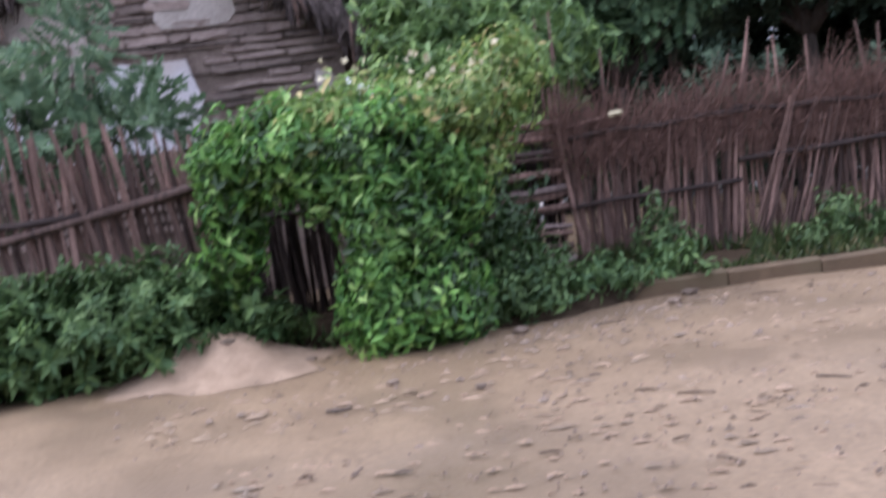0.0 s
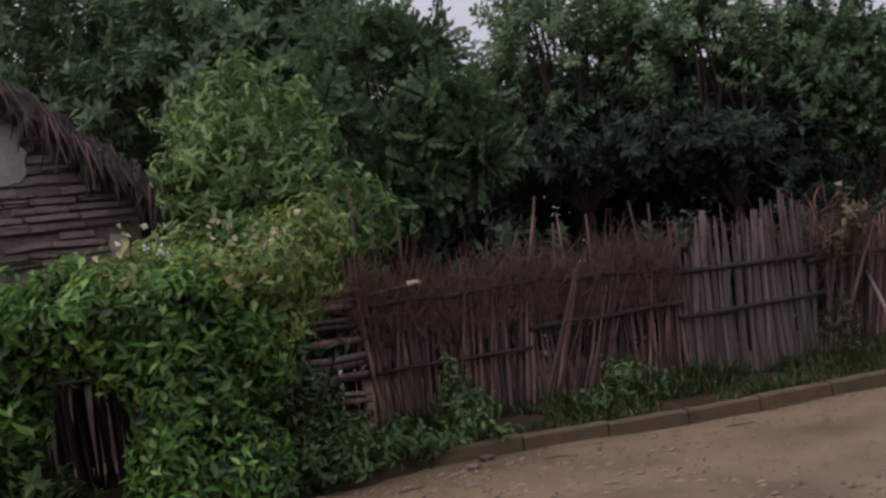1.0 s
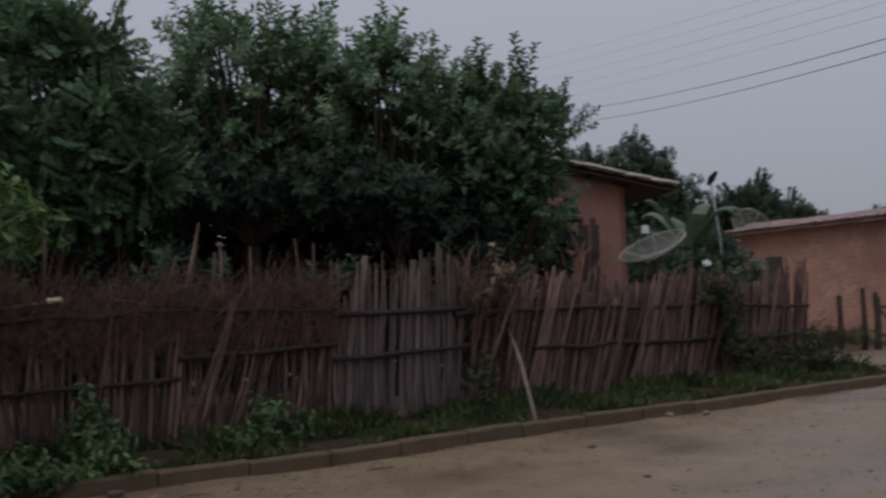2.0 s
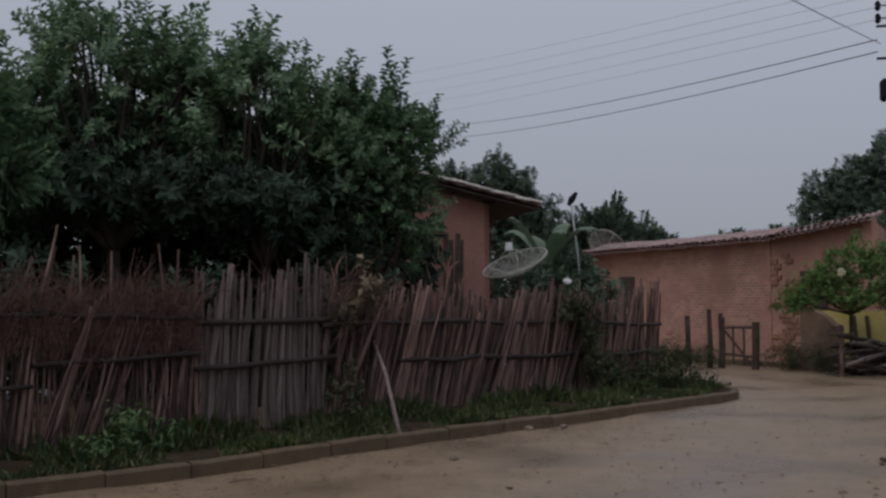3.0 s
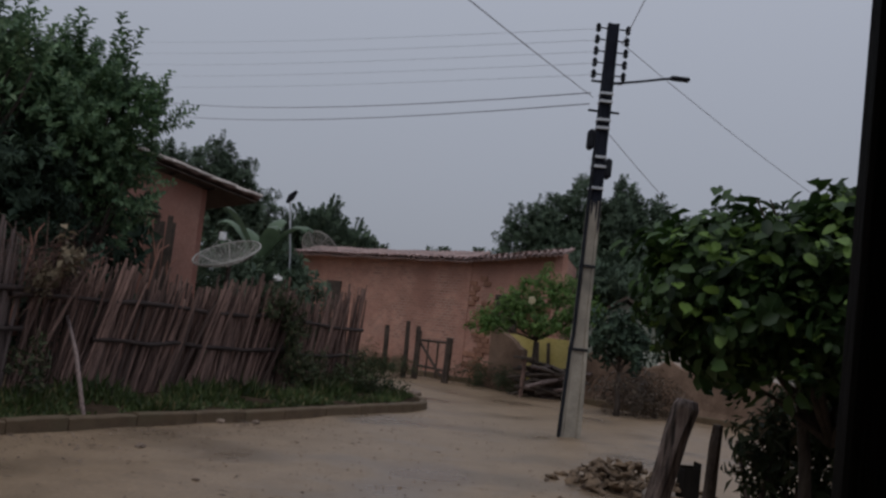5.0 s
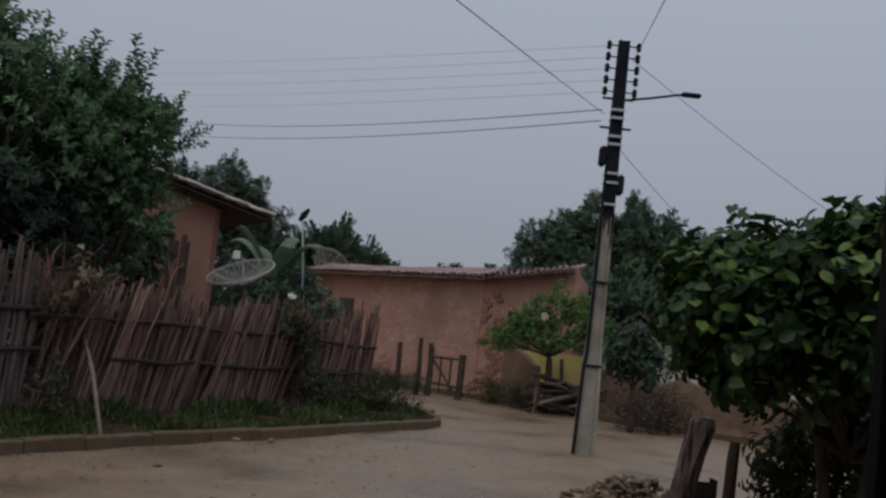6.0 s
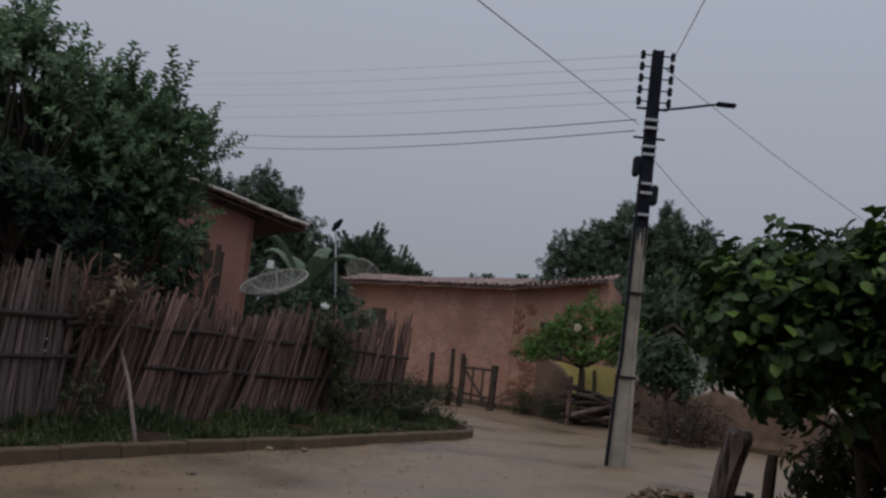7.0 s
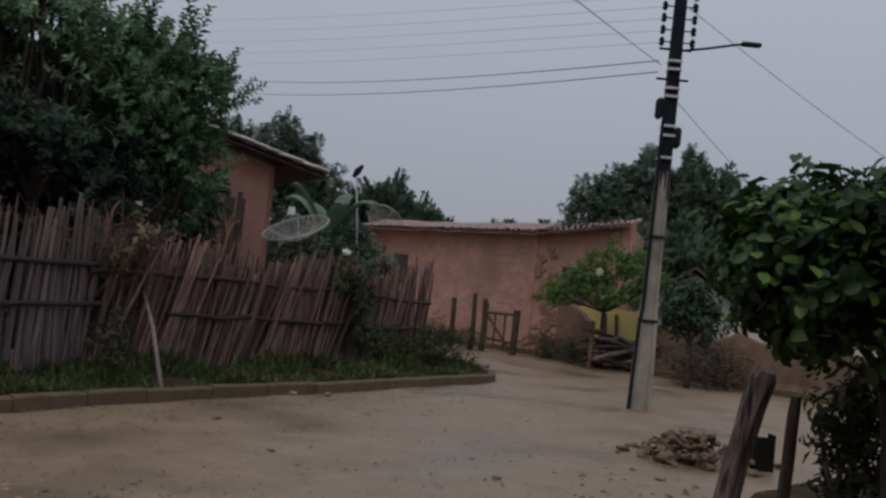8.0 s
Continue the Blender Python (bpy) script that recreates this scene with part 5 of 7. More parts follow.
fronds(SPREAD_A, L_TREE, [(az, 15.0 + 0.3 * (k % 3), z - 0.16) for k, (az, z) in enumerate(((-46.6, 4.5), (-45.6, 5.3), (-44.6, 5.7), (-43.6, 5.9), (-42.4, 5.75), (-41.4, 5.45), (-40.2, 5.4), (-39.4, 5.75), (-38.2, 5.45), (-37.3, 5.2), (-43.0, 4.7), (-41.0, 4.5), (-45.0, 4.4), (-39.0, 4.6)))], 1061)
fronds(SPREAD_B, L_TREE, [(az, 15.3 + 0.3 * (k % 3), z) for k, (az, z) in enumerate(((-36.6, 5.1), (-35.4, 5.15), (-34.6, 5.7), (-33.4, 5.35), (-32.4, 5.0), (-31.6, 4.6), (-34.8, 4.3), (-33.0, 4.2)))], 1062)
fronds(SPREAD_C, L_FEATHER, [(az, 15.7 + 0.3 * (k % 3), z + 0.06) for k, (az, z) in enumerate(((-30.2, 4.85), (-29.6, 5.35), (-28.6, 5.0), (-27.5, 5.0), (-26.8, 5.35), (-26.3, 4.8), (-25.2, 4.45), (-24.3, 4.75), (-28.0, 4.2), (-26.4, 4.0), (-24.8, 3.8)))], 1063, 0.66)

back = thing("undergrowth", "thicket backing the yard, coloured dark for shade", "undergrowth", kind="stuff")
foliage("crown", back, [lobe(az, 18.6 + 0.4 * (k % 2), z, 1.5, 1.2) for k, az in enumerate((-60, -56, -52, -48, -44, -40, -36, -33)) for z in (0.9, 2.4, 3.7)] + [lobe(-30.5, 18.4, 1.2, 0.8, 1.1), lobe(-29.5, 18.6, 2.6, 0.7, 0.8), lobe(-27.6, 17.2, 2.2, 0.7, 0.8), lobe(-26.4, 17.2, 2.1, 0.35, 0.8)], 3000, "whorl", 0.6, L_UNDER, 107, floor=0.1)
# canopy added to keep sky light out of the hollow behind the fence
shade = thing("shading_canopy", "leaf canopy added to block sky over the hollow", "canopy", kind="stuff")
foliage("crown", shade, [lobe(az, d, z, 1.2, 0.45) for az, d, z in ((-50, 16.6, 4.1), (-46, 16.8, 4.2), (-42, 17.0, 4.3), (-38, 17.0, 4.2), (-34.5, 17.2, 4.0), (-31.4, 17.4, 3.7), (-47.5, 15.0, 3.2), (-44, 15.0, 3.3), (-40, 15.1, 3.3), (-36, 15.4, 3.2), (-33, 15.7, 3.0), (-30.4, 16.4, 2.7))], 1900, "whorl", 0.36, L_UNDER, 106, up=0.2)
yard = thing("undergrowth", "dark green bushes between the two houses", "undergrowth", kind="stuff")
foliage("crown", yard, [lobe(az, d, z, 0.9, 0.8) for az, d, z in ((-20.6, 23.5, 0.8), (-19.2, 24.0, 1.7), (-18.0, 24.5, 0.9), (-17.0, 25.0, 1.6), (-15.8, 26.0, 0.9), (-20.0, 26.5, 2.3), (-17.6, 27.0, 2.3))], 700, "whorl", 0.45, L_FAR, 114, floor=0.05)
twigs = thing("undergrowth", "sparse shoots behind the fence, coloured dark for shade", "undergrowth", kind="stuff")
foliage("crown", twigs, [lobe(az, d, z, 0.45, 0.5) for az, d, z in ((-57, 12.4, 1.4), (-49, 12.2, 1.5), (-45.5, 12.3, 1.7), (-37.5, 13.4, 1.5), (-31, 14.6, 1.6), (-28.8, 15.2, 1.8))], 150, "whorl", 0.34, L_UNDER, 113, floor=0.1)

tree("flowering_shrub", "tall olive-green shrub over the fence corner", polar(-60.5, 11.2), 1.2, [lobe(-59.5, 11.0, 2.9, 0.85, 0.7), lobe(-62.5, 11.3, 2.7, 0.65, 0.65), lobe(-56.6, 11.0, 2.4, 0.75, 0.6), lobe(-62.2, 11.6, 3.4, 0.55, 0.55), lobe(-61.0, 12.4, 3.9, 0.8, 0.6), lobe(-60.0, 10.8, 1.6, 1.1, 0.9)], 1800, "vine", 0.33, L_SHRUB, 108, 0.07, up=0.3)
tree("sapling", "slender bluish-green sapling in front of the mud house", polar(-81, 10.4), 1.4, [lobe(-80.5, 10.4, 2.9, 0.55, 0.7), lobe(-83.5, 10.5, 2.3, 0.75, 0.55), lobe(-78.6, 10.2, 2.1, 0.55, 0.45), lobe(-86.5, 10.4, 2.1, 0.6, 0.5)], 190, "pinnate", 0.50, L_SAPLING, 109, 0.04, up=-0.15, wild=0.6)


def climber():
    """Climber that smothers the gate, arching over a dark gap."""
    base = Vector(polar(-68, 8.9))
    t = thing("climbing_vine", "bright green climber smothering the stick gate", "climber", base)
    rng = random.Random(71)
    bm = bmesh.new()
    for _ in range(26):
        a = polar(rng.uniform(-69, -58), rng.uniform(8.7, 9.3), 0.0) - base
        e = polar(rng.uniform(-75, -57), rng.uniform(8.4, 9.2), rng.uniform(1.4, 2.3)) - base
        limbs(bm, a, [e], 0.014, rng)
    part("stem_tangle", bm, M_BARK, t)
    body = [lobe(-74.2, 8.7, 1.62, 0.34, 0.30), lobe(-75.2, 8.7, 1.15, 0.16, 0.50), lobe(-71.4, 8.5, 1.70, 0.45, 0.28), lobe(-68.8, 8.4, 1.45, 0.36, 0.34),
            lobe(-66.8, 8.4, 1.6, 0.5, 0.42), lobe(-66.3, 8.2, 1.0, 0.42, 0.42), lobe(-65.4, 8.2, 0.42, 0.48, 0.42), lobe(-67.2, 8.2, 0.35, 0.36, 0.36), lobe(-64.3, 8.3, 0.42, 0.36, 0.42), lobe(-64.0, 8.6, 1.3, 0.45, 0.6)]
    foliage("leaves", t, body, 2300, "vine", 0.265, L_BUSH, 110, wild=0.6, up=0.0, out=0.9, origin=base, label="bright pointed leaves")
    # inner layer in a darker green, so gaps between leaves look shaded
    foliage("leaves", t, [(c, tuple(0.8 * q for q in r)) for c, r in body], 900, "vine", 0.30, L_BUSH_DEEP, 112, up=0.0, origin=base, label="inner leaves coloured dark for shaded gaps")
    top = [lobe(-66.5, 8.7, 1.85, 0.7, 0.30), lobe(-62.9, 8.8, 1.85, 0.6, 0.36), lobe(-70.5, 8.8, 1.85, 0.5, 0.20), lobe(-60.6, 9.1, 1.85, 0.35, 0.42), lobe(-62.4, 8.8, 1.4, 0.36, 0.5), lobe(-58.8, 9.4, 2.15, 0.30, 0.36)]
    foliage("leaves", t, top, 1700, "vine", 0.245, L_BUSH_TOP, 111, wild=0.7, up=0.2, out=0.9, origin=base, label="yellowing leaf tips")
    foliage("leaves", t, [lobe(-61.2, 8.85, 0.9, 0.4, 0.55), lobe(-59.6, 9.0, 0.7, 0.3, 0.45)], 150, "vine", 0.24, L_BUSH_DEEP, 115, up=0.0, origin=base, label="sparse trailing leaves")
    verts_rng = np.random.default_rng(7)
    n = 48
    az = verts_rng.uniform(-69, -59.5, n)
    pos = np.array([tuple(polar(a, 8.35 + 0.25 * verts_rng.random(), 2.1 + 0.3 * verts_rng.random()) - base) for a in az])
    me = leaf_mesh("blossom", pos, verts_rng.normal(size=(n, 3)), verts_rng.normal(size=(n, 3)), np.full(n, 0.07), np.full(n, 0.06), M_CREAM)
    hang("blossom", me, t, "small cream blossoms")
    t.matrix_basis = pose(base.x + 0.10, base.y + 0.19, 0)


climber()


# ---- weeds and grass on the verge ----
def weed_bed(name, label, lobes, count, kind, size, leaf, seed, offset=(0, 0), **more):
    t = thing(name, label, "weeds", (*offset, 0), kind="stuff")
    foliage("leaves", t, lobes, count, kind, size, leaf, seed, stuff=True, **more)


weed_bed("weeds", "tall green weeds along the fence foot", [lobe(az, d, z, r, h) for az, d, z, r, h in ((-88, 9.0, 0.42, 0.6, 0.42), (-85, 9.0, 0.42, 0.55, 0.42), (-82, 8.9, 0.45, 0.55, 0.42), (-79, 8.9, 0.42, 0.5, 0.40), (-76.6, 8.9, 0.36, 0.38, 0.32), (-74.8, 8.75, 0.2, 0.22, 0.16), (-73.0, 8.6, 0.16, 0.2, 0.12), (-91, 9.1, 0.5, 0.6, 0.5))], 1250, "whorl", 0.27, L_WEED, 120, (0.08, 0.16), up=0.4, floor=0.1)
weed_bed("weeds", "broad-leaved weeds at the fence foot", [lobe(az, d, z, r, h) for az, d, z, r, h in ((-59.5, 8.9, 0.40, 0.35, 0.36), (-57.0, 9.1, 0.3, 0.3, 0.28), (-50.2, 9.8, 0.45, 0.18, 0.36), (-49.4, 9.4, 0.22, 0.24, 0.18), (-53.5, 9.3, 0.18, 0.35, 0.16), (-41.0, 10.6, 0.36, 0.25, 0.22), (-39.3, 10.7, 0.28, 0.2, 0.18), (-42.5, 10.3, 0.2, 0.2, 0.1), (-61.8, 8.45, 0.24, 0.3, 0.2), (-60.0, 8.55, 0.22, 0.3, 0.18), (-58.0, 8.7, 0.2, 0.3, 0.16), (-56.0, 8.9, 0.2, 0.28, 0.16), (-52.0, 9.2, 0.16, 0.25, 0.12))], 600, "vine", 0.22, L_WEED, 121, up=0.5, floor=0.1)
weed_bed("weeds", "tangled creeper and weeds over the fence end", [lobe(az, d, z, r, h) for az, d, z, r, h in ((-16.2, 16.7, 1.25, 0.30, 0.55), (-15.7, 16.7, 0.6, 0.32, 0.4), (-13.5, 17.8, 0.32, 0.35, 0.25), (-11.5, 18.3, 0.28, 0.35, 0.22), (-10.3, 18.6, 0.24, 0.3, 0.18), (-29.6, 12.3, 0.6, 0.2, 0.45), (-17.5, 16.4, 1.5, 0.35, 0.3), (-14.6, 17.2, 0.5, 0.3, 0.4), (-12.4, 18.0, 0.5, 0.35, 0.35))], 520, "vine", 0.19, L_CREEPER, 122, up=0.3, floor=0.1)


def grass():
    rng = np.random.default_rng(9)
    n = 11000
    f = rng.random(n)
    y = 5.9 + 12.9 * f
    w = rng.random(n) ** 1.4
    kx = edge_x(np.minimum(y, 17.3)) - 0.18
    x = kx - w * 1.15
    clump = np.sin(3.1 * x + 2.2 * y) * np.sin(1.9 * y - 2.7 * x)
    hgt = np.clip(0.05 + 0.18 * w + 0.07 * clump, 0.03, 0.34) * rng.uniform(0.5, 1.3, n)
    keep = (clump > -0.55)
    pos = np.stack([x, y, np.full(n, 0.13)], 1)[keep]
    way = np.stack([rng.normal(0, 0.45, n), rng.normal(0, 0.45, n), np.ones(n)], 1)[keep]
    me = leaf_mesh("blades", pos, way, rng.normal(size=(keep.sum(), 3)), hgt[keep] * 1.2, np.full(keep.sum(), 0.022), L_GRASS, droop=0.25)
    t = thing("grass", "wet grass tufts between kerb and fence", "grass", kind="stuff")
    hang("blades", me, t)["kind"] = "stuff"


grass()


# ---- far trees ----
tree("mango_tree", "far rounded mango tree over the roofs", polar(-21.5, 42), 2.5, [lobe(-21.8, 42, 5.5, 1.6, 2.1), lobe(-24.5, 42, 5.0, 2.2, 2.2), lobe(-19.5, 42, 4.7, 1.2, 1.7), lobe(-20.6, 42, 5.6, 1.2, 1.9), lobe(-18.6, 42, 3.9, 0.8, 1.2)], 5000, "whorl", 0.37, L_FAR, 130, 0.3)
tree("palm_grove_tree", "far dark spiky-topped tree behind the brick house", polar(-14.6, 44), 2.2, [lobe(-15.1, 44, 4.1, 1.0, 1.1), lobe(-13.4, 44, 3.6, 1.1, 0.9), lobe(-16.8, 44, 3.6, 0.8, 1.1), lobe(-12.3, 44, 3.1, 0.5, 0.6)], 900, "pinnate", 0.95, L_FAR, 131, 0.2, up=0.8)
tree("mango_tree", "far broad dark tree beyond the pole", polar(0.3, 42), 2.5, [lobe(-3.0, 42, 5.1, 1.5, 1.8), lobe(-0.9, 42, 5.7, 1.6, 2.2), lobe(1.7, 42, 5.8, 1.6, 2.3), lobe(3.8, 42, 5.1, 1.5, 1.9), lobe(0.5, 41, 3.4, 4.2, 2.0)], 9000, "whorl", 0.37, L_FAR, 132, 0.3)
tree("mango_tree", "far low tree line behind the tiled roof", polar(-6.5, 60), 2.0, [lobe(-8.3, 60, 4.7, 0.8, 0.7), lobe(-6.2, 60, 4.7, 1.2, 0.8), lobe(-4.8, 60, 4.9, 1.0, 0.9)], 442, "whorl", 0.58, L_FAR, 133, 0.2)
tree("mango_tree", "far dark trees closing the road behind the hedge tree", polar(9, 40), 2.0, [lobe(7, 40, 3.6, 2.2, 2.4), lobe(11, 38, 3.4, 2.6, 2.4), lobe(15, 36, 3.4, 2.6, 2.4)], 1360, "whorl", 0.58, L_FAR, 134, 0.25)
far_wood = thing("far_woods", "low band of dark woods on the horizon", "woods", kind="stuff")
foliage("crown", far_wood, [lobe(a, 120, 3.0, 9, 5.0) for a in range(-100, 60, 5)], 3200, "whorl", 2.2, L_FAR, 135, floor=0.3)


def banana():
    base = polar(-18.4, 25.5)
    t = thing("banana_plant", "banana plant with broad pale green leaves", "plant", base)
    bm = bmesh.new()
    tube(bm, [(0, 0, -0.1), (0.03, 0, 1.3), (0.05, 0, 2.6)], [0.13, 0.10, 0.07], 8)
    part("stem", bm, L_BANANA, t, smooth=True)
    rng = random.Random(81)
    for k in range(7):
        az = k * 2.4 + 0.5
        bm = bmesh.new()
        ln, wd, rise = rng.uniform(1.2, 1.8), 0.21, rng.uniform(0.9, 1.45)
        rows = []
        for i in range(8):
            f = i / 7
            r = ln * f * 0.85
            z = 2.45 + rise * math.sin(f * 1.9) - 0.1 * f
            w = wd * math.sin(math.pi * min(0.97, f * 0.92 + 0.06)) ** 0.7
            c = Vector((r * math.cos(az), r * math.sin(az), z))
            s = Vector((-math.sin(az), math.cos(az), 0))
            rows.append([bm.verts.new(c - s * w + Vector((0, 0, -0.05))), bm.verts.new(c + Vector((0, 0, 0.02))), bm.verts.new(c + s * w + Vector((0, 0, -0.05)))])
        for a, b in zip(rows, rows[1:]):
            for j in (0, 1):
                bm.faces.new((a[j], a[j + 1], b[j + 1], b[j]))
        part("leaf", bm, L_BANANA, t, "long arching banana leaf", smooth=True)


banana()


def mesh_dish(name, label, at, radius, tilt, turn, feed=True):
    t = thing(name, label, "satellite dish", (at[0], at[1], 0.1))
    m = pose(0, 0, at[2] - 0.1) @ pose(0, 0, 0, 0, 0, turn) @ pose(0, 0, 0, tilt, 0, 0)
    dz = lambda r: 0.32 * radius * (r / radius) ** 2
    rng = random.Random(1)

    def ring(bm, r, w):
        pts = [m @ Vector((r * math.cos(a), r * math.sin(a), dz(r))) for a in np.linspace(0, 2 * math.pi, 33)]
        tube(bm, pts, w, 5)

    bm = bmesh.new()
    ring(bm, radius, 0.017)
    part("rim", bm, M_DISH, t, "pale metal rim")
    bm = bmesh.new()
    for i in range(12):
        ring(bm, radius * (i + 0.5) / 12.5, 0.006)
    for i in range(36):
        a = 2 * math.pi * i / 36
        tube(bm, [m @ Vector((r * math.cos(a), r * math.sin(a), dz(r))) for r in np.linspace(0.05, radius, 6)], 0.005, 4)
    part("mesh_bowl", bm, M_DISH, t, "see-through metal mesh bowl")
    for i in range(6):
        a = 2 * math.pi * i / 6 + 0.2
        bm = bmesh.new()
        tube(bm, [m @ Vector((r * math.cos(a), r * math.sin(a), dz(r) - 0.012)) for r in np.linspace(0.03, radius, 6)], 0.014, 5)
        part("rib", bm, M_DISH, t)
    bm = bmesh.new()
    tube(bm, [(0, 0, 0), (0, 0, at[2] - 0.12)], 0.04, 8)
    part("mast", bm, M_DARKWOOD, t)
    if feed:
        tip = m @ Vector((0, 0, 0.85 * radius))
        for i in range(3):
            a = 2 * math.pi * i / 3
            bm = bmesh.new()
            tube(bm, [m @ Vector((radius * 0.95 * math.cos(a), radius * 0.95 * math.sin(a), dz(radius * 0.95))), tip], 0.007, 5)
            part("strut", bm, M_DISH, t)
        bm = bmesh.new()
        bmesh.ops.create_cone(bm, cap_ends=True, segments=12, radius1=0.07, radius2=0.06, depth=0.14, matrix=Matrix.Translation(tip))
        part("feed_horn", bm, M_WHITE, t, "white feed horn")


d0 = polar(-20.0, 18.3, 2.18)
mesh_dish("satellite_dish", "large pale mesh satellite dish rising behind the fence", d0, 0.60, 27, -26)
d1 = polar(-15.3, 36.5, 3.45)
mesh_dish("satellite_dish", "rusty mesh satellite dish beyond the tiled roof", d1, 0.75, 55, 160, False)


def antenna():
    b = polar(-17.0, 26.0)
    t = thing("antenna_mast", "thin leaning aerial mast with a dark head", "antenna", b)
    bm = bmesh.new()
    tube(bm, [(0.3, 0, 0), (0.12, 0, 2.8), (-0.05, 0, 4.2)], 0.025, 6)
    part("mast", bm, M_GALV, t)
    bm = bmesh.new()
    tube(bm, [(-0.12, 0, 4.1), (-0.02, 0, 4.25), (0.1, 0, 4.42)], [0.05, 0.09, 0.04], 7, 0.3, random.Random(4))
    part("head", bm, M_BLACK, t)


antenna()

# ---- yard gate and posts before the brick house ----
def yard_gate():
    rng = random.Random(91)
    for az, d, h in ((-10.9, 26.6, 1.30), (-9.75, 26.6, 1.46), (-9.15, 26.7, 1.35)):
        b = polar(az, d)
        t = thing("fence_post", "dark weathered wooden yard post", "post", b, group="yard posts")
        bm = bmesh.new()
        tube(bm, [(0, 0, -0.1), (0.02, 0, 0.7), (0.0, 0, h)], [0.075, 0.065, 0.06], 7, 0.25, rng)
        part("shaft", bm, M_DARKWOOD, t)
    b = polar(-8.2, 26.3)
    g = thing("yard_gate", "small crooked wooden yard gate with a cross brace", "gate", b, -35)
    for name, a, c, r in (("post", (-0.55, 0, -0.1), (-0.55, 0, 1.25), 0.06), ("post", (0.5, 0, -0.1), (0.53, 0, 1.15), 0.09), ("rail", (-0.55, 0, 1.0), (0.5, 0, 1.02), 0.035), ("rail", (-0.55, 0, 0.35), (0.5, 0, 0.3), 0.035), ("brace", (-0.5, 0, 0.95), (0.35, 0, 0.15), 0.035), ("picket", (-0.2, 0, 0.1), (-0.2, 0, 1.05), 0.025), ("picket", (0.15, 0, 0.1), (0.15, 0, 1.0), 0.025)):
        bm = bmesh.new()
        tube(bm, [a, ((a[0] + c[0]) / 2, 0.01, (a[2] + c[2]) / 2), c], r, 6, 0.2, rng)
        part(name, bm, M_DARKWOOD, g)


yard_gate()
weed_bed("weeds", "low weeds by the yard gate", [lobe(-11.8, 25.5, 0.3, 0.6, 0.35), lobe(-10.2, 26.4, 0.2, 0.5, 0.25), lobe(-5.2, 26.0, 0.25, 0.8, 0.25), lobe(-3.6, 25.4, 0.2, 0.6, 0.25)], 200, "feather", 0.35, L_CREEPER, 123, floor=0.05)

tree("light_tree", "small light-green feathery tree by the yard", polar(-2.6, 24.6), 1.35, [lobe(-3.6, 24.4, 2.2, 0.55, 0.5), lobe(-2.3, 24.4, 2.55, 0.5, 0.55), lobe(-0.9, 24.4, 2.45, 0.45, 0.5), lobe(-5.0, 24.4, 1.75, 0.45, 0.35), lobe(-2.6, 24.2, 1.75, 0.75, 0.3), lobe(-0.6, 24.3, 1.8, 0.4, 0.3), lobe(-5.6, 24.3, 1.6, 0.3, 0.2), lobe(0.4, 24.4, 2.1, 0.35, 0.35)], 800, "vine", 0.24, L_LIGHT, 140, 0.06, up=0.1)


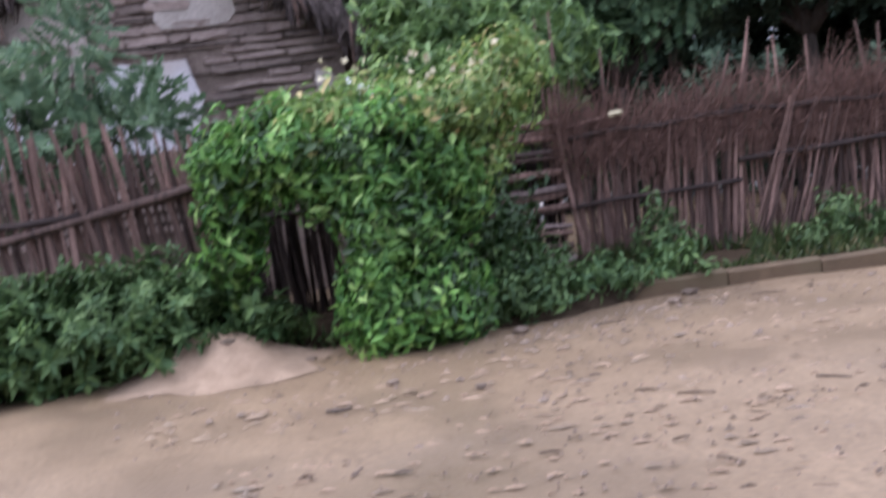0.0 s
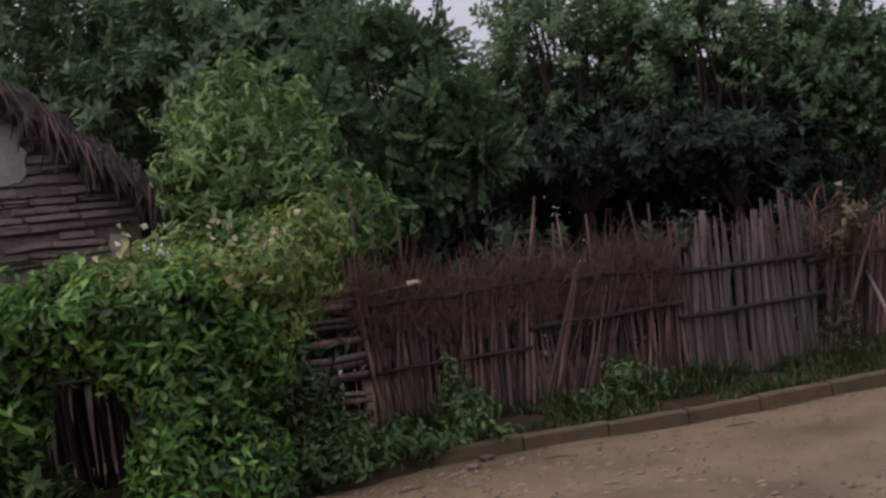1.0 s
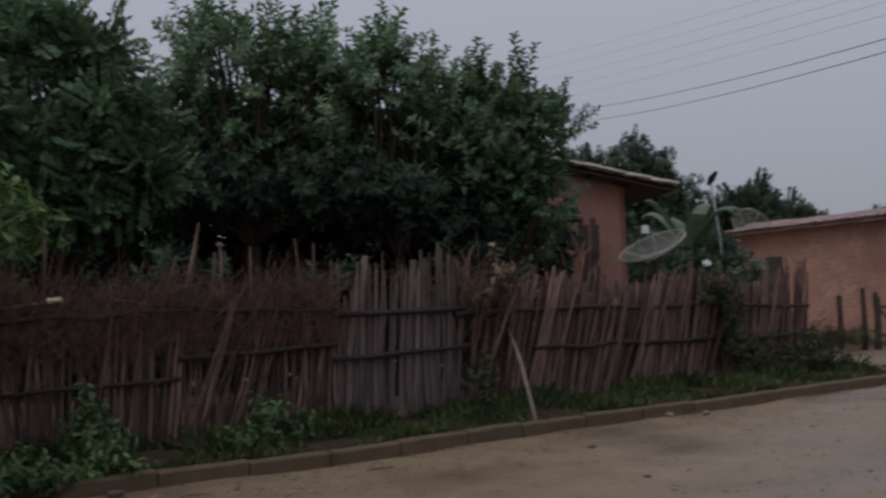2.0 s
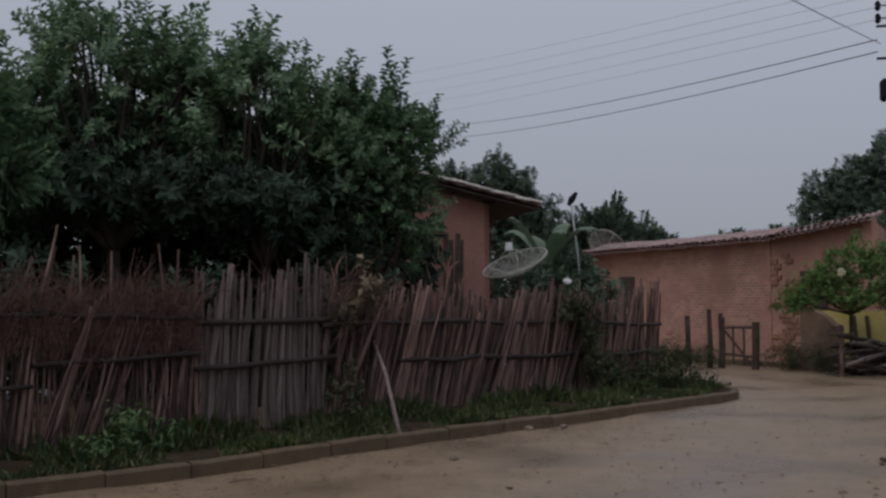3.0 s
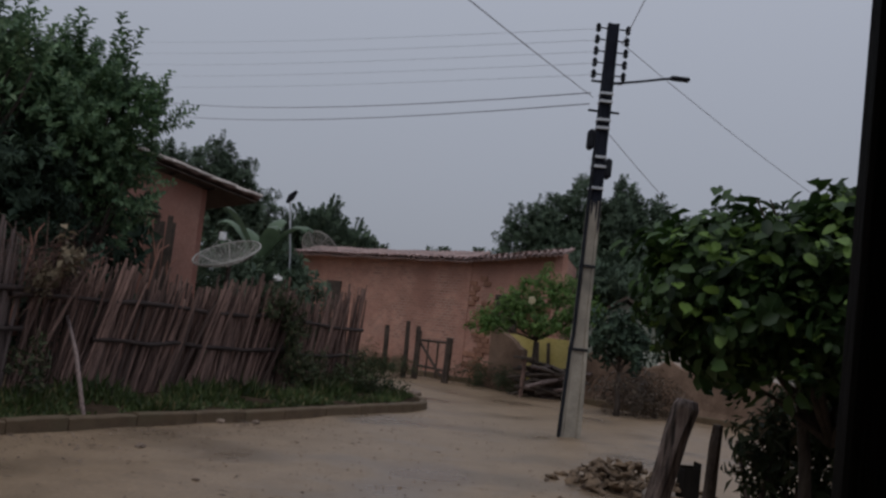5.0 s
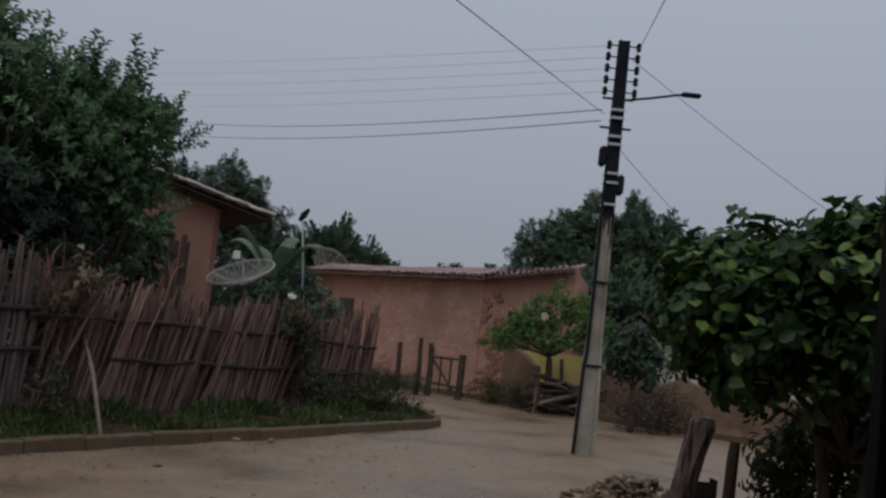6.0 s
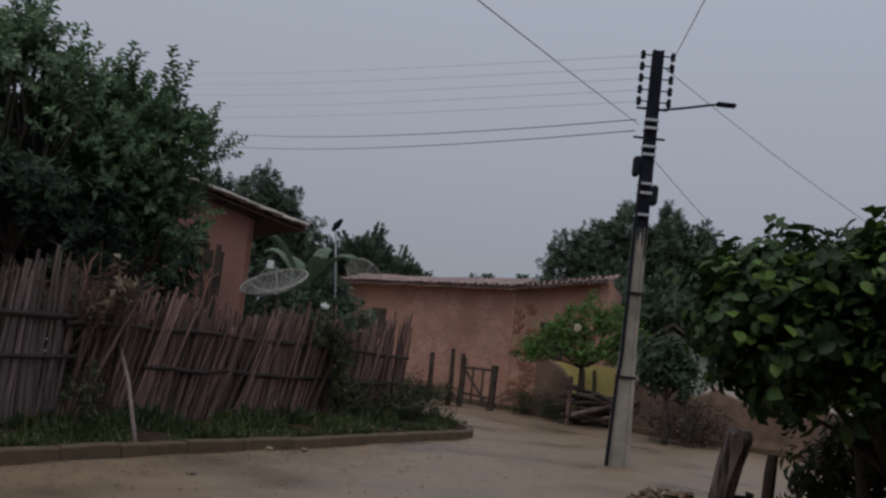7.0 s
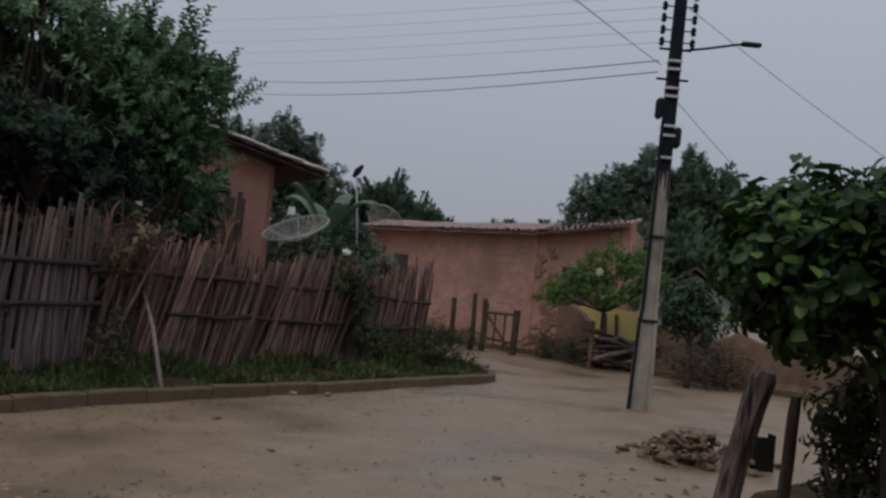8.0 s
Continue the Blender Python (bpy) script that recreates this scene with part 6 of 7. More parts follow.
def yard_things():
    rng = random.Random(95)
    p, q = polar(-4.0, 26.9), polar(-0.5, 25.9)
    bm = bmesh.new()
    wall_slab(bm, (p.x, p.y), (q.x, q.y), -0.05, 1.42, 1.42, 0.15)
    y = thing("yard_wall", "low bright yellow painted yard wall", "wall")
    part("panel", bm, M_YELLOW, y)
    for i, az in enumerate((-2.45, -1.85)):
        b = polar(az, 26.2)
        t = thing("fence_post", "dark weathered wooden yard post", "post", b, group="yard posts")
        bm = bmesh.new()
        tube(bm, [(0, 0, -0.1), (0.05, 0, 0.7), (0.0, 0, 1.3)], 0.05, 6, 0.2, rng)
        part("shaft", bm, M_DARKWOOD, t)
    w = thing("wood_heap", "dark heap of cut branches and logs by the kerb", "wood heap", polar(-1.9, 24.6))
    for i in range(44):
        bm = bmesh.new()
        a = rng.uniform(-0.7, 0.7)
        c = Vector((rng.uniform(-0.3, 0.6), rng.uniform(-0.25, 0.25), 0.06 + 0.7 * rng.random() ** 1.3))
        d = Vector((math.cos(a), math.sin(a), rng.uniform(-0.25, 0.35))) * rng.uniform(0.35, 0.7)
        tube(bm, [c - d, c + Vector((0, 0, 0.03)), c + d], [0.045, 0.05, 0.035], 6, 0.25, rng)
        part("log", bm, M_DARKWOOD if i % 4 else M_STAKE_PALE, w)
    s = thing("wooden_stand", "rough T-shaped wooden stand by the wood heap", "stand", polar(-3.1, 24.3))
    bm = bmesh.new()
    tube(bm, [(0, 0, -0.05), (0.02, 0, 0.9)], 0.05, 6, 0.2, rng)
    part("leg", bm, M_STAKE, s)
    bm = bmesh.new()
    box(bm, (-0.25, -0.12, 0.88), (0.25, 0.12, 0.94), 0.01)
    part("top", bm, M_DARKWOOD, s)
    b = thing("cloth_bag", "cream cloth bag caught in the light tree", "bag", polar(-3.0, 23.7, 2.25))
    bm = bmesh.new()
    bmesh.ops.create_icosphere(bm, subdivisions=2, radius=0.05, matrix=Matrix.Diagonal((1.7, 0.4, 1.0, 1)))
    for v in bm.verts:
        v.co += Vector((rng.uniform(-0.06, 0.06), rng.uniform(-0.03, 0.03), rng.uniform(-0.06, 0.07)))
    part("bag", bm, M_CREAM, b)
    # adobe bank to the right of the pole
    bm = bmesh.new()
    line = [polar(0.2, 25.0), polar(2.4, 24.4), polar(5.0, 23.6), polar(9, 22.6), polar(16, 21.6), polar(24, 21)]
    rows = []
    for i in range(41):
        f = i / 40 * (len(line) - 1)
        k = min(int(f), len(line) - 2)
        c = line[k].lerp(line[k + 1], f - k)
        hgt = 1.12 + 0.10 * math.sin(i * 0.9) + rng.uniform(-0.05, 0.05)
        rows.append([bm.verts.new(c + Vector((rng.uniform(-0.02, 0.02), dy, z))) for dy, z in ((-0.2, -0.05), (-0.06, 0.25), (0.0, hgt - 0.05), (0.06, hgt), (0.24, hgt - 0.02), (0.3, -0.05))])
    for a, b2 in zip(rows, rows[1:]):
        for j in range(5):
            bm.faces.new((a[j], b2[j], b2[j + 1], a[j + 1]))
    bm.faces.new(rows[0])
    bm.faces.new(rows[-1][::-1])
    bmesh.ops.recalc_face_normals(bm, faces=bm.faces)
    tagged(part("wall_adobe", bm, M_ADOBE, None), "crumbling brown adobe boundary wall", "wall", kind="structure")
    # stub of an old mud wall in front of the brick corner
    st = thing("wall_stub", "broken brown mud wall stub beside the yard gate", "wall", polar(-4.0, 25.7), -38)
    bm = bmesh.new()
    rows = []
    for i in range(9):
        x = -0.55 + 1.1 * i / 8
        top = 1.62 - 0.55 * (i / 8) ** 1.4 + rng.uniform(-0.05, 0.05)
        rows.append([bm.verts.new((x + rng.uniform(-0.02, 0.02), y + rng.uniform(-0.015, 0.015), z)) for y, z in ((-0.14, -0.05), (-0.12, 0.5 * top), (-0.1, top - 0.04), (0.0, top), (0.1, top - 0.05), (0.13, -0.05))])
    for a, b2 in zip(rows, rows[1:]):
        for j in range(5):
            bm.faces.new((a[j], b2[j], b2[j + 1], a[j + 1]))
    bm.faces.new(rows[0])
    bm.faces.new(rows[-1][::-1])
    bmesh.ops.recalc_face_normals(bm, faces=bm.faces)
    part("body", bm, M_ADOBE, st)
    # gable of a far house behind it
    h = thing("green_house", "small faded green house with a dark gable roof", "house", polar(2.2, 31.5))
    bm = bmesh.new()
    prof = [(-1.1, 0), (1.1, 0), (1.1, 1.95), (0, 2.7), (-1.1, 1.95)]
    fr = [bm.verts.new((x, 0, z)) for x, z in prof]
    bk = [bm.verts.new((x, 3, z)) for x, z in prof]
    bm.faces.new(fr)
    bm.faces.new(bk[::-1])
    for i in range(5):
        bm.faces.new((fr[i], bk[i], bk[(i + 1) % 5], fr[(i + 1) % 5]))
    bmesh.ops.recalc_face_normals(bm, faces=bm.faces)
    part("wall", bm, M_GREEN_WALL, h)
    for sx in (-1, 1):
        bm = bmesh.new()
        v = [bm.verts.new(c) for c in ((0, -0.3, 2.82), (sx * 1.4, -0.3, 1.87), (sx * 1.4, 3.2, 1.87), (0, 3.2, 2.82), (0, -0.3, 2.90), (sx * 1.4, -0.3, 1.95), (sx * 1.4, 3.2, 1.95), (0, 3.2, 2.90))]
        for q4 in ((0, 1, 2, 3), (4, 5, 6, 7), (0, 1, 5, 4), (1, 2, 6, 5), (2, 3, 7, 6), (3, 0, 4, 7)):
            bm.faces.new([v[i] for i in q4])
        bmesh.ops.recalc_face_normals(bm, faces=bm.faces)
        part("roof", bm, M_DARKWOOD, h)


yard_things()
tree("shrub", "broad-leaved shrub before the adobe wall", polar(2.2, 22.0), 0.9, [lobe(2.0, 22.0, 1.75, 0.5, 0.5), lobe(2.9, 22.0, 1.35, 0.4, 0.4), lobe(1.2, 22.0, 1.45, 0.35, 0.35)], 210, "broad", 0.30, L_UNDER, 141, 0.06)
weed_bed("weeds", "dark dead stems against the adobe wall", [lobe(3.0, 22.6, 0.4, 0.7, 0.35), lobe(4.6, 22.2, 0.4, 0.5, 0.3)], 90, "feather", 0.4, L_DEAD, 124, floor=0.05)


# ---- near tree, posts and rubble beside the porch ----
def near_tree():
    base = Vector((1.35, 5.7, 0))
    t = thing("hedge_tree", "low dense tree with broad glossy leaves", "tree", base)
    rng = random.Random(151)
    bm = bmesh.new()
    for dx, dy in ((-0.05, 0), (0.12, 0.06), (0.02, -0.1)):
        tube(bm, [(dx, dy, -0.1), (dx * 1.5, dy, 0.5), (dx * 2.5, dy * 2, 1.1), (dx * 4, dy * 3, 1.6)], [0.05, 0.042, 0.035, 0.025], 7, 0.2, rng)
    ends = [(rng.uniform(-0.9, 0.8), rng.uniform(-0.8, 0.9), rng.uniform(1.3, 2.4)) for _ in range(18)]
    limbs(bm, (0, 0, 1.2), ends, 0.025, rng)
    part("trunk", bm, M_BARK, t, smooth=True)
    # last two lobes are added to fill the shaded space low on the right
    lobes = [((1.30, 5.5, 1.93), (0.78, 0.85, 0.46)), ((0.72, 5.4, 1.93), (0.40, 0.55, 0.36)), ((0.80, 5.5, 1.72), (0.40, 0.55, 0.26)), ((1.15, 5.3, 2.12), (0.45, 0.55, 0.22)), ((1.75, 5.5, 1.98), (0.8, 0.8, 0.48)), ((1.6, 5.4, 1.72), (0.75, 0.7, 0.26)), ((1.28, 5.3, 2.30), (0.22, 0.35, 0.20)), ((0.62, 5.5, 2.08), (0.26, 0.4, 0.24)), ((1.98, 5.7, 1.45), (0.45, 0.5, 0.34)), ((2.0, 5.9, 0.9), (0.4, 0.4, 0.5))]
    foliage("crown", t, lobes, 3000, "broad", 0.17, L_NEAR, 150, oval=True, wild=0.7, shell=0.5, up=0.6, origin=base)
    # the outermost broad leaves, one by one, in the brighter lit tone
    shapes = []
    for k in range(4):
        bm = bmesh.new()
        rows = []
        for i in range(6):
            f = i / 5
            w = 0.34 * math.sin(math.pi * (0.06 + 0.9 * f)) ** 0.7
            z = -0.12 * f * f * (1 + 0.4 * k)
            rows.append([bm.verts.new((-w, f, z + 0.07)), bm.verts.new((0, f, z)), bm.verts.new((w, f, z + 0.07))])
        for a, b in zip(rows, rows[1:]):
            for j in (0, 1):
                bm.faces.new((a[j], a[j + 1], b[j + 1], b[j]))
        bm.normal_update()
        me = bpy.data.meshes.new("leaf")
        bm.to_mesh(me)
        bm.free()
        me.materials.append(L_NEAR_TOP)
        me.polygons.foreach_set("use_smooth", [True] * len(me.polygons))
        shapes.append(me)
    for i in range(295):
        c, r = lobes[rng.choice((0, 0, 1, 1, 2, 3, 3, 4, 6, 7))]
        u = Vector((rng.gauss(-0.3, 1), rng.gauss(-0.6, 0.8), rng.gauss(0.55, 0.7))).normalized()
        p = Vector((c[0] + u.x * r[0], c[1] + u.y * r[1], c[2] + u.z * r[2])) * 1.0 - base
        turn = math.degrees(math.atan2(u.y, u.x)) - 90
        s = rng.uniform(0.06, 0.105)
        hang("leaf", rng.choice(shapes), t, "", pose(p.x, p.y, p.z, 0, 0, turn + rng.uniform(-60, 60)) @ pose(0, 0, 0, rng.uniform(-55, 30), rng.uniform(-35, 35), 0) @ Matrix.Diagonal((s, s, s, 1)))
    sh = thing("shrub", "thin pale-stemmed shrub under the hedge tree", "plant", (1.15, 6.4, 0))
    for _ in range(5):
        x = rng.uniform(-0.1, 0.2)
        bm = bmesh.new()
        tube(bm, [(x, 0, -0.05), (x + rng.uniform(-0.05, 0.05), 0, 0.6), (x + rng.uniform(-0.1, 0.1), 0, 1.1)], [0.022, 0.02, 0.012], 6, 0.1, rng)
        part("stem", bm, M_STAKE_PALE, sh)
    foliage("leaves", sh, [((1.15, 6.35, 1.08), (0.2, 0.25, 0.22)), ((1.12, 6.35, 0.75), (0.12, 0.2, 0.25)), ((1.42, 6.4, 0.95), (0.22, 0.3, 0.35)), ((1.75, 6.4, 0.8), (0.4, 0.3, 0.55)), ((1.55, 6.8, 0.4), (0.5, 0.4, 0.4)), ((1.9, 6.1, 1.15), (0.5, 0.4, 0.4)), ((1.85, 5.9, 0.55), (0.5, 0.4, 0.5)), ((1.5, 6.5, 1.2), (0.3, 0.3, 0.2))], 900, "vine", 0.20, L_CREEPER, 152, origin=(1.15, 6.4, 0))


near_tree()


def posts_and_rubble():
    rng = random.Random(161)
    t = thing("tree_guard_post", "thick leaning split wooden post with worn grain", "post", (0.40, 6.3, 0), group="guard posts")
    bm = bmesh.new()
    tube(bm, [(-0.02, 0, -0.1), (0.06, 0, 0.3), (0.13, 0, 0.75), (0.2, 0, 1.1), (0.245, 0, 1.27), (0.25, 0, 1.31)], [0.076, 0.071, 0.064, 0.066, 0.080, 0.066], 15, 0.42, rng)
    part("shaft", bm, M_POST, t)
    t = thing("tree_guard_post", "thin dark knotty wooden post", "post", (0.80, 6.25, 0), group="guard posts")
    bm = bmesh.new()
    tube(bm, [(-0.02, 0, -0.1), (0.0, 0, 0.4), (0.02, 0, 0.8), (0.03, 0, 1.08), (0.035, 0, 1.19)], [0.040, 0.037, 0.033, 0.040, 0.028], 9, 0.45, rng)
    part("shaft", bm, M_DARKWOOD, t)
    # rubble heap
    h = thing("rubble_heap", "heap of broken tiles, clods and charred rubbish", "rubble", (0.55, 11.5, 0), kind="stuff")
    verts, faces = [], []
    for i in range(190):
        x = rng.gauss(0, 0.33)
        y = rng.gauss(0, 0.28)
        z = max(0.0, 0.27 * (1 - (x / 0.8) ** 2 - (y / 0.65) ** 2)) * rng.random() + 0.02
        s = rng.uniform(0.03, 0.085)
        bm = bmesh.new()
        bmesh.ops.create_icosphere(bm, subdivisions=1, radius=s, matrix=pose(x, y, z, rng.uniform(-40, 40), rng.uniform(-40, 40), rng.uniform(0, 180)) @ Matrix.Diagonal((rng.uniform(0.7, 1.8), 1, rng.uniform(0.25, 0.6), 1)))
        for v in bm.verts:
            v.co += Vector((rng.uniform(-1, 1), rng.uniform(-1, 1), rng.uniform(-1, 1))) * s * 0.25
        k = len(verts)
        bm.verts.index_update()
        verts += [v.co.copy() for v in bm.verts]
        faces += [tuple(k + v.index for v in f.verts) for f in bm.faces]
        bm.free()
    hang("lumps", mesh_from("lumps", verts, faces, M_RUBBLE), h)["kind"] = "stuff"
    sc = thing("scattered_rubble", "flat broken bits strewn before the guard posts", "rubble", (0, 8.6, 0), kind="stuff")
    verts, faces = [], []
    for i in range(60):
        x, y, s = rng.gauss(0.05, 0.5), rng.gauss(0.0, 0.9), rng.uniform(0.015, 0.05)
        k = len(verts)
        a0 = rng.uniform(0, 6.28)
        for j in range(5):
            a = a0 + j * 1.2566
            verts.append((x + s * rng.uniform(0.7, 1.6) * math.cos(a), y + s * rng.uniform(0.7, 1.3) * math.sin(a), 0.0))
        verts.append((x, y, 0.012 + s * 0.4))
        faces += [(k + j, k + (j + 1) % 5, k + 5) for j in range(5)]
    hang("lumps", mesh_from("lumps", verts, faces, M_RUBBLE), sc)["kind"] = "stuff"
    b = thing("metal_box", "dark open rusty metal box on the road", "box", (1.27, 11.4, 0), 15)
    for lo, hi in (((-0.095, -0.1, 0), (-0.08, 0.1, 0.31)), ((0.08, -0.1, 0), (0.095, 0.1, 0.39)), ((-0.079, 0.086, 0), (0.079, 0.1, 0.34)), ((-0.079, -0.1, 0), (0.079, -0.086, 0.33))):
        bm = bmesh.new()
        box(bm, lo, hi, 0.003)
        part("side_panel", bm, M_DOOR, b)
    # dark earth under the hedge tree
    bm = bmesh.new()
    rings = [[bm.verts.new((2.65 + r * 1.8 * math.cos(a) * (1 + 0.06 * math.sin(5 * a)), 8.5 + r * 3.5 * math.sin(a), z)) for a in np.linspace(0, 2 * math.pi, 28, endpoint=False)] for r, z in ((1.0, -0.03), (0.85, 0.015), (0.6, 0.07), (0.3, 0.12))]
    for a, c in zip(rings, rings[1:]):
        for k in range(28):
            bm.faces.new((a[k], a[(k + 1) % 28], c[(k + 1) % 28], c[k]))
    bm.faces.new(rings[-1])
    for v in bm.verts:
        v.co += Vector((rng.uniform(-0.13, 0.13), rng.uniform(-0.2, 0.2), rng.uniform(-0.015, 0.015)))
    tagged(part("earth_mound", bm, M_SOIL, None, smooth=True), "low dark earth mound round the hedge tree", "mound", kind="structure")


posts_and_rubble()


# ---- sand heap, stones and litter on the road ----
def sand_and_stones():
    rng = random.Random(171)
    bm = bmesh.new()
    n = 40
    rings = []
    for r in np.linspace(1, 0.0, 12)[:-1]:
        ring = []
        for k in range(n):
            a = 2 * math.pi * k / n
            x, y = r * 0.80 * math.cos(a), r * 1.15 * math.sin(a)
            z = 0.33 * (math.exp(-(1.9 * r) ** 2) - 0.027) * (1 + 0.2 * r * math.sin(3 * a)) - 0.004 * r + rng.uniform(-0.008, 0.008) * (1 - 0.8 * r)
            e = 1 + 0.12 * math.sin(2 * a + 1) + 0.08 * math.sin(5 * a) + 0.06 * math.sin(9 * a + 2) + rng.uniform(-0.05, 0.05)
            ring.append(bm.verts.new((x * e, y * e, z)))
        rings.append(ring)
    for a, b in zip(rings, rings[1:]):
        for k in range(n):
            bm.faces.new((a[k], a[(k + 1) % n], b[(k + 1) % n], b[k]))
    bm.faces.new(rings[-1])
    s = part("sand_heap", bm, M_SAND, smooth=True)
    s.matrix_basis = pose(-8.27, 2.14, 0.004, 0, 0, -20)
    tagged(s, "low heap of pale sand on the road edge", "sand heap")
    shapes = []
    for k in range(5):
        bm = bmesh.new()
        bmesh.ops.create_icosphere(bm, subdivisions=1, radius=1)
        for v in bm.verts:
            v.co = Vector((v.co.x * rng.uniform(0.8, 1.3), v.co.y * rng.uniform(0.7, 1.1), v.co.z * rng.uniform(0.35, 0.6)))
        bm.normal_update()
        me = bpy.data.meshes.new("stone")
        bm.to_mesh(me)
        bm.free()
        me.materials.append(M_STONE)
        shapes.append(me)
    spots = [(-8.04, 2.17, 0.085), (-7.75, 2.75, 0.06), (-8.95, 1.0, 0.05), (-7.0, 4.3, 0.07), (-7.15, 4.05, 0.05), (-6.35, 2.85, 0.06), (-5.7, 3.2, 0.05), (-4.3, 9.9, 0.06), (-4.1, 13.0, 0.06), (-4.45, 12.6, 0.08), (-3.2, 8.6, 0.04), (-1.2, 8.8, 0.05), (-0.6, 8.2, 0.05), (0.2, 9.9, 0.06), (-3.0, 18.9, 0.16), (-3.3, 18.6, 0.15), (-3.5, 18.2, 0.14), (-6.9, 6.0, 0.09), (-6.75, 5.7, 0.07)]
    for x, y, r in spots:
        z = 0.14 if (y > 17 and x < -2.8) else 0.0
        if (x, y) == (-8.04, 2.17):
            z = 0.22
        ob = new("stone", rng.choice(shapes))
        ob.matrix_basis = pose(x, y, z + r * 0.3, 0, 0, rng.uniform(0, 360)) @ Matrix.Diagonal((r, r, r, 1))
        tagged(ob, "loose worn stone lying on the wet dirt", "stone", "loose stones")
    for k, (x, y, ln, turn) in enumerate(((-5.2, 2.69, 0.12, 20), (-5.96, 2.81, 0.1, 70), (-4.44, 3.93, 0.22, 40), (-3.45, 3.27, 0.16, 10), (-4.05, 4.61, 0.2, 30), (-3.87, 3.33, 0.1, 80), (-2.89, 3.3, 0.15, 35), (-4.73, 3.8, 0.15, 45), (-4.03, 4.09, 0.14, 20), (-4.21, 2.77, 0.12, 60), (-6.6, 4.9, 0.3, 75), (-6.3, 6.3, 0.25, 60), (-5.6, 8.0, 0.3, 68))):
        tw = bmesh.new()
        tube(tw, [(-ln / 2, 0, 0.006), (0, 0.03 * ln, 0.009), (ln / 2, 0, 0.006)], [0.006, 0.007, 0.004], 6, 0.4, rng)
        o = part("twig", tw, M_LITTER)
        o.matrix_basis = pose(x, y, 0.0, 0, 0, turn)
        tagged(o, "short dark wet twig lying on the road", "twig", "fallen twigs")
    sh = bmesh.new()
    tube(sh, [(0.085 * math.cos(a), 0.06 * math.sin(a), 0.014) for a in np.linspace(0.3, 3.0, 9)], [0.006, 0.009, 0.012, 0.013, 0.014, 0.013, 0.012, 0.009, 0.006], 6, 0.2, rng)
    o = part("rubber_scrap", sh, M_DARKWOOD)
    o.matrix_basis = pose(-6.03, 2.33, 0.0, 0, 0, 235)
    tagged(o, "curved scrap of black rubber on the dirt", "scrap")
    # gravel and leaf litter: past counting
    verts, faces = [], []
    for i in range(2600):
        y = rng.uniform(1.0, 17) if i % 2 else rng.uniform(1.0, 7)
        x = rng.uniform(max(-9, float(edge_x(y)) + 0.1), 1.2)
        if rng.random() < 0.22:
            x = float(edge_x(y)) + 0.1 + abs(rng.gauss(0, 0.5))
        s = rng.uniform(0.005, 0.018) * (1.9 if rng.random() < 0.06 else 0.8)
        k = len(verts)
        h = s * rng.uniform(0.15, 0.5)
        a0 = rng.uniform(0, 6.28)
        st = rng.uniform(1.0, 2.6)
        for j in range(5):
            a = a0 + j * 1.2566
            verts.append((x + s * rng.uniform(0.7, 1.5) * math.cos(a), y + s * st * math.sin(a), 0.0))
        verts.append((x + s * 0.1, y, 0.012 + h))
        faces += [(k + j, k + (j + 1) % 5, k + 5) for j in range(5)]
    g = hang("road_gravel", mesh_from("road_gravel", verts, faces, M_STONE))
    tagged(g, "scattered small stones on the dirt road", "gravel", kind="stuff")
    ux, uy = math.sin(radians(28)), math.cos(radians(28))
    # the pale lumps' colour doubles as wet, reflecting streaks in the mud
    for mat, n, label in ((M_SAND, 420, "pale flattened sand clods and wet-sheen streaks on the road"), (M_ROAD, 260, "sandy flattened mud clods on the wet road"), (M_LITTER, 80, "dark flattened mud clods on the wet road")):
        verts, faces = [], []
        for i in range(n):
            x, y = rng.uniform(-7.0, -1.8), rng.uniform(1.2, 6.2)
            if x < float(edge_x(y)) + 0.3:
                continue
            s, st = rng.uniform(0.007, 0.022), rng.uniform(2.0, 4.5)
            if mat == M_LITTER:
                s *= 0.7
            k = len(verts)
            for j in range(8):
                a = j * math.pi / 4
                e = rng.uniform(0.6, 1.2)
                p, q = s * e * math.cos(a), s * st * e * math.sin(a)
                verts.append((x + p * uy + q * ux, y - p * ux + q * uy, 0.0))
            verts.append((x, y, 0.012 + 0.2 * s))
            faces += [(k + j, k + (j + 1) % 8, k + 8) for j in range(8)]
        tagged(hang("mud_clods", mesh_from("mud_clods", verts, faces, mat)), label, "mud clods", kind="stuff")
    r2 = np.random.default_rng(17)
    n = 1300
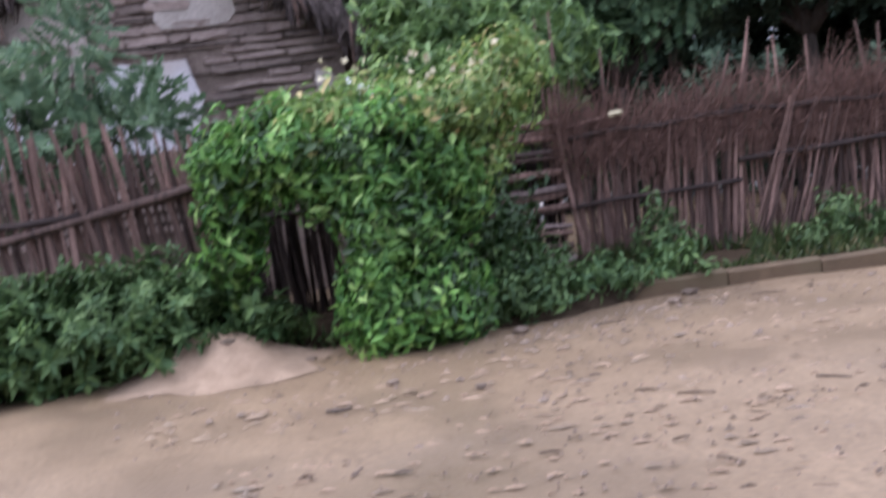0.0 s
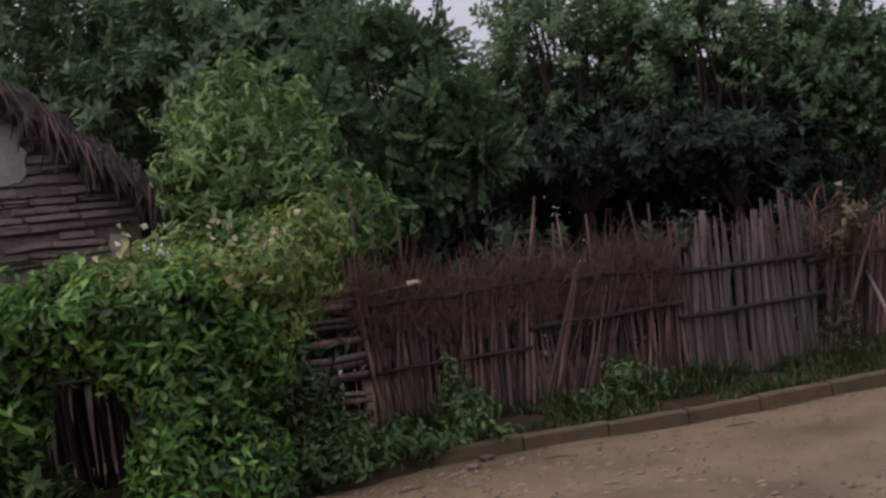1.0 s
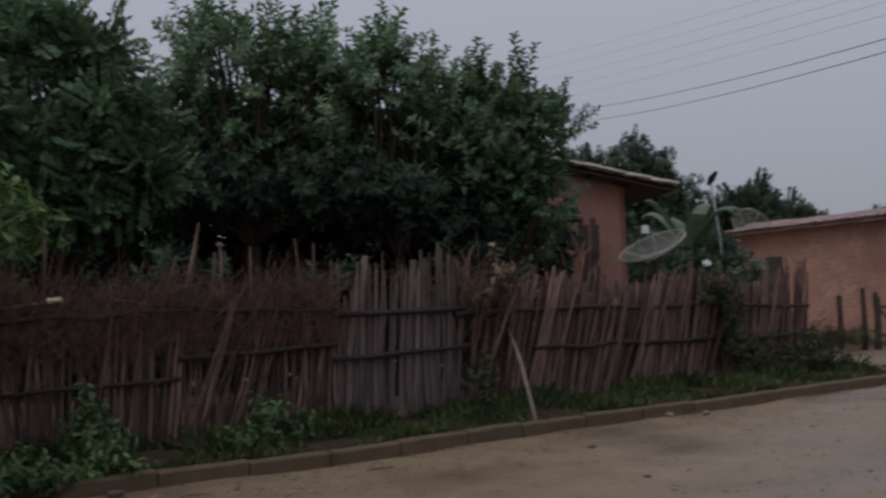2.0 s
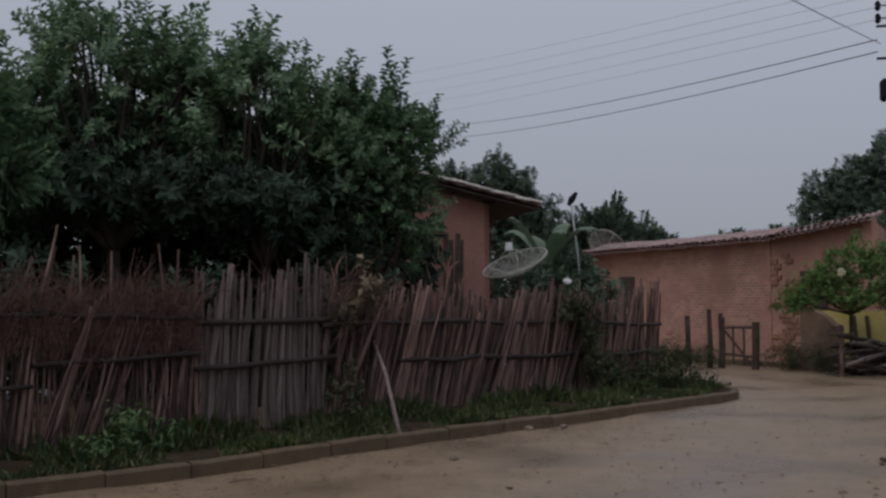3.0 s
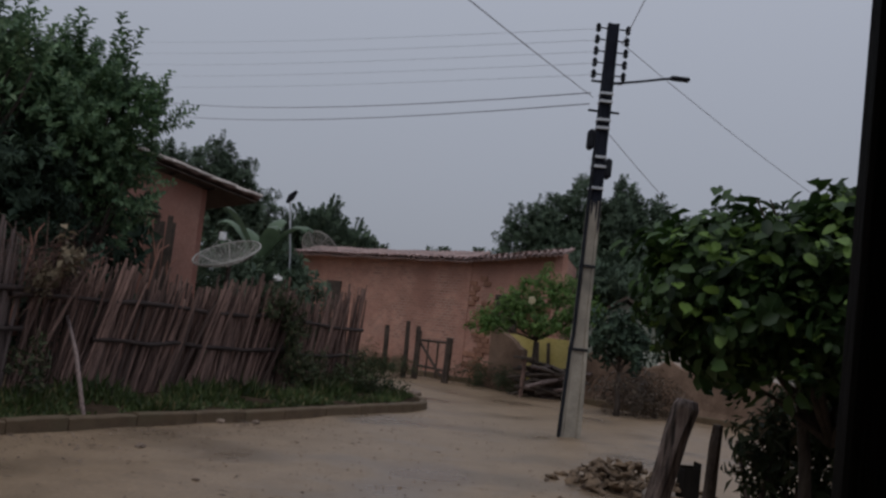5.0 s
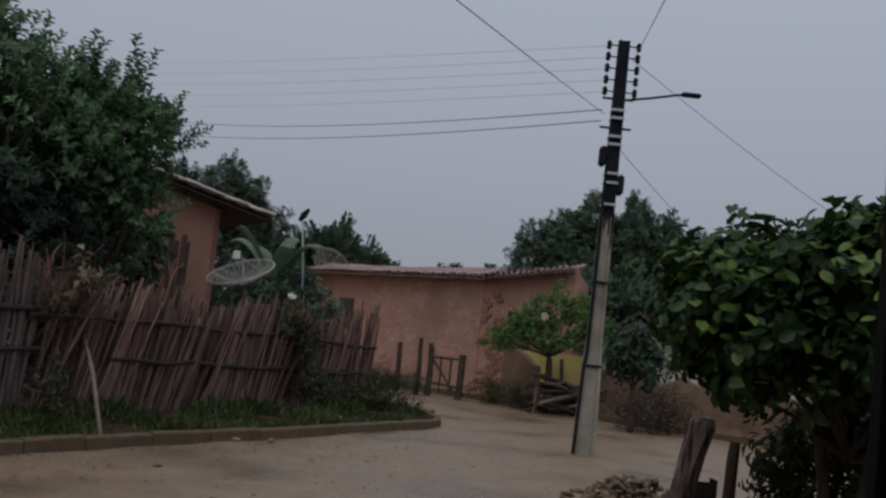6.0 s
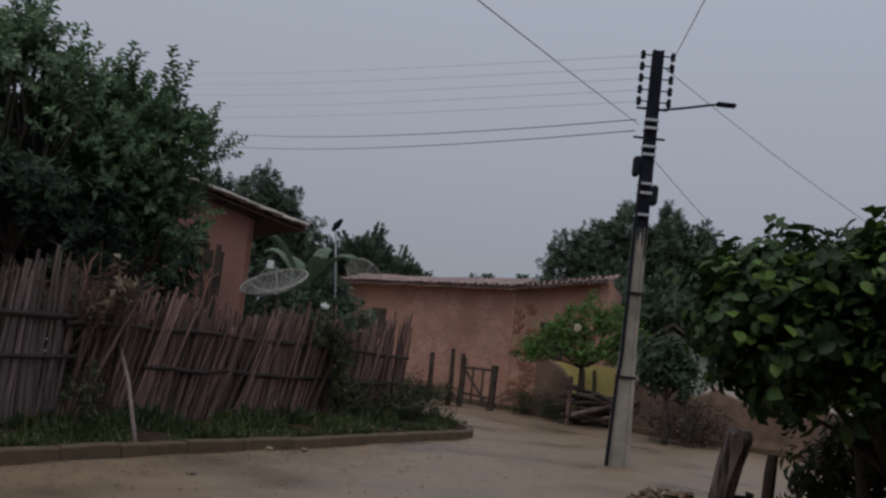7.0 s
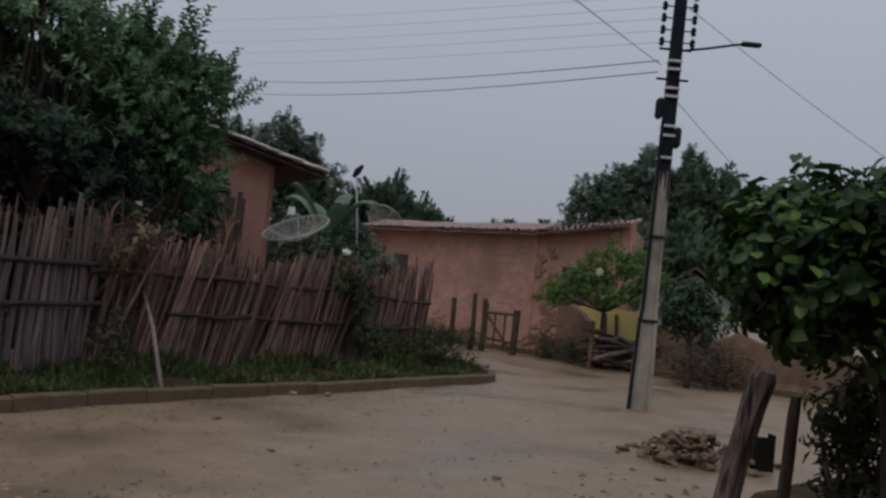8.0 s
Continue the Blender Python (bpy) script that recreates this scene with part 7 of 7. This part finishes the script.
    y = r2.uniform(1.5, 13, n)
    x = np.where(r2.random(n) < 0.4, edge_x(y) + 0.1 + np.abs(r2.normal(0, 0.6, n)), r2.uniform(-7.5, 1.0, n))
    x = np.maximum(x, edge_x(y) + 0.08)
    pos = np.stack([x, y, np.full(n, 0.022)], 1)
    way = np.stack([r2.normal(size=n), r2.normal(size=n), r2.normal(0, 0.03, n)], 1)
    up = np.stack([r2.normal(0, 0.3, n), r2.normal(0, 0.3, n), np.ones(n)], 1)
    me = leaf_mesh("leaf_litter", pos, way, up, r2.uniform(0.03, 0.14, n) * r2.uniform(0.4, 1, n), r2.uniform(0.010, 0.028, n), M_LITTER, fold=0.06)
    tagged(hang("leaf_litter", me), "dark wet twigs and leaves strewn on the road", "litter", kind="stuff")


sand_and_stones()


# ---- unseen porch and house, widened to block sky from the hedge tree ----
def porch():
    def slab(name, lo, hi, label, mat=M_PORCH, cat="wall"):
        bm = bmesh.new()
        box(bm, lo, hi, 0.005)
        tagged(part(name, bm, mat), label, cat, kind="structure")

    slab("floor", (-2.4, -3.2, -0.05), (2.6, 0.78, 0.08), "assumed cement porch floor, out of view", cat="floor")
    slab("ceiling", (-2.4, -3.2, 2.75), (7.5, 1.6, 2.87), "unseen porch ceiling, widened to block sky", M_DARKWOOD, "ceiling")
    slab("wall_south", (-2.4, -3.35, -0.05), (2.6, -3.2, 2.75), "assumed house wall, out of view")
    slab("wall_east", (2.6, -3.35, -0.05), (2.75, 1.0, 2.87), "assumed side wall, out of view")
    slab("wall_north", (1.12, 0.8, -0.05), (7.5, 0.95, 2.75), "unseen front wall, extended right to block sky")
    slab("roof", (-2.6, -3.6, 2.9), (7.7, 0.4, 4.1), "unseen roof mass added to block sky over the porch", M_DARKWOOD, "roof")
    d = thing("door_1", "open door beside the porch, its shade put into near-black", "door", (0, 0, 0), kind="structure")
    for i in range(6):
        x0 = 0.205 + 0.151 * i
        bm = bmesh.new()
        box(bm, (x0, 0.84, 0.09), (x0 + 0.148, 0.88, 2.7), 0.004)
        part("plank", bm, M_DOOR, d)


porch()
